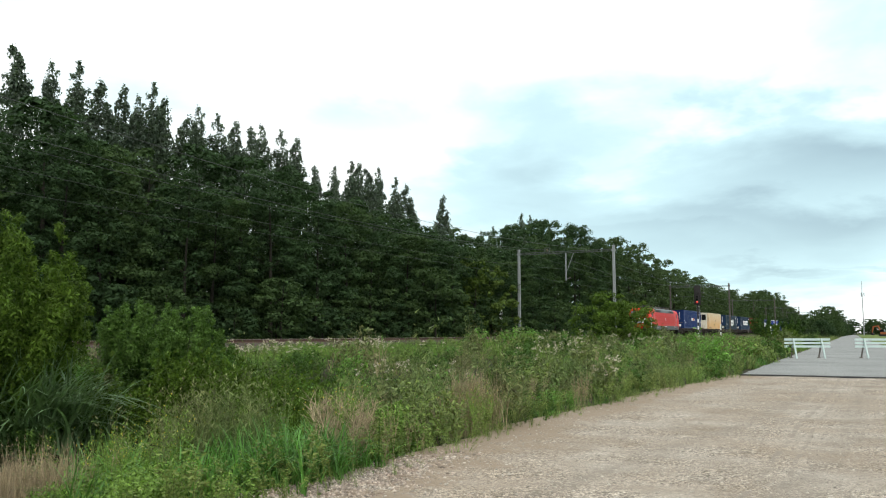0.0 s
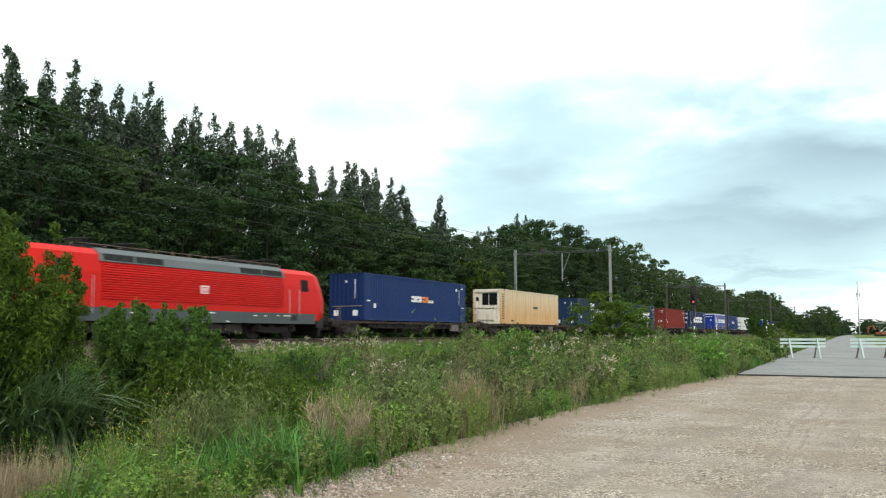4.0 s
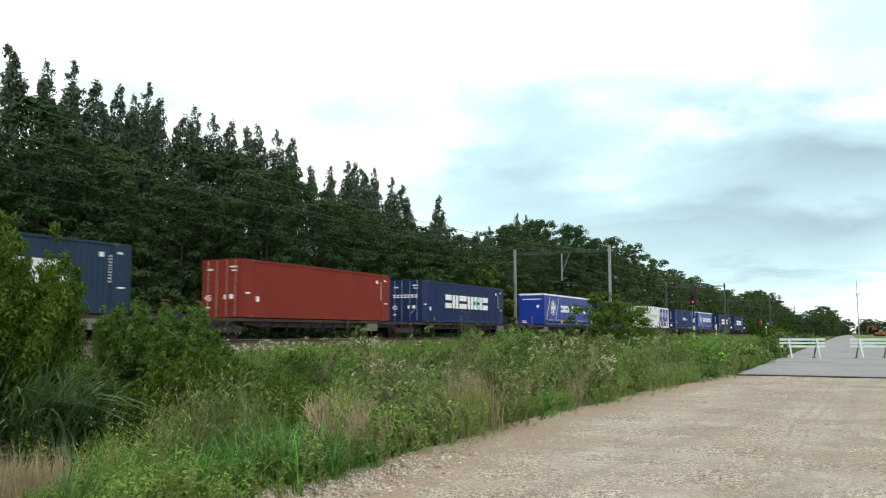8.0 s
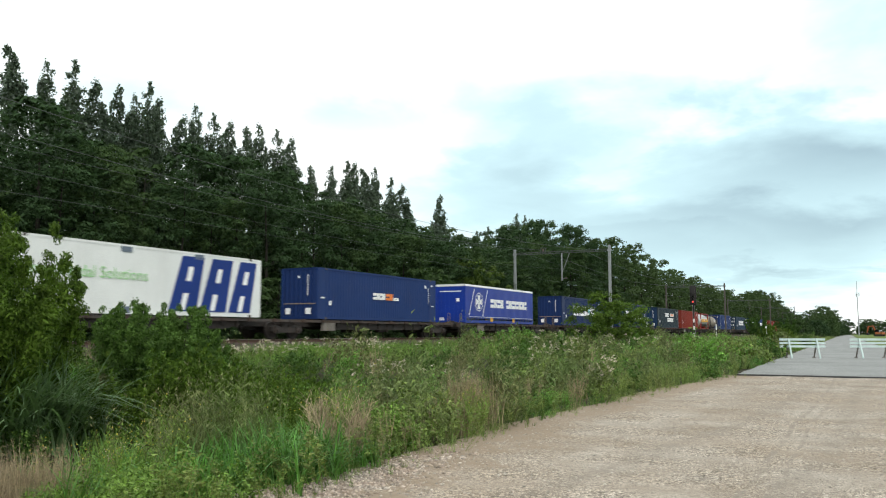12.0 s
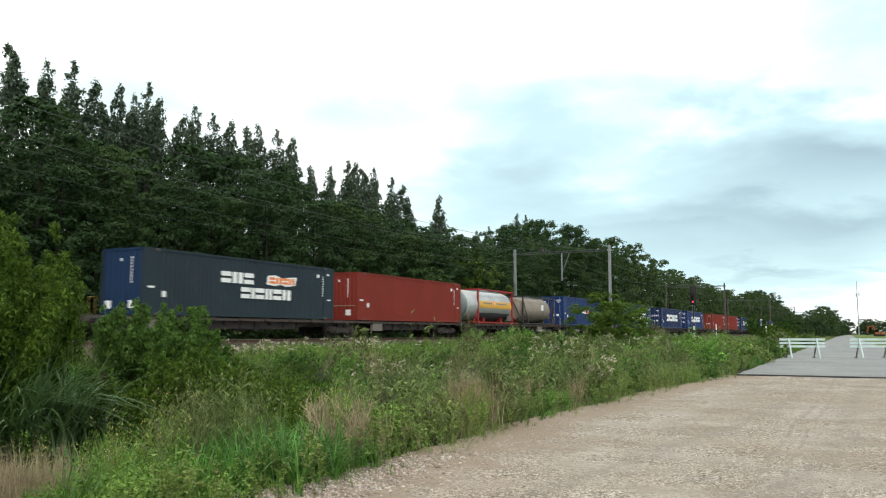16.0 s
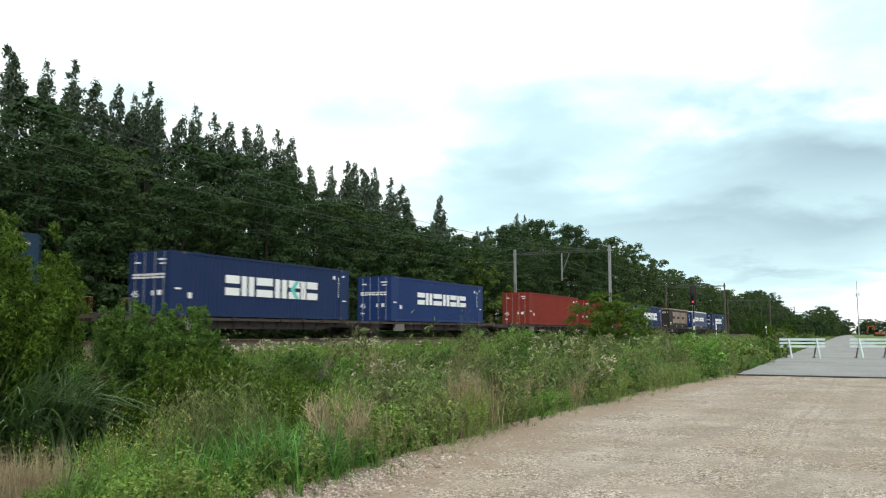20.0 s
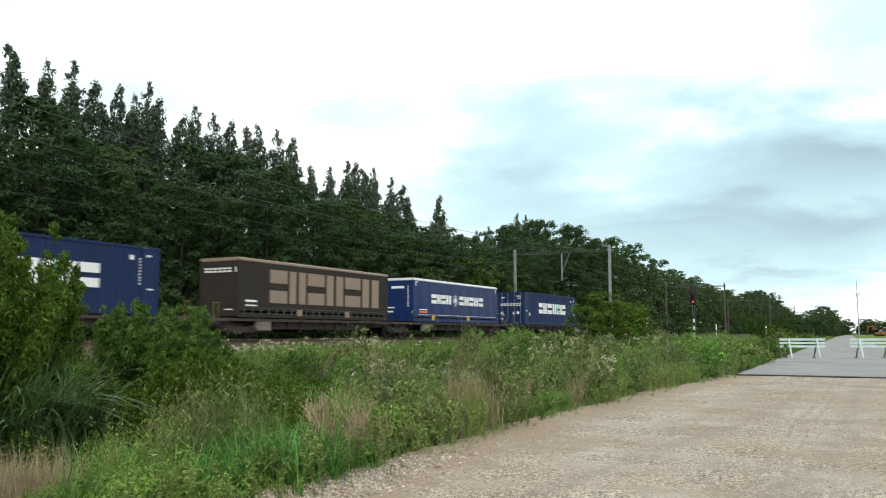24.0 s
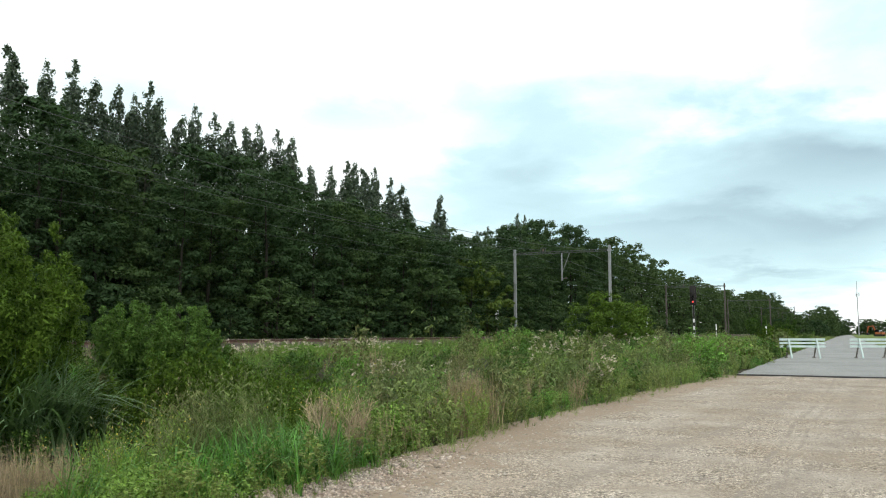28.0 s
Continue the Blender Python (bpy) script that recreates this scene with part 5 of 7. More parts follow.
# tall spiked weeds on the ditch's near bank, and the far bank's dark cover
scatter("spiked_weeds", MUGS, many(patch(46, -6.25, 6.5, 0.55, 0.6, 5, 0.7, 0.95), patch(20, -6.3, 9.3, 0.5, 0.8, 5, 0.7, 0.95)), M_MUG, "grey-green spiked weeds on the ditch's bank", "weeds")
scatter("lime_weeds", LEAFY, many(patch(26, -6.0, 5.1, 1.2, 0.6, 5, 0.40, 0.60), patch(16, -5.6, 8.9, 0.3, 0.5, 5, 0.6, 0.85)), M_LIME, "lime green leafy weeds on the near bank", "weeds")
scatter("bank_weeds", LEAFY, many(patch(70, -14.6, 15.0, 2.6, 5.5, 5, 0.8, 1.25), patch(30, -13.4, 10.0, 1.0, 3.0, 5, 0.5, 0.9)), M_SHRUB2, "dark green weeds on the ditch's far bank", "weeds")
scatter("bank_weeds", SPIKY, many(patch(46, -13.1, 13.4, 1.0, 2.0, 5, 1.1, 1.6), patch(44, -12.2, 15.4, 1.6, 2.2, 5, 0.9, 1.35), patch(24, -10.9, 12.8, 1.2, 1.8, 5, 0.8, 1.2)), M_SHRUB, "olive green plumes on the ditch's far bank", "weeds")
by = 4.0 + 27 * RNG.random(420) ** 1.2
scatter("border_tufts", FINE, (edge_x(by) - 0.16 + 0.26 * RNG.normal(0, 1, 420), by, RNG.uniform(0.14, 0.4, 420), RNG.integers(4, size=420)), M_GRASS, "short grass creeping onto the gravel", "grass")
scatter("border_herbs", NETTLES, (edge_x(by[:260]) - 0.25 + 0.22 * RNG.normal(0, 1, 260), by[:260] + 0.3, RNG.uniform(0.25, 0.75, 260), RNG.integers(4, size=260), RNG.normal(0, 0.3, (260, 2))), M_HERB, "low leafy weeds along the gravel", "weeds")
fy = 18 + 130 * RNG.random(1500) ** 1.2
scatter("trackside_grass", TUFT_FAR, (-31.6 - 2.0 * RNG.random(1500), fy, RNG.uniform(0.35, 0.75, 1500), RNG.integers(5, size=1500)), M_GRASS, "pale grass between the track and the wood", "grass")
# reeds at the ditch
REED = [blades(10, 1.5, 0.040, ln, gr, 8) for ln in (0.9, 1.1, 1.3, 1.5)]
scatter("reeds", REED, many(patch(80, -13.4, 9.6, 0.6, 0.9, 4, 1.05, 1.5), patch(10, -9.2, 7.0, 0.9, 0.8, 4, 0.5, 0.8)), M_REED, "broad-leaved reeds bending over the ditch", "reeds", wind=0.3)
# dry grass plumes
PLUME = [blades(16, 0.9, 0.010, 0.35, gr, 3) for _ in range(4)]
scatter("dry_grass", PLUME, many(patch(70, -7.2, 5.0, 0.5, 0.45, 4, 0.5, 0.75), patch(34, -5.85, 11.9, 0.4, 0.5, 4, 0.9, 1.2), patch(40, -15, 24, 8, 14, 4, 0.5, 0.9)), M_STRAW, "dry straw-coloured grass plumes", "grass")
scatter("dry_weeds", STALKS, many(patch(110, -7.1, 5.0, 0.55, 0.5, 4, 0.45, 0.75), patch(26, -5.8, 11.9, 0.35, 0.5, 4, 0.8, 1.0), patch(10, -5.2, 8.1, 0.8, 0.7, 4, 0.5, 0.75), patch(7, -5.2, 15.6, 0.2, 0.3, 4, 0.6, 0.8)),
        M_STRAW, "dry pale brown weeds gone to seed", "weeds", wind=0.0)


def dry_bush(x, y, h, w, n, seed):
    th = thing("dry_bush", "bare brown dead bush with thin twigs", "bush", at=pose(x, y, float(land(x, y)) - 0.05))
    rng = random.Random(seed)
    for i in range(n):
        bm = bme()
        a = rng.uniform(0, 6.28)
        p = Vector((rng.uniform(-0.08, 0.08), rng.uniform(-0.08, 0.08), 0))
        q = Vector((math.cos(a) * w * rng.uniform(0.2, 0.5), math.sin(a) * w * rng.uniform(0.2, 0.5), h * rng.uniform(0.5, 1)))
        mid = p.lerp(q, 0.5) + Vector((math.cos(a + 1) * 0.09, math.sin(a + 1) * 0.09, rng.uniform(-0.12, 0.08)))
        rod(bm, p, mid, 0.008, 0.006, 4, False)
        rod(bm, mid, q, 0.006, 0.003, 4, False)
        for _ in range(16):
            t = rng.random()
            o = mid.lerp(q, t)
            rod(bm, o, o + Vector((rng.uniform(-0.14, 0.14), rng.uniform(-0.14, 0.14), rng.uniform(0.04, 0.2))), 0.003, 0.0015, 3, False)
        part("twig", bm, M_TWIG if i % 3 else M_STRAW, th)


dry_bush(-5.42, 7.75, 0.85, 1.1, 56, 3)
dry_bush(-5.75, 8.25, 0.9, 0.9, 26, 4)


# ---- the train: local y runs back from each vehicle's leading end, z from the rail ----
MOVERS = []
V_MID, V_GAIN = 23.134, 0.02338


def travel(t):
    """How far the train has come at t seconds, against its place at 14 s."""
    return V_MID * (t - 14) + V_GAIN * (t - 14) ** 2


def rolling(name, label, category, q, group=""):
    """A thing of the train whose leading end passes y = q at 14 s."""
    th = thing(name, label, category, group, pose(TRACK_X, q - travel(0), RAIL_Z))
    MOVERS.append((th, q))
    return th


def wheel_mesh(bm, r=0.46):
    lathe(bm, [(-0.075, r * 0.30), (-0.06, r * 0.80), (-0.075, r * 0.84), (-0.07, r * 1.06), (-0.035, r * 1.06), (-0.03, r), (0.065, r * 0.985), (0.065, r * 0.84), (0.03, r * 0.80),
                (0.045, r * 0.32), (0.10, r * 0.28)], (0, 0, 0), "x", 18)
    return bm


def axle_mesh(bm):
    rod(bm, (-1.0, 0, 0), (1.0, 0, 0), 0.08, n=10)
    return bm


def bogie_frame(bm, half=0.9):
    for sx in (-1, 1):
        x0, x1 = sorted((sx * 0.95, sx * 1.10))
        prism(bm, [(-half - 0.35, 0.42), (-half - 0.35, 0.62), (-half + 0.1, 0.72), (-0.45, 0.62), (0.45, 0.62), (half - 0.1, 0.72), (half + 0.35, 0.62), (half + 0.35, 0.42),
                   (half + 0.1, 0.40), (0.5, 0.34), (-0.5, 0.34), (-half - 0.1, 0.40)], x0, x1, "x")
    box(bm, -0.95, 0.95, -0.25, 0.25, 0.48, 0.78)
    return bm


def axlebox_mesh(bm):
    box(bm, -0.09, 0.09, -0.17, 0.17, -0.15, 0.2, 0.02)
    lathe(bm, [(0.085, 0.11), (0.16, 0.11), (0.17, 0.08)], (0, 0, 0), "x", 10)
    return bm


def spring_mesh(bm):
    for k in range(4):
        lathe(bm, [(0.05 * k, 0.07), (0.05 * k + 0.025, 0.085), (0.05 * k + 0.045, 0.07)], (0, 0, 0), "z", 6)
    return bm


def bogie(parent, y, half=0.9, r=0.46):
    fr = part("bogie", shared(("bogie_frame", half), lambda bm: bogie_frame(bm, half)), M_BOGIE, parent, "dirty bogie with coil springs")
    fr.location = (0, y, 0)
    for dy in (-half, half):
        for sx in (-1, 1):
            w = part("wheel", shared(("wheel", r), lambda bm: wheel_mesh(bm, r)), M_BOGIE, fr)
            w.location = (sx * 0.75, dy, r)
            if sx < 0:
                w.rotation_euler = (0, 0, math.pi)
            a = part("axle_box", shared(("axle_box",), axlebox_mesh), M_BOGIE, fr)
            a.location = (sx * 1.13, dy, r)
            if sx < 0:
                a.rotation_euler = (0, 0, math.pi)
            for o in (-0.27, 0.27):
                s = part("spring", shared(("spring",), spring_mesh), M_BOGIE, fr)
                s.location = (sx * 1.02, dy + o, 0.40)
        ax = part("axle", shared(("axle",), axle_mesh), M_BOGIE, fr)
        ax.location = (0, dy, r)


def buffer_mesh(bm):
    lathe(bm, [(0.0, 0.05), (0.0, 0.22), (0.04, 0.225), (0.07, 0.10), (0.36, 0.09), (0.36, 0.14), (0.62, 0.15)], (0, 0, 0), "y", 14)
    return bm


def buffers(parent, y_front, y_back):
    for y, turn in ((y_front, 0), (y_back, math.pi)):
        for sx in (-0.875, 0.875):
            b = part("buffer", shared(("buffer",), buffer_mesh), M_BLACK, parent)
            b.location, b.rotation_euler = (sx, y, 1.02), (0, 0, turn)


# -- locomotive --
LZ = (0.98, 1.42, 2.10, 2.72, 3.42, 3.66)
LY = (0.16, 0.02, 0.06, 0.30, 0.56, 0.90)
LW = (1.44, 1.47, 1.47, 1.45, 1.33, 1.02)
LOCO_LEN = 18.75


def nose_y(z):
    return float(np.interp(z, LZ, LY))


def side_x(z):
    return float(np.interp(z, LZ, LW))


def slanted(bm, x0, x1, z0, z1, out=0.012, thick=0.02, rear=False, steps_=3):
    """A panel that lies on the sloping nose."""
    zs = [z0 + (z1 - z0) * i / steps_ for i in range(steps_ + 1)]
    f = (lambda z, o: LOCO_LEN - nose_y(z) + o) if rear else (lambda z, o: nose_y(z) - o)
    outer = [[bm.verts.new((x, f(z, out), z)) for x in (x0, x1)] for z in zs]
    inner = [[bm.verts.new((x, f(z, out - thick), z)) for x in (x0, x1)] for z in zs]
    for i in range(steps_):
        bm.faces.new((outer[i][0], outer[i][1], outer[i + 1][1], outer[i + 1][0]))
        for k in (0, 1):
            bm.faces.new((outer[i][k], outer[i + 1][k], inner[i + 1][k], inner[i][k]))
    bm.faces.new((outer[0][0], outer[0][1], inner[0][1], inner[0][0]))
    bm.faces.new((outer[-1][0], outer[-1][1], inner[-1][1], inner[-1][0]))
    return bm


def flank(bm, y0, y1, z0, z1, sx, out=0.01, thick=0.03):
    """A panel that lies on the sloping flank."""
    zs = [z0] + [z for z in LZ if z0 + 0.01 < z < z1 - 0.01] + [z1]
    a = [[bm.verts.new((sx * (side_x(z) + out), y, z)) for y in (y0, y1)] for z in zs]
    b = [[bm.verts.new((sx * (side_x(z) + out - thick), y, z)) for y in (y0, y1)] for z in zs]
    for i in range(len(zs) - 1):
        bm.faces.new((a[i][0], a[i][1], a[i + 1][1], a[i + 1][0]))
        for k in (0, 1):
            bm.faces.new((a[i][k], a[i + 1][k], b[i + 1][k], b[i][k]))
    bm.faces.new((a[0][0], a[0][1], b[0][1], b[0][0]))
    bm.faces.new((a[-1][0], a[-1][1], b[-1][1], b[-1][0]))
    return bm


def locomotive(q):
    th = rolling("electric_locomotive", "bright red electric locomotive with white nose panel and grey skirt", "locomotive", q)
    bm = bme()
    rings = []
    for z, yf, w in zip(LZ, LY, LW):
        n, yr = w - 0.16, LOCO_LEN - yf
        rings.append([bm.verts.new(p) for p in ((-n, yf, z), (n, yf, z), (w, yf + 0.55, z), (w, yr - 0.55, z), (n, yr, z), (-n, yr, z), (-w, yr - 0.55, z), (-w, yf + 0.55, z))])
    for a, b in zip(rings, rings[1:]):
        for i in range(8):
            bm.faces.new((a[i], a[(i + 1) % 8], b[(i + 1) % 8], b[i]))
    bm.faces.new(rings[0][::-1])
    bm.faces.new(rings[-1])
    bmesh.ops.bevel(bm, geom=[e for e in bm.edges if abs(e.verts[0].co.z - e.verts[1].co.z) > 0.1], offset=0.05, segments=2, affect="EDGES")
    body = part("body", bm, M_RED, th, "bright red steel body")
    for sx in (-1, 1):
        bm = bme()
        box(bm, *sorted((sx * 1.40, sx * 1.485)), 1.05, LOCO_LEN - 1.05, 0.80, 1.34)
        sk = part("skirt", bm, M_SKIRT, th, "dark grey lower skirt")
        for i in range(15):
            bm = bme()
            z = 1.66 + i * 0.098
            prism(bm, [(sx * (side_x(z) + 0.003), z), (sx * (side_x(z) + 0.040), z + 0.016), (sx * (side_x(z + 0.05) + 0.040), z + 0.050), (sx * (side_x(z + 0.07) + 0.003), z + 0.066)], 3.75, LOCO_LEN - 3.75)
            part("side_rib", bm, M_RED, body)
        bm = bme()
        prism(bm, [(sx * 1.40, 3.16), (sx * 1.44, 3.16), (sx * 1.31, 3.50), (sx * 0.98, 3.72), (sx * 0.9, 3.68)], 3.65, LOCO_LEN - 3.65)
        cowl = part("roof_cowl", bm, M_ROOF, th, "grey roof cowl")
        for y0 in (3.85, 5.45, LOCO_LEN - 6.95, LOCO_LEN - 5.35):
            bm = bme()
            for k in range(6):
                z = 3.22 + k * 0.045
                x = np.interp(z, [3.16, 3.50], [1.445, 1.315]) + 0.004
                box(bm, *sorted((sx * (x - 0.02), sx * (x + 0.006))), y0, y0 + 1.5, z, z + 0.028)
            part("grille", bm, M_BLACK, cowl, "black air grille")
        for y0, y1 in ((1.66, 2.30), (LOCO_LEN - 2.30, LOCO_LEN - 1.66)):
            bm = bme()
            flank(bm, y0, y1, 2.52, 3.14, sx, 0.012)
            part("side_window", bm, M_GLASS, body, "dark cab side window")
        for y0 in (2.55, LOCO_LEN - 3.25):
            bm = bme()
            flank(bm, y0, y0 + 0.70, 1.44, 3.28, sx, 0.007)
            dr = part("cab_door", bm, M_RED, body)
            bm = bme()
            for yy in (y0 - 0.06, y0 + 0.76):
                rod(bm, (sx * 1.53, yy, 1.1), (sx * 1.50, yy, 2.6), 0.016, n=6)
            pieces("handrail", bm, M_CHROME, dr, "bare steel handrail")
            bm = bme()
            box(bm, *sorted((sx * 1.47, sx * 1.50)), y0 + 0.1, y0 + 0.6, 0.98, 1.24)
            part("step_recess", bm, M_BLACK, sk, "black step recess")
        bm = bme()
        flank(bm, 9.08, 9.58, 2.10, 2.46, sx, 0.046, 0.03)
        em = part("emblem", bm, M_MARK, body, "white square emblem")
        bm = bme()
        flank(bm, 9.13, 9.53, 2.15, 2.41, sx, 0.050, 0.02)
        part("emblem_field", bm, M_RED, em)
        bm = bme()
        flank(bm, 9.19, 9.28, 2.19, 2.37, sx, 0.054, 0.02)
        flank(bm, 9.36, 9.46, 2.19, 2.37, sx, 0.054, 0.02)
        pieces("emblem_bar", bm, M_MARK, em)
        bm = bme()
        for y0, ln, z in ((1.1, 0.5, 0.85), (4.0, 0.4, 1.12), (4.7, 0.3, 1.12), (8.2, 1.9, 1.22), (8.6, 0.5, 0.8), (12.2, 0.35, 1.15), (13.0, 0.25, 1.15), (14.0, 0.2, 1.18), (14.5, 1.2, 1.18), (10.3, 0.25, 0.85)):
            box(bm, *sorted((sx * 1.48, sx * 1.489)), y0 + 0.5, y0 + 0.5 + ln * 0.7, z, z + 0.05)
        pieces("small_mark", bm, M_MARK, sk, "small white markings")
    bm = bme()
    box(bm, -0.95, 0.95, 2.2, LOCO_LEN - 2.2, 3.58, 3.70)
    part("roof_deck", bm, M_BLACK, th, "dark roof deck")
    for rear in (False, True):
        yy = (lambda y: LOCO_LEN - y) if rear else (lambda y: y)
        bm = bme()
        slanted(bm, -1.08, 1.08, 2.64, 3.26, 0.012, rear=rear)
        ws = part("windscreen", bm, M_SCREEN_SKY, body, "wide windscreen with a pale sky reflection painted in")
        bm = bme()
        slanted(bm, -0.03, 0.03, 2.64, 3.26, 0.016, rear=rear)
        part("screen_pillar", bm, M_BLACK, ws)
        bm = bme()
        for sx in (-0.55, 0.55):
            o = -0.03 if not rear else 0.03
            rod(bm, (sx, yy(nose_y(2.58)) + o, 2.58), (sx * 0.25, yy(nose_y(3.1)) + o, 3.1), 0.014, n=5)
        pieces("wiper", bm, M_BLACK, ws)
        bm = bme()
        slanted(bm, -1.27, 1.27, 1.66, 2.28, 0.010, rear=rear)
        pn = part("nose_panel", bm, M_MARK, body, "white nose panel")
        bm = bme()
        slanted(bm, -0.42, 0.52, 1.70, 1.80, 0.014, rear=rear)
        part("number_bar", bm, M_GREYMARK, pn)
        bm = bme()
        slanted(bm, -0.12, 0.12, 2.38, 2.54, 0.014, rear=rear)
        part("emblem", bm, M_MARK, body, "white square emblem")
        for sx in (-1, 1):
            bm = bme()
            slanted(bm, *sorted((sx * 0.72, sx * 1.20)), 1.52, 1.68, 0.02, rear=rear)
            hl = part("headlight_housing", bm, M_BLACK, body)
            bm = bme()
            lathe(bm, [(0.0, 0.0), (0.005, 0.055), (0.04, 0.06)], (sx * 1.04, yy(nose_y(1.6) - 0.05) - (0.04 if rear else 0), 1.60), "y", 12)
            part("headlight", bm, GLOW_HEAD if not rear else M_GLASS, hl, "lit headlight" if not rear else "", True)
        bm = bme()
        box(bm, -1.38, 1.38, *sorted((yy(0.18), yy(0.8))), 0.62, 1.16)
        box(bm, -1.25, 1.25, *sorted((yy(0.28), yy(0.42))), 0.18, 0.64)
        part("buffer_beam", bm, M_BLACK, th, "black buffer beam and rail guard")
        bm = bme()
        lathe(bm, [(0, 0.05), (0.05, 0.09), (0.35, 0.06)], (0, yy(0.05) - (0.35 if rear else 0), 1.0), "y", 8)
        box(bm, -0.05, 0.05, *sorted((yy(-0.2), yy(0.1))), 0.6, 1.02)
        part("coupling_hook", bm, M_BLACK, th)
    buffers(th, -0.42, LOCO_LEN + 0.42)
    for y in (4.0, LOCO_LEN - 4.0):
        bogie(th, y, 1.35, 0.58)
    bm = bme()
    box(bm, -1.3, 1.3, 6.6, LOCO_LEN - 6.6, 0.32, 0.75, 0.05)
    for k in range(5):
        box(bm, 1.25, 1.36, 6.9 + k * 1.0, 7.6 + k * 1.0, 0.4, 0.72)
    part("underframe_tank", bm, M_BOGIE, th, "dark transformer tank below the floor")
    for y in (3.0, 5.4, LOCO_LEN - 7.0, LOCO_LEN - 4.6):
        bm = bme()
        tube(bm, [(-0.5, y, 3.88), (-0.5, y + 1.6, 3.88), (0.5, y + 1.6, 3.88), (0.5, y, 3.88)], [0.035] * 4)
        pg = part("pantograph", bm, M_BLACK, th, "folded dark pantograph")
        for sx in (-0.45, 0.45):
            bm = bme()
            tube(bm, [(sx, y, 3.88), (sx * 0.7, y + 1.7, 3.95), (sx * 0.9, y + 0.25, 4.03)], [0.03, 0.026, 0.02])
            part("folding_arm", bm, M_BLACK, pg)
            for yy_ in (0.0, 1.6):
                bm = bme()
                lathe(bm, [(3.69, 0.04), (3.74, 0.09), (3.78, 0.05), (3.82, 0.09), (3.87, 0.04)], (sx * 1.1, y + yy_, 0), "z", 8)
                part("insulator", bm, M_INSUL, pg)
        for yy_ in (0.15, 0.42):
            bm = bme()
            rod(bm, (-0.95, y + yy_, 4.06), (0.95, y + yy_, 4.06), 0.03, n=6)
            part("contact_strip", bm, M_BLACK, pg)
    bm = bme()
    for k in range(9):
        y = 7.2 + k * 0.5
        lathe(bm, [(3.69, 0.04), (3.73, 0.08), (3.78, 0.05), (3.83, 0.08), (3.88, 0.03)], (0.6 * (-1) ** k, y, 0), "z", 7)
    rod(bm, (0.6, 3.2, 3.9), (0.6, LOCO_LEN - 3.2, 3.9), 0.025, n=6)
    rod(bm, (-0.6, 5, 3.9), (-0.6, LOCO_LEN - 5, 3.9), 0.025, n=6)
    part("roof_busbar", bm, M_INSUL, th, "roof busbar on brown insulators")


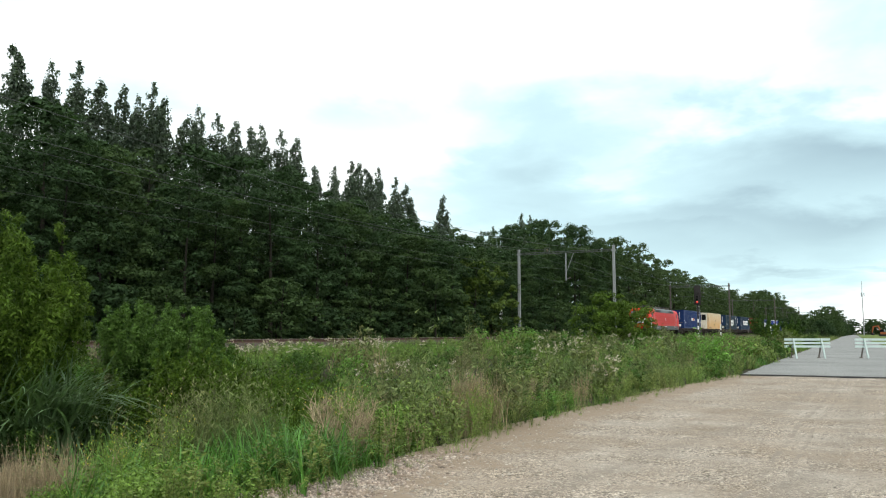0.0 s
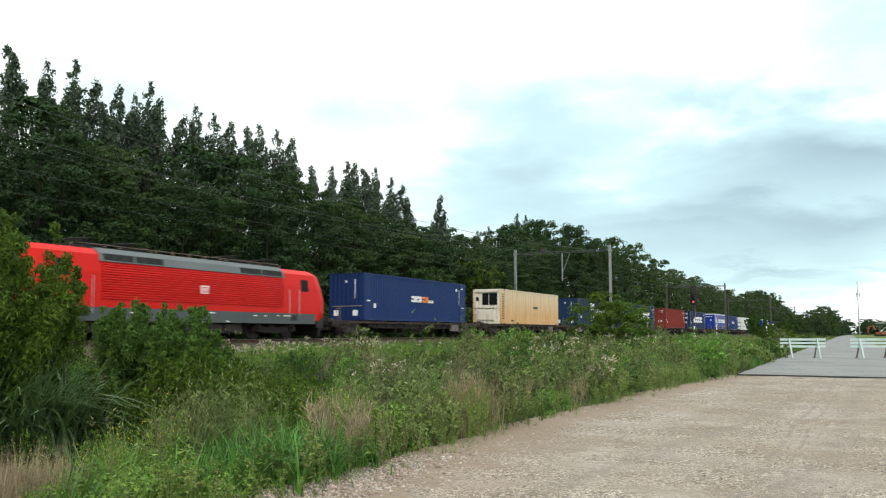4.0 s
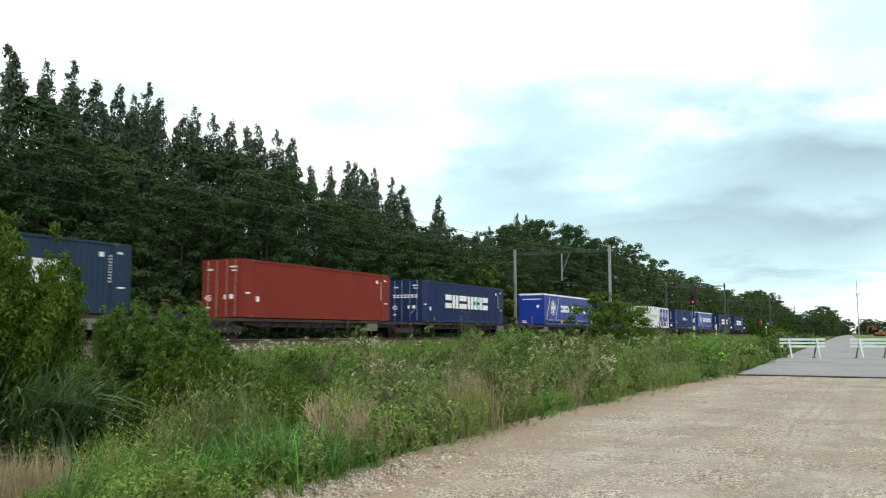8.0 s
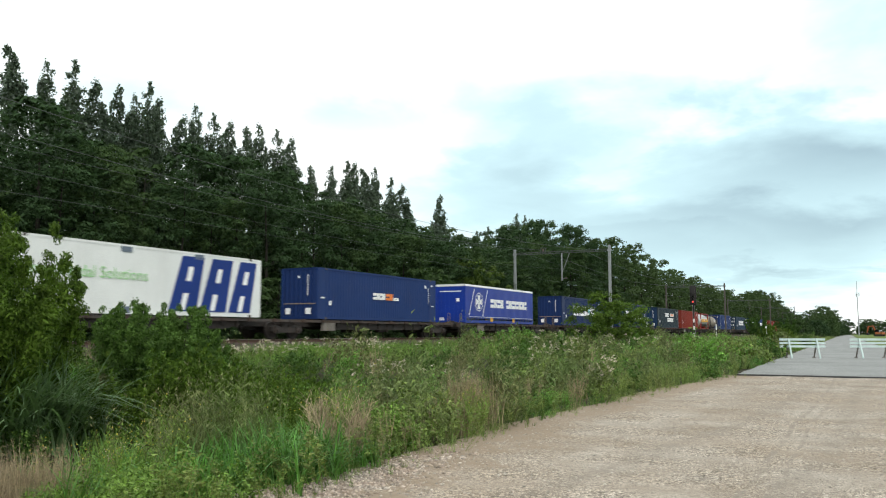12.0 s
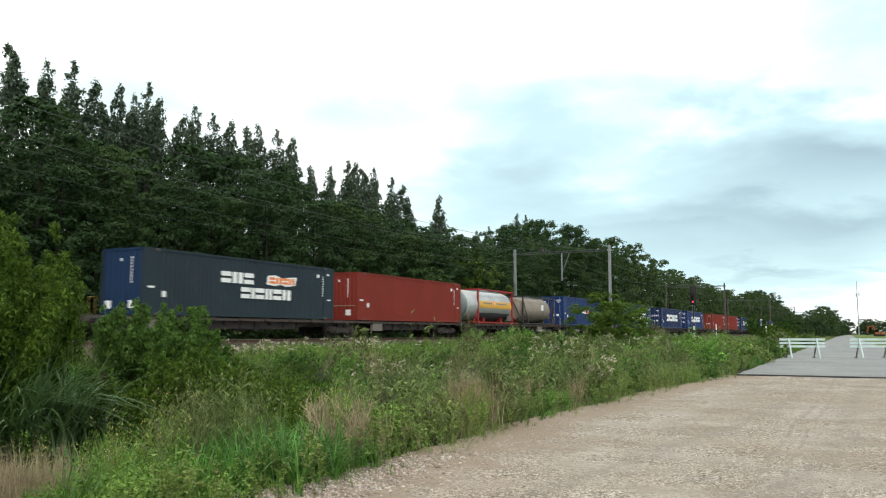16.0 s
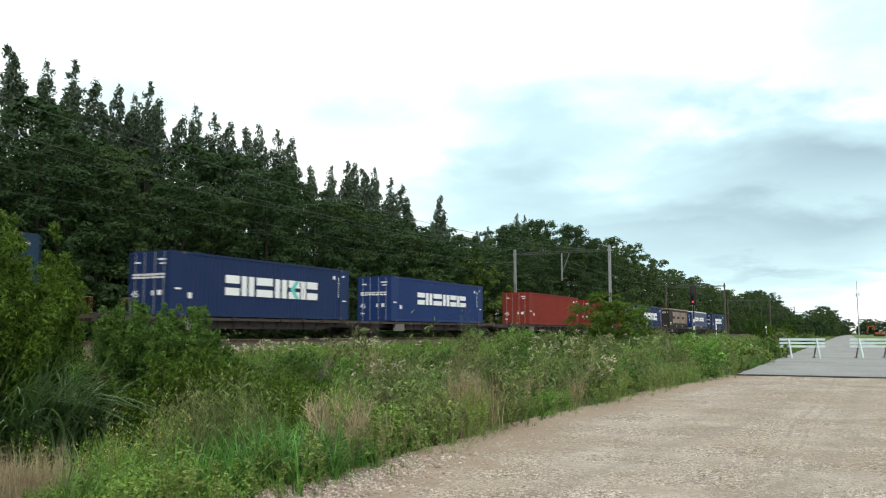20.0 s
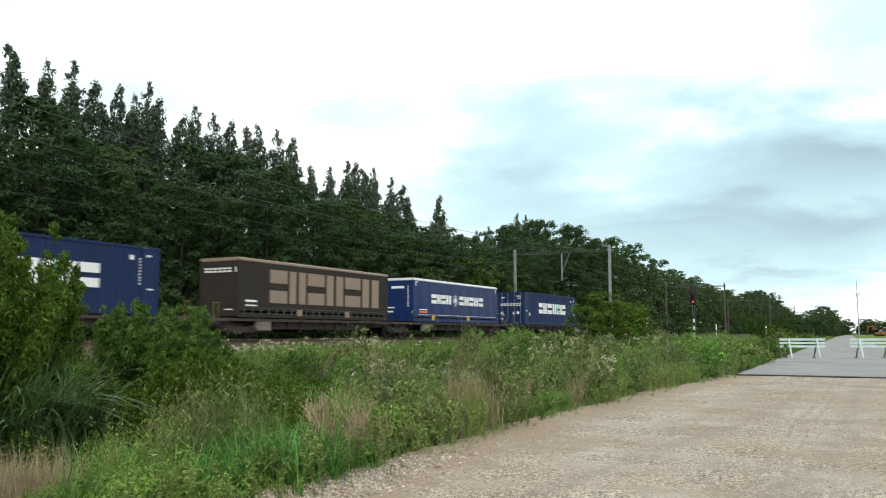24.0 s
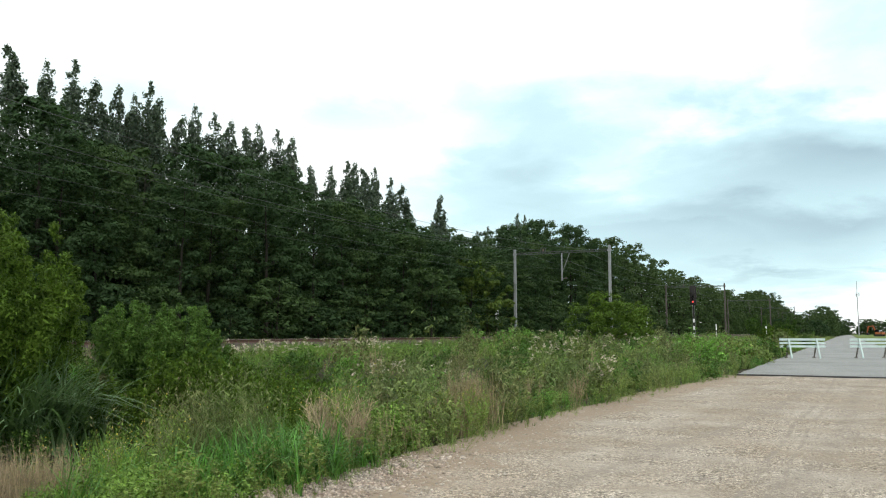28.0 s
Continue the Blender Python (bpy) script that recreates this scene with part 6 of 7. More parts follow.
# -- flat and pocket wagons --
def wagon(y0, y1, seats, joints, material, label, style=0):
    """A container wagon from y0 to y1 at 14 s. seats: leading ends of its loads with their lengths; joints: places of inner bogies."""
    th = rolling("container_wagon", label, "wagon", y0 + 0.55, "wagons of the train")
    L = y1 - y0 - 1.1
    o = y0 + 0.55
    ends = [0.0] + [j - o for j in joints] + [L]
    for a, b in zip(ends, ends[1:]):
        for sx in (-1, 1):
            bm = bme()
            x0, x1 = sorted((sx * 1.06, sx * 1.22))
            box(bm, x0, x1, a + 0.05, b - 0.05, 0.90, 1.035)
            sill = part("side_sill", bm, material, th)
            bm = bme()
            n = int((b - a - 2) / 1.6)
            for i in range(n):
                y = a + 1.2 + i * (b - a - 2.4) / max(1, n - 1)
                box(bm, *sorted((sx * 1.22, sx * 1.285)), y - 0.12, y + 0.12, 0.90, 1.06)
            pieces("sill_rib", bm, M_WAGON, sill, "rusty bracket")
            bm = bme()
            low = 0.52 if style else 0.62
            prism(bm, [(a + 2.9, 0.90), (b - 2.9, 0.90), (b - 3.6, 0.72), (b - 4.6, low), (a + 4.6, low), (a + 3.6, 0.72)], *sorted((sx * 0.98, sx * 1.04)), "x")
            web = part("sill_web", bm, M_BOGIE if style else M_BLACK, th, "dirty lower web of the frame")
            for i in range(int((b - a - 6) / 1.1)):
                y = a + 3.4 + i * 1.1
                bm = bme()
                box(bm, *sorted((sx * 1.04, sx * 1.12)), y, y + 0.05 + 0.3 * (i % 3 == 1), 0.40 + 0.16 * ((i * 5) % 3), 0.90)
                part("web_stiffener", bm, M_BOGIE, web)
            bm = bme()
            y = a + 3.0 if style else b - 4.6
            box(bm, *sorted((sx * 1.06, sx * 1.235)), y, y + 1.15, 0.45, 0.89, 0.01)
            part("sign_board", bm, M_PLATE, sill, "pale grey equipment box")
        bm = bme()
        box(bm, -0.45, 0.45, a + 0.1, b - 0.1, 0.66, 0.98)
        for i in range(7):
            y = a + 0.4 + i * (b - a - 0.8) / 6
            box(bm, -1.1, 1.1, y - 0.1, y + 0.1, 0.82, 1.02)
        part("centre_frame", bm, M_BOGIE, th)
        bm = bme()
        lathe(bm, [(0, 0.05), (0.03, 0.19), (0.75, 0.19), (0.78, 0.05)], (0.75, (a + b) / 2, 0.55), "y", 10)
        box(bm, -0.9, 0.9, (a + b) / 2 - 1.6, (a + b) / 2 - 1.45, 0.35, 0.66)
        for sx in (-1.15, 1.15):
            rod(bm, (sx, (a + b) / 2 + 1.4, 0.45), (sx, (a + b) / 2 + 1.6, 0.95), 0.03, n=5)
        part("brake_gear", bm, M_BOGIE, th, "dirty brake cylinder and levers")
    for y in ([2.05] + [j - o for j in joints] + [L - 2.05]):
        bogie(th, y)
    bm = bme()
    for y in (0.0, L):
        box(bm, -1.28, 1.28, y - 0.12, y + 0.12, 0.80, 1.10)
    pieces("headstock", bm, material, th)
    buffers(th, -0.6, L + 0.6)
    for y, s in ((0.10, 1), (L - 0.10, -1)):
        bm = bme()
        for p, q_ in (((1.15, y, 1.1), (1.15, y, 1.75)), ((1.15, y, 1.75), (1.15, y + s * 0.32, 1.75)), ((1.15, y + s * 0.32, 1.75), (1.15, y + s * 0.32, 1.04))):
            rod(bm, p, q_, 0.016, n=6)
        part("grab_hoop", bm, M_HOOP, th, "dirty yellow grab hoop")
    bm = bme()
    for q_, ln in seats:
        for y in (q_ - o + 0.77, q_ - o + ln - 0.77) if ln > 10 else (q_ - o + 0.1, q_ - o + ln - 0.1):
            for sx in (-1.13, 1.13):
                box(bm, sx - 0.1, sx + 0.1, y - 0.12, y + 0.12, 1.02, DECK_Z, 0.01)
    pieces("spigot", bm, M_BOGIE, th)
    return th


# -- loads --
CW, CH, CL = 1.275, 2.86, 13.72


def corrugated(bm, y0, y1, z0, z1, x, depth, pitch, sx):
    n = max(1, int(round((y1 - y0) / pitch)))
    p = (y1 - y0) / n
    pts = []
    for i in range(n):
        a = y0 + i * p
        pts += [(a, 0), (a + p * 0.28, 0), (a + p * 0.5, depth), (a + p * 0.78, depth)]
    pts.append((y1, 0))
    lo = [bm.verts.new((sx * (x - d), y, z0)) for y, d in pts]
    hi = [bm.verts.new((sx * (x - d), y, z1)) for y, d in pts]
    for i in range(len(pts) - 1):
        bm.faces.new((lo[i], lo[i + 1], hi[i + 1], hi[i]))
    return bm


def word_shapes(bm, y0, y1, z0, z1, weights, sx=1, x=CW + 0.012, gap=0.16, lean=0.0):
    """A brand's word as plain shapes: a pair of bars for each sign of it."""
    total = sum(weights)
    y = y0
    for i, w in enumerate(weights):
        wd = (y1 - y0) * w / total
        a, b = y + wd * gap * 0.5, y + wd * (1 - gap * 0.5)
        h = z1 - z0
        cells = [((a, a + (b - a) * 0.40), (z0, z1)), ((a + (b - a) * 0.58, b), (z0, z1))] if i % 2 else [((a, b), (z0, z0 + h * 0.38)), ((a, b), (z0 + h * 0.60, z1))]
        for (ya, yb), (za, zb) in cells:
            v = [bm.verts.new((sx * xx, yy + (zz - z0) * lean, zz)) for xx in (x - 0.03, x) for yy, zz in ((ya, za), (yb, za), (yb, zb), (ya, zb))]
            for f in ((4, 5, 6, 7), (0, 1, 5, 4), (1, 2, 6, 5), (2, 3, 7, 6), (3, 0, 4, 7)):
                bm.faces.new([v[k] for k in f])
        y += wd
    return bm


def plates(bm, items, x=CW + 0.012, sx=1):
    for y0, y1, z0, z1 in items:
        box(bm, *sorted((sx * (x - 0.03), sx * x)), y0, y1, z0, z1)
    return bm


def end_plates(bm, items, y=-0.012):
    for x0, x1, z0, z1 in items:
        box(bm, x0, x1, y, y + 0.03, z0, z1)
    return bm


def figures(text, size, at, turn, parent, material, label, name="figures"):
    """Readable words and figures, from the built-in font."""
    cu = bpy.data.curves.new("figures", "FONT")
    cu.body, cu.size, cu.extrude, cu.resolution_u = text, size, 0.004, 3
    tmp = bpy.data.objects.new("figures", cu)
    me = bpy.data.meshes.new_from_object(tmp)
    bpy.data.objects.remove(tmp)
    me.materials.clear()
    ob = part(name, me, material, parent, label)
    ob.matrix_basis = pose(*at, *turn)
    return ob


def box_container(q, label, colour, doors, ribs=0.28, depth=0.036, end_colour=None, rail_colour=None, height=CH, name="shipping_container"):
    th = rolling(name, label, "container", q, "containers on the train")
    th["base"] = 0
    z0, z1 = DECK_Z, DECK_Z + height
    rail_m = rail_colour or colour
    end_m = end_colour or colour
    for sx in (-1, 1):
        key = ("side_wall", ribs, depth, height, sx, colour.name)
        part("side_wall", shared(key, lambda bm: corrugated(bm, 0.86, CL - 0.86, z0 + 0.14, z1 - 0.09, CW - 0.012, depth, ribs, sx)), colour, th)
        for nm, zz in (("bottom_rail", (z0, z0 + 0.15)), ("top_rail", (z1 - 0.10, z1))):
            part(nm, shared((nm, height, sx, rail_m.name), lambda bm: box(bm, *sorted((sx * (CW - 0.07), sx * CW)), 0.12, CL - 0.12, *zz)), rail_m, th)
        for y0 in (0.12, CL - 0.87):
            part("end_panel", shared(("end_panel", height, sx, y0, colour.name), lambda bm: box(bm, *sorted((sx * (CW - 0.05), sx * (CW - 0.008))), y0, y0 + 0.75, z0 + 0.14, z1 - 0.09)), colour, th)
        for y0 in (0.0, 0.76, CL - 0.92, CL - 0.16):
            part("corner_post" if y0 in (0.0, CL - 0.16) else "lifting_post",
                 shared(("post", height, sx, y0, rail_m.name), lambda bm: box(bm, *sorted((sx * (CW - 0.12), sx * (CW + 0.004))), y0, y0 + 0.16, z0 + 0.02, z1 - 0.02)), rail_m, th)
        for y0 in (0.68, CL - 0.86):
            for zz in (z0 - 0.003, z1 - 0.115):
                part("corner_casting", shared(("casting", height, sx, y0, zz), lambda bm: box(bm, *sorted((sx * (CW - 0.15), sx * (CW + 0.008))), y0, y0 + 0.18, zz, zz + 0.118)), M_BROWNPOLE, th)
    part("roof", shared(("roof", height, colour.name), lambda bm: box(bm, -CW + 0.07, CW - 0.07, 0.05, CL - 0.05, z1 - 0.06, z1 - 0.015)), colour, th)
    part("floor", shared(("floor",), lambda bm: box(bm, -CW + 0.07, CW - 0.07, 0.1, CL - 0.1, z0 + 0.02, z0 + 0.12)), M_BOGIE, th)
    part("rear_wall", shared(("rear_wall", height, end_m.name), lambda bm: box(bm, -CW + 0.12, CW - 0.12, CL - 0.06, CL - 0.015, z0 + 0.05, z1 - 0.05)), end_m, th)
    if doors:
        for s in (-1, 1):
            dr = part("door", shared(("door", height, s, end_m.name), lambda bm: box(bm, *sorted((s * 0.012, s * (CW - 0.13))), 0.02, 0.07, z0 + 0.12, z1 - 0.12)), end_m, th)
            for bx in (0.32, 0.88):
                bar = part("locking_bar", shared(("locking_bar", height, s, bx), lambda bm: rod(bm, (s * bx, -0.012, z0 + 0.05), (s * bx, -0.012, z1 - 0.05), 0.018, n=6)), M_GALV, dr, "galvanised locking bar")
            part("door_panel", shared(("door_panel", height, s, end_m.name), lambda bm: [box(bm, *sorted((s * 0.12, s * 1.05)), 0.004, 0.03, z0 + 0.25 + i * 0.52, z0 + 0.65 + i * 0.52, 0.02) for i in range(5)] and bm), end_m, dr)
        for zz in ((z0, z0 + 0.12), (z1 - 0.12, z1)):
            part("door_sill", shared(("door_sill", zz[0], rail_m.name), lambda bm: box(bm, -CW + 0.12, CW - 0.12, 0.0, 0.12, *zz)), rail_m, th)
    else:
        fw = part("front_wall", shared(("front_wall", height, end_m.name), lambda bm: box(bm, -CW + 0.12, CW - 0.12, 0.045, 0.09, z0 + 0.1, z1 - 0.1)), end_m, th)
        for i in range(7):
            rb = part("wall_rib", shared(("wall_rib", height, end_m.name), lambda bm: wall_rib(bm, z0, z1)), end_m, fw)
            rb.location = (-0.95 + i * 0.317, 0, 0)
        for zz in ((z0, z0 + 0.14), (z1 - 0.1, z1)):
            part("end_rail", shared(("end_rail", zz[0], end_m.name), lambda bm: box(bm, -CW + 0.12, CW - 0.12, 0.0, 0.11, *zz)), end_m, th)
    return th


def wall_rib(bm, z0, z1):
    lo, hi = ([bm.verts.new((x, y, z)) for x, y in ((-0.10, 0.046), (-0.06, 0.012), (0.06, 0.012), (0.10, 0.046))] for z in (z0 + 0.14, z1 - 0.1))
    for i in range(3):
        bm.faces.new((lo[i], lo[i + 1], hi[i + 1], hi[i]))
    bm.faces.new(lo)
    bm.faces.new(hi)
    return bm


def small_marks(th, doors, orange=False):
    """Code lines and stickers that the boxes carry; what cannot be read is a plain bar."""
    D = DECK_Z
    bm = bme()
    plates(bm, [(1.08, 1.28, D + 0.78, D + 1.04), (CL - 0.68, CL - 0.46, D + 2.42, D + 2.51), (CL - 1.56, CL - 1.38, D + 2.26, D + 2.45), (CL - 0.62, CL - 0.30, D + 1.03, D + 1.09)], CW + 0.010)
    plates(bm, [(0.28, 0.62, D + 1.15, D + 1.23)], CW + 0.006)
    for i in range(9):
        plates(bm, [(CL - 1.05, CL - 1.00, D + 1.25 + i * 0.13, D + 1.32 + i * 0.13)], CW + 0.010)
    pieces("sticker", bm, M_MARK, th, "white stickers and code lines")
    bm = bme()
    if doors:
        end_plates(bm, [(-0.95, -0.62, D + 2.32, D + 2.40), (0.50, 0.95, D + 2.44, D + 2.51), (0.60, 0.92, D + 2.26, D + 2.32), (-1.0, -0.78, D + 0.44, D + 0.53), (0.16, 0.26, D + 0.88, D + 1.10), (0.52, 0.74, D + 0.90, D + 1.12)], -0.006)
        pieces("door_sticker", bm, M_MARK, th, "white door stickers")
        figures("45", 0.42, (-1.08, -0.008, D + 0.82), (90, 0, 0), th, M_MARK, "white figures 45")
    else:
        end_plates(bm, [(-0.95, -0.62, D + 0.28, D + 0.62), (0.45, 0.78, D + 0.28, D + 0.62), (-0.12, 0.0, D + 2.3, D + 2.42)], 0.002)
        for i in range(9):
            end_plates(bm, [(0.55, 0.62, D + 1.35 + i * 0.13, D + 1.44 + i * 0.13)], 0.004)
        pieces("front_sticker", bm, M_MARK, th, "white front stickers")
        if orange:
            bm = bme()
            end_plates(bm, [(-1.1, 1.1, D + 0.84, D + 0.885)], 0.0)
            part("warning_strip", bm, M_TAN, th, "faded orange warning strip")


P_NAVY = paint("navy_paint", (0.013, 0.028, 0.085), 0.5, 0.3)
P_NAVYOLD = paint("faded_navy_paint", (0.019, 0.041, 0.072), 0.6, 0.4, 0.3)
P_BLUE = paint("blue_paint", (0.014, 0.036, 0.125), 0.5, 0.25)
P_SLATE = paint("slate_blue_paint", (0.021, 0.041, 0.062), 0.55, 0.4)
P_DUSK = paint("slate_paint", (0.024, 0.038, 0.048), 0.6, 0.45, 0.3)
P_FRONT2 = paint("faded_front_blue", (0.014, 0.034, 0.080), 0.55, 0.3)
P_FRONT = paint("front_blue", (0.010, 0.026, 0.095), 0.5, 0.2)
P_OXIDE = paint("oxide_red_paint", (0.19, 0.030, 0.020), 0.65, 0.3, 0.25)
P_REEFER = mat("stained_cream_paint", (0.66, 0.58, 0.42), 0.6, 0, 0.25, 0.45, 20, 0.03, (0.62, 0.50, 0.32), 0, 0, 0.7, (0.50, 0.25, 0.075), spec=0.2, stain=(4.15, 1.9, (0.58, 0.315, 0.10)))
P_CREAM = paint("cream_paint", (0.66, 0.62, 0.52), 0.5, 0.5)
P_CURTAIN = mat("royal_blue_tarpaulin", (0.010, 0.038, 0.27), 0.45, 0, 0.25, 0.7, 12, 0.06, None, 0, 0, 0.15, spec=0.2)
P_CURTAIN2 = mat("navy_tarpaulin", (0.010, 0.028, 0.11), 0.45, 0, 0.25, 0.7, 12, 0.06, None, 0, 0, 0.2, spec=0.2)
P_CURTAIN3 = mat("brown_tarpaulin", (0.036, 0.031, 0.027), 0.7, 0, 0.35, 0.7, 12, 0.06, (0.026, 0.022, 0.019), 0, 0, 0.4, (0.065, 0.055, 0.047), spec=0.1)
S7 = (1.1, 1.0, 1.4, 1.05, 1.05, 0.45, 1.05)


def shipping(q, kind):
    D = DECK_Z
    if kind.startswith("wave"):
        doors, old, caps = "d" in kind[4:], "o" in kind[4:], "c" in kind[4:]
        th = box_container(q, ("faded " if old and not caps else "bright " if caps else "") + "navy blue forty-five-foot container with a large white word mark", P_BLUE if caps else P_NAVYOLD if old else P_NAVY, doors, end_colour=None if doors else P_FRONT2 if old else P_FRONT)
        z0, z1, y0, y1 = (D + 1.02, D + 1.98, 3.35, 10.75) if not caps else (D + 1.15, D + 1.95, 3.3, 10.8)
        bm = bme()
        word_shapes(bm, y0, y1, z0, z1, S7)
        pieces("word_mark", bm, M_MARK, th, "large white brand shapes")
        if not caps and not old:
            bm = bme()
            a = y0 + (y1 - y0) * 4.75 / sum(S7)
            v = CW + 0.018
            for s in (1, -1):
                zc = (z0 + z1) / 2
                pts = [(a + 0.0, zc), (a + 0.42, zc + s * (z1 - z0) / 2), (a + 0.75, zc + s * (z1 - z0) / 2), (a + 0.33, zc)]
                prism(bm, pts, v - 0.02, v, "x")
            pieces("teal_chevron", bm, M_TEAL, th, "teal chevron")
        if doors:
            bm = bme()
            for i in range(7):
                x = -1.0 + i * 0.285
                box(bm, x, x + 0.2, -0.03, -0.012, D + 1.64, D + 1.72)
                box(bm, x, x + 0.08, -0.03, -0.012, D + 1.76, D + 1.86)
                box(bm, x + 0.12, x + 0.2, -0.03, -0.012, D + 1.76, D + 1.86)
            pieces("door_word_mark", bm, M_MARK, th, "white brand shapes across the doors")
        small_marks(th, doors, "r" in kind[4:])
    elif kind.startswith("unit"):
        doors = "d" in kind[4:]
        th = box_container(q, "bright blue forty-five-foot container with a small white and orange mark", P_BLUE, doors, end_colour=P_FRONT if not doors else None)
        bm = bme()
        word_shapes(bm, 5.6, 7.05, D + 1.28, D + 1.68, (1, 1, 0.5, 1), lean=0.1)
        word_shapes(bm, 8.0, 8.7, D + 1.28, D + 1.46, (0.4, 1, 1, 1.4))
        pieces("word_mark", bm, M_MARK, th, "white brand shapes")
        bm = bme()
        word_shapes(bm, 7.1, 7.95, D + 1.28, D + 1.68, (1, 1), lean=0.1)
        pieces("word_mark", bm, M_ORANGE, th, "orange brand shapes")
        small_marks(th, doors, True)
    elif kind == "oxide" or kind == "oxided":
        doors = kind == "oxided"
        th = box_container(q, "oxide red forty-five-foot container with weathered paint", P_OXIDE, doors, 0.2 if doors else 0.28, 0.03)
        small_marks(th, doors, True)
    elif kind == "slateblue":
        th = box_container(q, "slate blue ribbed container with a huge white word mark", P_SLATE, False, end_colour=P_FRONT2)
        bm = bme()
        word_shapes(bm, 4.3, 5.7, D + 0.55, D + 2.45, (1,), gap=0.05)
        word_shapes(bm, 5.8, 9.0, D + 0.75, D + 1.85, (1, 1, 0.95), gap=0.18)
        plates(bm, [(9.15, 9.5, D + 0.75, D + 2.15), (9.0, 9.75, D + 1.65, D + 1.8)])
        pieces("word_mark", bm, M_MARK, th, "huge white brand shapes")
        small_marks(th, False)
    elif kind == "tworow":
        th = box_container(q, "slate grey ribbed container with white and orange marks", P_DUSK, False, end_colour=P_FRONT2)
        bm = bme()
        word_shapes(bm, 4.6, 7.0, D + 1.62, D + 2.15, (1, 1, 1))
        word_shapes(bm, 6.0, 9.9, D + 0.92, D + 1.45, (1, 0.4, 1, 0.8, 1, 1))
        pieces("word_mark", bm, M_MARK, th, "white brand shapes in two rows")
        bm = bme()
        x = CW + 0.012
        prism(bm, [(7.9, D + 1.68), (8.6, D + 1.62), (9.0, D + 1.72), (9.5, D + 1.62), (10.2, D + 1.72), (10.35, D + 2.16), (9.7, D + 2.12), (9.2, D + 2.02), (8.6, D + 2.18), (8.0, D + 2.12)], x - 0.02, x, "x")
        em = part("ribbon_emblem", bm, M_MARK, th, "white ribbon-shaped emblem")
        bm = bme()
        word_shapes(bm, 8.08, 10.15, D + 1.74, D + 2.06, (1, 1, 1, 1), x=x + 0.006, gap=0.1)
        pieces("ribbon_field", bm, M_ORANGE, em, "orange field")
        small_marks(th, False)
    elif kind == "reefer":
        th = box_container(q, "cream refrigerated container stained with rust, dark vents in front", P_REEFER, False, 0.42, 0.03, P_CREAM, P_REEFER)
        bm = bme()
        for x0, x1 in ((-0.98, -0.78), (-0.42, 0.12), (0.22, 0.92)):
            box(bm, x0, x1, -0.02, 0.04, D + (1.55 if x0 > -0.9 else 1.9), D + (2.52 if x0 > -0.9 else 2.2))
        pieces("cooling_unit_opening", bm, M_GLASS, th, "dark cooling unit opening")
        for bx in ((-1.1, 1.1, -0.06, 0.04, D + 1.30, D + 1.42), (-1.1, 1.1, -0.07, 0.04, D + 2.62, D + 2.76), (-0.9, 0.6, -0.05, 0.04, D + 0.3, D + 1.1)):
            bm = bme()
            box(bm, *bx)
            part("cooling_unit_cover", bm, P_CREAM, th)
        bm = bme()
        for zz in np.arange(D + 0.4, D + 2.6, 0.2):
            plates(bm, [(0.2, 0.62, zz, zz + 0.07)], CW + 0.016)
        pieces("vent_slot", bm, M_BROWNPOLE, th, "row of vent slots")
        bm = bme()
        plates(bm, [(7.2, 8.2, D + 1.42, D + 1.56), (2.1, 2.6, D + 0.2, D + 0.34)], CW + 0.012)
        pieces("small_mark", bm, M_BROWNPOLE, th)
    elif kind == "whitebox":
        th = box_container(q, "clean white box container with big navy shapes at its end", M_WHITE, False, 2.0, 0.004)
        x = CW + 0.012
        bm = bme()
        for a, b in ((7.85, 9.72), (9.72, 11.6), (11.6, 13.3)):
            prism(bm, [(a - 0.15, D + 0.2), (b - 0.35, D + 0.2), (b + 0.08, D + 2.66), (a + 0.62, D + 2.66)], x - 0.025, x, "x")
        nv = pieces("navy_field", bm, paint("navy_mark", (0.015, 0.04, 0.19), 0.5, 0.1), th, "navy brand field")
        bm = bme()
        for a, b in ((8.55, 8.85), (10.4, 10.7), (12.25, 12.55)):
            for z0, z1 in ((0.25, 1.0), (1.55, 2.2)):
                prism(bm, [(a - 0.25 + z0 * 0.25, D + z0), (b - 0.25 + z0 * 0.25, D + z0), (b - 0.25 + z1 * 0.25, D + z1), (a - 0.25 + z1 * 0.25, D + z1)], x - 0.02, x + 0.006, "x")
        pieces("white_slash", bm, M_MARK, nv)
        figures("Smart Modal Solutions", 0.66, (x, 0.5, D + 1.42), (90, 0, 90), th, M_GREENMARK, "green slogan in thin letters", "slogan")
        bm = bme()
        for i in range(4):
            c = 0.55 + i * 0.44
            prism(bm, [(c - 0.2, D + 0.75), (c, D + 0.55), (c + 0.2, D + 0.75), (c, D + 0.95)], x - 0.02, x, "x")
        for y in (5.1, 9.2):
            plates(bm, [(y, y + 0.55, D + 2.55, D + 2.78), (y, y + 0.55, D + 0.05, D + 0.32)], x)
        pieces("grey_mark", bm, M_GREYMARK, th, "dark diamonds and grey plates")
        bm = bme()
        for i in range(6):
            a = -0.95 + i * 0.33
            end_plates(bm, [(a, a + 0.09, D + 1.5, D + 1.95 - 0.1 * (i % 2)), (a + 0.14, a + 0.23, D + 1.5, D + 1.85)], -0.006)
        for c in (-0.86, -0.44, 0.30, 0.72):
            prism(bm, [(c - 0.19, D + 0.78), (c, D + 0.57), (c + 0.19, D + 0.78), (c, D + 0.99)], -0.006, 0.02)
        pieces("front_word", bm, M_GREYMARK, th, "dark brand shapes on the front")
    return th


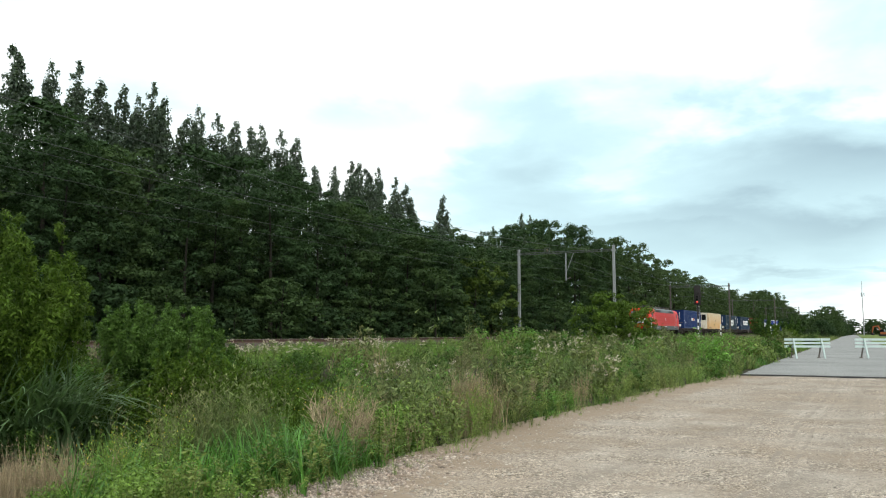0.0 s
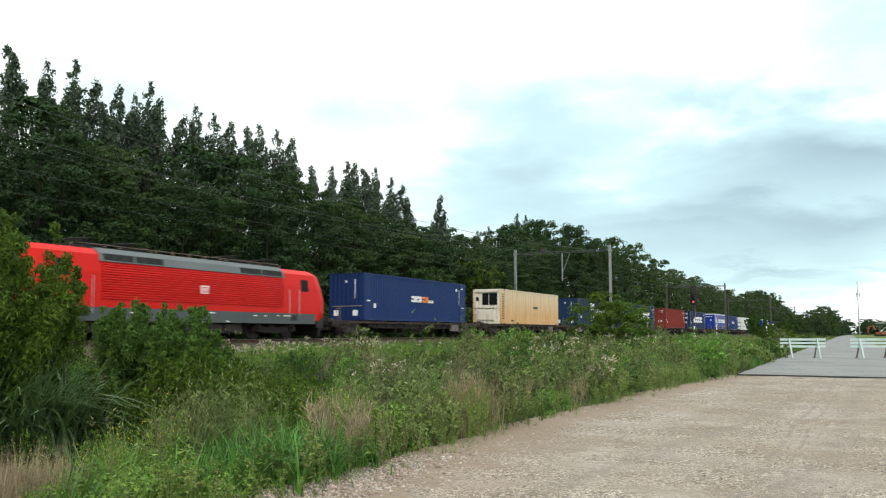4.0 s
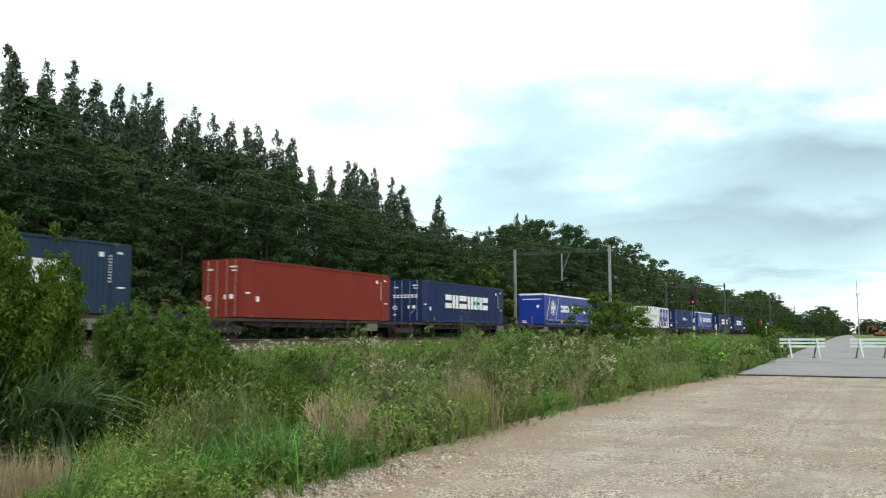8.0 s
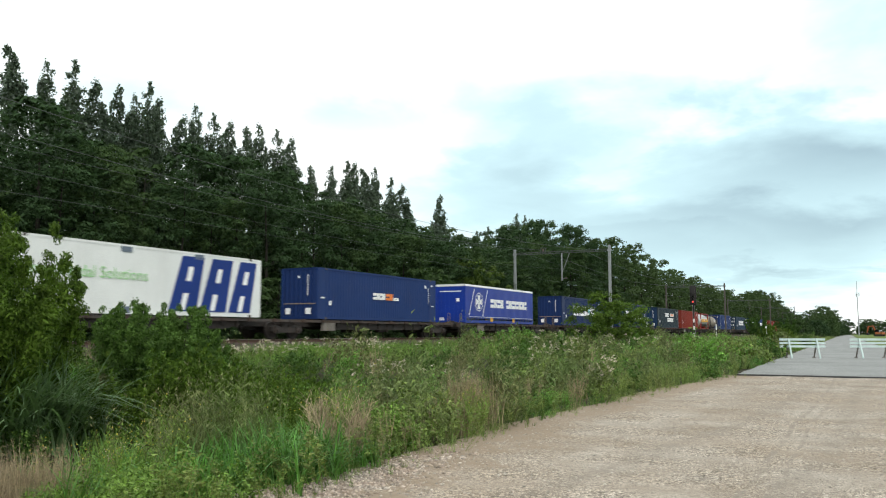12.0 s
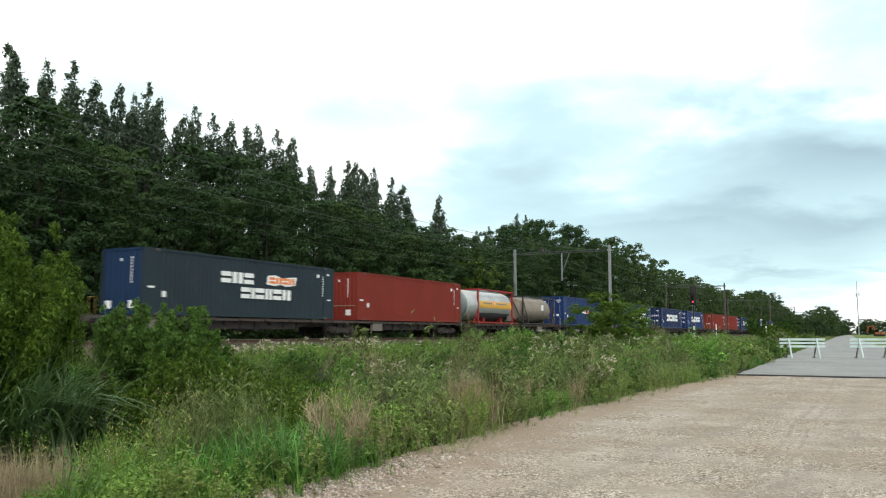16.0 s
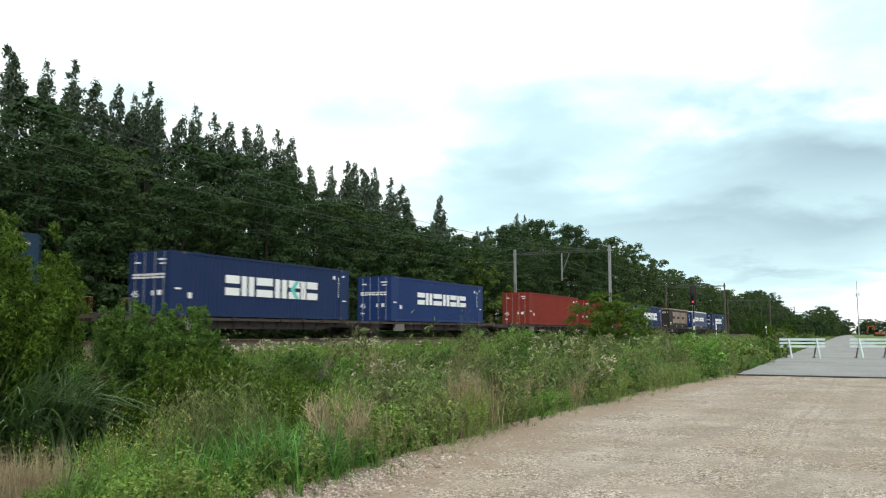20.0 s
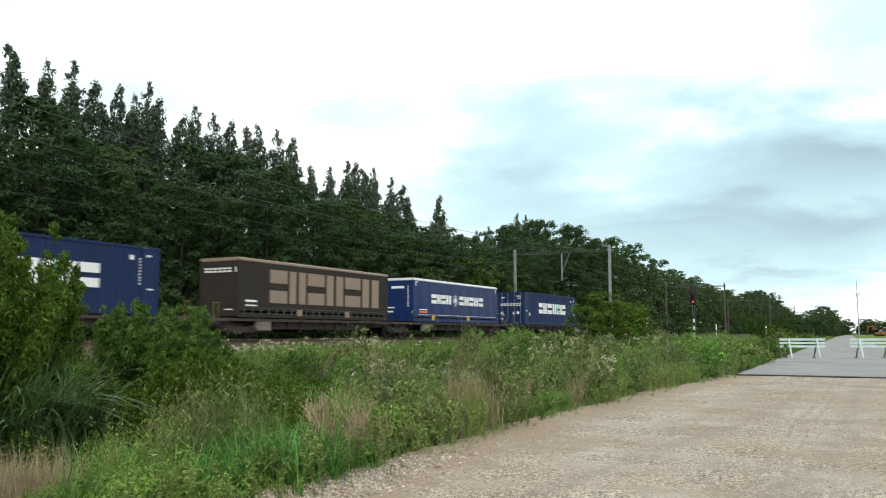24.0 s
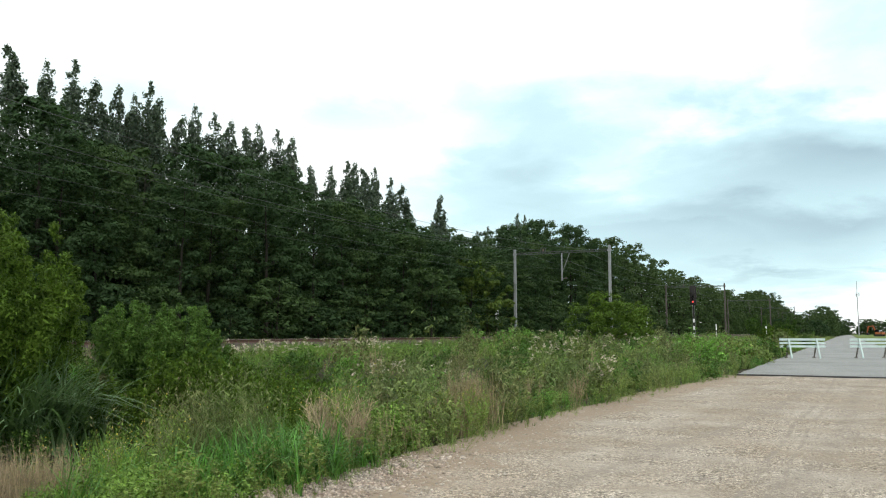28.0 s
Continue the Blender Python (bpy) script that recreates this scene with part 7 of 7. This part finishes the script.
def curtain_sider(q, label, cloth, brand):
    """A swap body with side curtains, straps and a pale roof."""
    th = rolling("swap_body", label, "container", q, "containers on the train")
    D = DECK_Z
    H = 2.92
    L = CL - 0.02
    for sx in (-1, 1):
        bm = bme()
        n = 46
        ys = np.linspace(0.12, L - 0.12, n)
        rows = []
        for z, a in ((D + 0.34, 0.012), (D + 1.2, 0.02), (D + 2.0, 0.016), (D + H - 0.15, 0.0)):
            rows.append([bm.verts.new((sx * (CW - 0.012 + a * math.sin(y * 4.1 + z) * 0.8), y, z)) for y in ys])
        for r0, r1 in zip(rows, rows[1:]):
            for i in range(n - 1):
                bm.faces.new((r0[i], r0[i + 1], r1[i + 1], r1[i]))
        part("curtain", bm, cloth, th, "taut tarpaulin curtain")
        bm = bme()
        box(bm, *sorted((sx * (CW - 0.06), sx * (CW + 0.004))), 0.02, L - 0.02, D + 0.0, D + 0.22)
        part("side_rail", bm, cloth, th)
        for i in range(22):
            y = 0.4 + i * (L - 0.8) / 21
            s = part("strap", shared(("strap", sx), lambda bm: box(bm, *sorted((sx * (CW - 0.01), sx * (CW + 0.016))), -0.025, 0.025, D + 0.12, D + 0.42)), M_SKIRT, th)
            s.location = (0, y, 0)
        bm = bme()
        box(bm, *sorted((sx * (CW - 0.02), sx * (CW + 0.014))), 0.7, L - 0.25, D + 0.46, D + 0.485)
        part("hem_line", bm, M_MARK if cloth is not P_CURTAIN3 else M_SKIRT, th, "white line above the straps")
        for y in (2.6, 8.1) if brand == "diamond" else (4.55, 9.0):
            bm = bme()
            box(bm, *sorted((sx * (CW - 0.02), sx * (CW + 0.02))), y, y + 0.42, D + 0.12, D + 0.44)
            part("lifting_plate", bm, M_YMARK if cloth is not P_CURTAIN3 else M_TAN, th, "yellow lifting plate")
        for y in (0.0, L - 0.14):
            bm = bme()
            box(bm, *sorted((sx * (CW - 0.12), sx * CW)), y, y + 0.14, D + 0.02, D + H - 0.1)
            part("corner_post", bm, cloth, th)
    bm = bme()
    prism(bm, [(-CW - 0.01, D + H - 0.16), (CW + 0.01, D + H - 0.16), (CW + 0.01, D + H - 0.05), (CW - 0.1, D + H), (-CW + 0.1, D + H), (-CW - 0.01, D + H - 0.05)], 0.0, L)
    part("roof", bm, M_WHITE if brand != "tan" else M_TAN, th, "pale roof edge")
    bm = bme()
    box(bm, -CW + 0.12, CW - 0.12, 0.03, 0.08, D + 0.05, D + H - 0.16)
    fw = part("front_wall", bm, cloth, th)
    for i in range(6):
        bm = bme()
        box(bm, -1.0 + i * 0.36, -0.8 + i * 0.36, 0.015, 0.035, D + 0.25, D + H - 0.3)
        part("wall_rib", bm, cloth, fw)
    bm = bme()
    box(bm, -CW + 0.12, CW - 0.12, L - 0.06, L - 0.02, D + 0.05, D + H - 0.16)
    box(bm, -CW + 0.1, CW - 0.1, 0.08, L - 0.06, D + 0.03, D + 0.16)
    part("rear_wall", bm, cloth, th)
    x = CW + 0.022
    if brand == "cross":
        bm = bme()
        c = (2.35, D + 1.62)
        ring = [(c[0] + 0.72 * math.cos(a), c[1] + 0.72 * math.sin(a)) for a in np.linspace(0, 2 * math.pi, 25)[:-1]]
        inner = [(c[0] + 0.66 * math.cos(a), c[1] + 0.66 * math.sin(a)) for a in np.linspace(0, 2 * math.pi, 25)[:-1]]
        va = [bm.verts.new((x, *p)) for p in ring]
        vb = [bm.verts.new((x, *p)) for p in inner]
        for i in range(24):
            bm.faces.new((va[i], va[(i + 1) % 24], vb[(i + 1) % 24], vb[i]))
        for k in range(4):
            a = k * math.pi / 2
            pts = []
            for r, w in ((0.06, 0.07), (0.52, 0.26), (0.52, -0.26), (0.06, -0.07)):
                pts.append((c[0] + r * math.cos(a) - w * math.sin(a), c[1] + r * math.sin(a) + w * math.cos(a)))
            prism(bm, pts, x - 0.01, x, "x")
        for y0 in (0.55, 3.0):
            prism(bm, [(y0, D + 0.55), (y0 + 0.07, D + 0.55), (y0 + 1.0, D + 2.6), (y0 + 0.93, D + 2.6)], x - 0.012, x, "x")
        word_shapes(bm, 4.5, 7.1, D + 1.25, D + 1.92, (1, 0.85, 1, 0.85), x=x)
        word_shapes(bm, 7.7, 12.2, D + 1.25, D + 1.92, (0.8, 1.1, 1.1, 0.4, 0.9, 0.8, 0.4, 0.95, 0.85), x=x)
        pieces("emblem_and_word", bm, M_MARK, th, "white emblem and brand shapes")
        bm = bme()
        end_plates(bm, [(-0.9, 0.9, D + 2.35, D + 2.42), (-0.95, -0.55, D + 0.32, D + 0.40), (-0.95, -0.5, D + 0.2, D + 0.27), (0.5, 0.75, D + 1.6, D + 1.85)], 0.006)
        pieces("front_mark", bm, M_MARK, th)
    elif brand == "diamond":
        bm = bme()
        word_shapes(bm, 2.45, 5.55, D + 1.28, D + 1.92, (1.1, 0.8, 1.0, 1.1), x=x)
        word_shapes(bm, 6.75, 11.0, D + 1.28, D + 1.92, (1.1, 1.1, 1.05, 1.1, 1.1), x=x)
        c = (6.15, D + 1.58)
        for r0, r1 in ((0.44, 0.36), (0.24, 0.0)):
            o = [bm.verts.new((x, c[0] + r0 * dy, c[1] + r0 * dz)) for dy, dz in ((-1, 0), (0, -1), (1, 0), (0, 1))]
            if r1:
                i_ = [bm.verts.new((x, c[0] + r1 * dy, c[1] + r1 * dz)) for dy, dz in ((-1, 0), (0, -1), (1, 0), (0, 1))]
                for k in range(4):
                    bm.faces.new((o[k], o[(k + 1) % 4], i_[(k + 1) % 4], i_[k]))
            else:
                bm.faces.new(o)
        plates(bm, [(0.8, 1.9, D + 0.78, D + 0.84), (0.3, 0.36, D + 2.4, D + 2.7), (0.3, 0.6, D + 2.64, D + 2.7), (L - 0.4, L - 0.34, D + 2.4, D + 2.7)], x)
        pieces("word_mark", bm, M_MARK, th, "white diamond and brand shapes")
        bm = bme()
        plates(bm, [(0.8, 1.9, D + 0.60, D + 0.70)], x)
        part("orange_label", bm, M_ORANGE, th)
        bm = bme()
        end_plates(bm, [(-0.45, 0.55, D + 2.22, D + 2.38), (-0.95, -0.2, D + 0.9, D + 0.98), (-0.95, -0.3, D + 0.62, D + 0.72)], 0.004)
        for i in range(9):
            end_plates(bm, [(0.82, 0.90, D + 1.0 + i * 0.16, D + 1.1 + i * 0.16)], 0.004)
        pieces("front_mark", bm, M_MARK, th)
    else:
        bm = bme()
        word_shapes(bm, 2.2, 12.7, D + 0.75, D + 2.45, (1, 1, 1.1, 1.15, 1.15, 1.3), x=x, gap=0.12)
        pieces("word_mark", bm, M_TAN, th, "huge tan brand shapes")
        bm = bme()
        for i in range(6):
            a = -0.98 + i * 0.3
            end_plates(bm, [(a, a + 0.22, D + 2.20, D + 2.28), (a, a + 0.22, D + 2.34, D + 2.42)], 0.004)
        end_plates(bm, [(0.4, 0.9, D + 0.35, D + 0.4), (1.0, 1.06, D + 2.2, D + 2.45)], 0.004)
        plates(bm, [(0.5, 1.3, D + 0.75, D + 0.86), (0.5, 1.3, D + 0.55, D + 0.62)], x)
        pieces("front_mark", bm, M_MARK, th)
    return th


def tank_container(q, front, frame_len, r, m_tank, m_frame, label, stripe):
    """A pressure tank in a steel frame; the barrel may reach past the frame by front metres."""
    th = rolling("tank_container", label, "tank container", q, "containers on the train")
    D = DECK_Z
    z = D + 0.22 + r
    a, b = (-front, frame_len + 0.25) if front else (0.12, frame_len - 0.12)
    bm = bme()
    lathe(bm, [(a, 0.05), (a + 0.04, r * 0.5), (a + 0.11, r * 0.8), (a + 0.20, r * 0.95), (a + 0.3, r), (b - 0.5, r), (b - 0.32, r * 0.94), (b - 0.14, r * 0.75), (b - 0.04, r * 0.45), (b, 0.05)], (0, 0, z), "y", 36)
    tank = part("barrel", bm, m_tank, th, "", True)
    bm = bme()
    lathe(bm, [(a - 0.012, 0.04), (a + 0.028, r * 0.5), (a + 0.098, r * 0.8), (a + 0.185, r * 0.95)], (0, 0, z), "y", 36)
    end = part("barrel_end", bm, M_TANKEND if front else m_tank, tank, "dull grey dished end" if front else "", True)
    if front:
        for ex, ez, er, em in ((-0.35, 0.15, 0.11, M_ORANGE), (0.45, -0.1, 0.07, M_BLACK), (0.1, 0.62, 0.14, M_SKIRT), (0.0, -0.55, 0.16, M_SKIRT), (-0.55, -0.35, 0.06, M_MARK)):
            bm = bme()
            lathe(bm, [(a - 0.03 + 0.1 * (ex * ex + ez * ez), er), (a + 0.15, er)], (ex, 0, z + ez), "y", 12)
            part("fitting", bm, em, tank)
    bm = bme()
    for y in np.linspace(a + 0.55, b - 0.55, 5):
        lathe(bm, [(y - 0.03, r - 0.01), (y - 0.03, r + 0.012), (y + 0.03, r + 0.012), (y + 0.03, r - 0.01)], (0, 0, z), "y", 36)
    part("barrel_band", bm, m_tank, tank, "", True)
    if stripe:
        bm = bme()
        n = 7
        lo, hi = -0.16, 0.30
        for i in range(n):
            t0, t1 = lo + (hi - lo) * i / n, lo + (hi - lo) * (i + 1) / n
            rr_ = r + 0.016
            v = [bm.verts.new((rr_ * math.cos(t), y, z + rr_ * math.sin(t))) for t in (t0, t1) for y in (0.3, frame_len - 0.25)]
            bm.faces.new((v[0], v[1], v[3], v[2]))
        st = part("yellow_stripe", bm, M_YMARK, tank, "wide yellow stripe", True)
        bm = bme()
        x = r + 0.022
        word_shapes(bm, 0.9, 2.6, z - 0.02, z + 0.24, (1, 1, 1, 1, 1), x=x - 0.01)
        word_shapes(bm, 3.4, 5.5, z - 0.02, z + 0.24, (1, 1, 1, 1, 1, 1), x=x - 0.01)
        part("dark_word", bm, M_GREYMARK, st)
        bm = bme()
        prism(bm, [(2.75, z + 0.17), (3.0, z - 0.08), (3.25, z + 0.17), (3.0, z + 0.42)], x - 0.03, x, "x")
        part("hazard_diamond", bm, M_ORANGE, st, "red hazard diamond")
        bm = bme()
        plates(bm, [(2.88, 3.12, z + 0.13, z + 0.21), (2.96, 3.04, z + 0.05, z + 0.29)], x + 0.006)
        part("hazard_cross", bm, M_MARK, st)
        bm = bme()
        n = 8
        for i in range(n):
            t0, t1 = -1.25 + 0.75 * i / n, -1.25 + 0.75 * (i + 1) / n
            rr_ = r + 0.014
            v = [bm.verts.new((rr_ * math.cos(t), y, z + rr_ * math.sin(t))) for t in (t0, t1) for y in (0.3, frame_len - 0.25)]
            bm.faces.new((v[0], v[1], v[3], v[2]))
        part("grey_belly", bm, M_SKIRT, tank, "dark grey belly", True)
    else:
        bm = bme()
        plates(bm, [(frame_len * 0.62, frame_len * 0.62 + 0.55, z + 0.0, z + 0.5)], r + 0.014)
        part("label", bm, M_MARK, tank, "white label")
    top = D + (2 * r + 0.34)
    for y in (0.0, frame_len):
        for sx in (-1, 1):
            bm = bme()
            box(bm, *sorted((sx * 1.08, sx * 1.215)), y - 0.065, y + 0.065, D, top)
            part("frame_post", bm, m_frame, th)
            bm = bme()
            if front:
                rod(bm, (sx * 1.15, y, D + 0.75), (sx * 1.15, y + (0.85 if y else -0.85), D + 0.08), 0.05, n=6)
                rod(bm, (sx * 1.15, y, D + 0.08), (sx * 1.15, y + (0.9 if y else -0.9), D + 0.06), 0.05, n=6)
            else:
                rod(bm, (sx * 1.15, y, D + 0.2), (0, y, top - 0.1), 0.045, n=6)
                rod(bm, (sx * 1.15, y, top - 0.2), (sx * 1.15, y + (-1.3 if y else 1.3), D + 0.1), 0.04, n=6)
            part("frame_brace", bm, m_frame, th)
    bm = bme()
    for zz in (D + 0.06, top - 0.06):
        for sx in (-1, 1):
            box(bm, *sorted((sx * 1.09, sx * 1.205)), 0.0, frame_len, zz - 0.055, zz + 0.055)
        for y in (0.0, frame_len):
            box(bm, -1.1, 1.1, y - 0.055, y + 0.055, zz - 0.05, zz + 0.05)
    part("frame_rail", bm, m_frame, th)
    bm = bme()
    for y in (frame_len * 0.25, frame_len * 0.75):
        box(bm, -0.9, 0.9, y - 0.12, y + 0.12, D + 0.02, z - r * 0.8)
    part("saddle", bm, m_frame, th)
    bm = bme()
    box(bm, -0.3, 0.3, 0.4, frame_len - 0.4, z + r - 0.01, z + r + 0.05)
    lathe(bm, [(z + r, 0.3), (z + r + 0.14, 0.3), (z + r + 0.16, 0.2)], (0, frame_len / 2, 0), "z", 12)
    part("walkway", bm, M_GALV, th)
    if front:
        bm = bme()
        for sx in (-0.75, -0.4):
            rod(bm, (sx, -front - 0.12, D + 0.2), (sx, -front - 0.05, top - 0.3), 0.02, n=5)
            rod(bm, (sx, -front - 0.05, top - 0.3), (sx, 0.2, top), 0.02, n=5)
        for i in range(8):
            rod(bm, (-0.75, -front - 0.1, D + 0.35 + i * 0.27), (-0.4, -front - 0.1, D + 0.35 + i * 0.27), 0.015, n=5)
        part("ladder", bm, M_CHROME, th)
        bm = bme()
        box(bm, 1.0, 1.2, frame_len - 0.75, frame_len - 0.3, D + 0.25, D + 0.7)
        part("document_box", bm, M_PLATE, th)
    return th


LOADS = [(-187.7, "unit"), (-167.3, "reefer"), (-147.7, "slateblue"), (-127.9, "waveo"), (-107.45, "oxided"), (-89.5, "waved"), (-66.2, "DF"), (-49.8, "unit"), (-28.0, "whitebox"), (-9.5, "unit"),
         (8.95, "DF"), (30.5, "waver"), (50.45, "waver"), (70.8, "tworow"), (86.95, "oxide"), (123.5, "unitd"), (145.5, "waveod"), (165.6, "waved"), (184.1, "waveodc"),
         (207.6, "oxided"), (226.1, "oxided"), (245.25, "waved"), (264.0, "FE"), (280.95, "CL"), (300.6, "waved")]
locomotive(-210.55)
for q, kind in LOADS:
    if kind == "DF":
        curtain_sider(q, "royal blue curtain-sided swap body with a white round emblem", P_CURTAIN, "cross")
    elif kind == "CL":
        curtain_sider(q, "navy curtain-sided swap body with a white diamond and pale roof", P_CURTAIN2, "diamond")
    elif kind == "FE":
        curtain_sider(q, "dark brown curtain-sided swap body with huge tan marks", P_CURTAIN3, "tan")
    else:
        shipping(q, kind)
tank_container(103.95, 2.0, 6.75, 1.18, M_TANK, M_FRAMERED, "silver tank container with a yellow stripe in a red frame", True)
tank_container(113.15, 0.0, 7.55, 1.08, M_TANK2, M_BLACK, "dusty cream tank container in a black frame", False)

WAGON_A = "long brown container wagon with rusty sills on two bogies"
WAGON_B = "articulated grey container wagon with deep side sills"
for y0, y1, seats, joints, style in ((-191.0, -171.0, [-187.7], [], 0), (-170.6, -151.0, [-167.3], [], 0), (-150.9, -131.3, [-147.7], [], 1), (-131.2, -111.3, [-127.9], [], 0),
                                     (-111.0, -71.6, [-107.45, -89.5], [-91.6], 0), (-69.8, -32.6, [-66.2, -49.8], [-51.2], 1), (-31.8, 7.3, [-28.0, -9.5], [-11.9], 1), (7.6, 27.0, [8.95], [], 1),
                                     (27.4, 47.2, [30.5], [], 0), (47.4, 67.3, [50.45], [], 0), (67.6, 101.3, [70.8, 86.95], [85.7], 1), (101.5, 121.6, [103.95, 113.15], [], 0), (121.9, 141.7, [123.5], [], 0),
                                     (142.2, 162.3, [145.5], [], 0), (162.6, 200.5, [165.6, 184.1], [181.7], 1), (204.2, 241.9, [207.6, 226.1], [223.7], 1), (242.1, 261.6, [245.25], [], 1),
                                     (261.8, 297.3, [264.0, 280.95], [279.3], 1), (297.6, 319.3, [300.6], [], 0)):
    wagon(y0, y1, [(s, 6.75 if s == 103.95 else 7.55 if s == 113.15 else CL) for s in seats], joints, M_WAGON2 if style else M_WAGON, WAGON_B if style else WAGON_A, style)


def motions():
    # trees and bushes lean a little with the wind, each in its own time
    for k, ob in enumerate(o for o in list(scene.objects) if o.parent is None and (o.get("category") == "poplar" or o.get("group") == "bushes between the yard and the track")):
        m0 = ob.matrix_basis.copy()
        loc, rot = m0.translation.copy(), m0.to_euler()
        lean = 0.45 if ob.get("category") == "poplar" else 0.9
        rows = []
        for i in range(29):
            w = 0.75 * i + 1.7 * k
            tilt = lean * (0.7 * math.sin(w) + 0.4 * math.sin(2.3 * w + k))
            rows.append((float(i), Matrix.Translation(loc) @ Euler((radians(0.4 * tilt), radians(tilt), 0)).to_matrix().to_4x4() @ rot.to_matrix().to_4x4()))
        walk(ob, rows)
    times = [0.0] + [2.0 * i for i in range(1, 14)] + [28.0]
    for th, q in MOVERS:
        walk(th, [(t, pose(TRACK_X, q - travel(t), RAIL_Z)) for t in times])


motions()
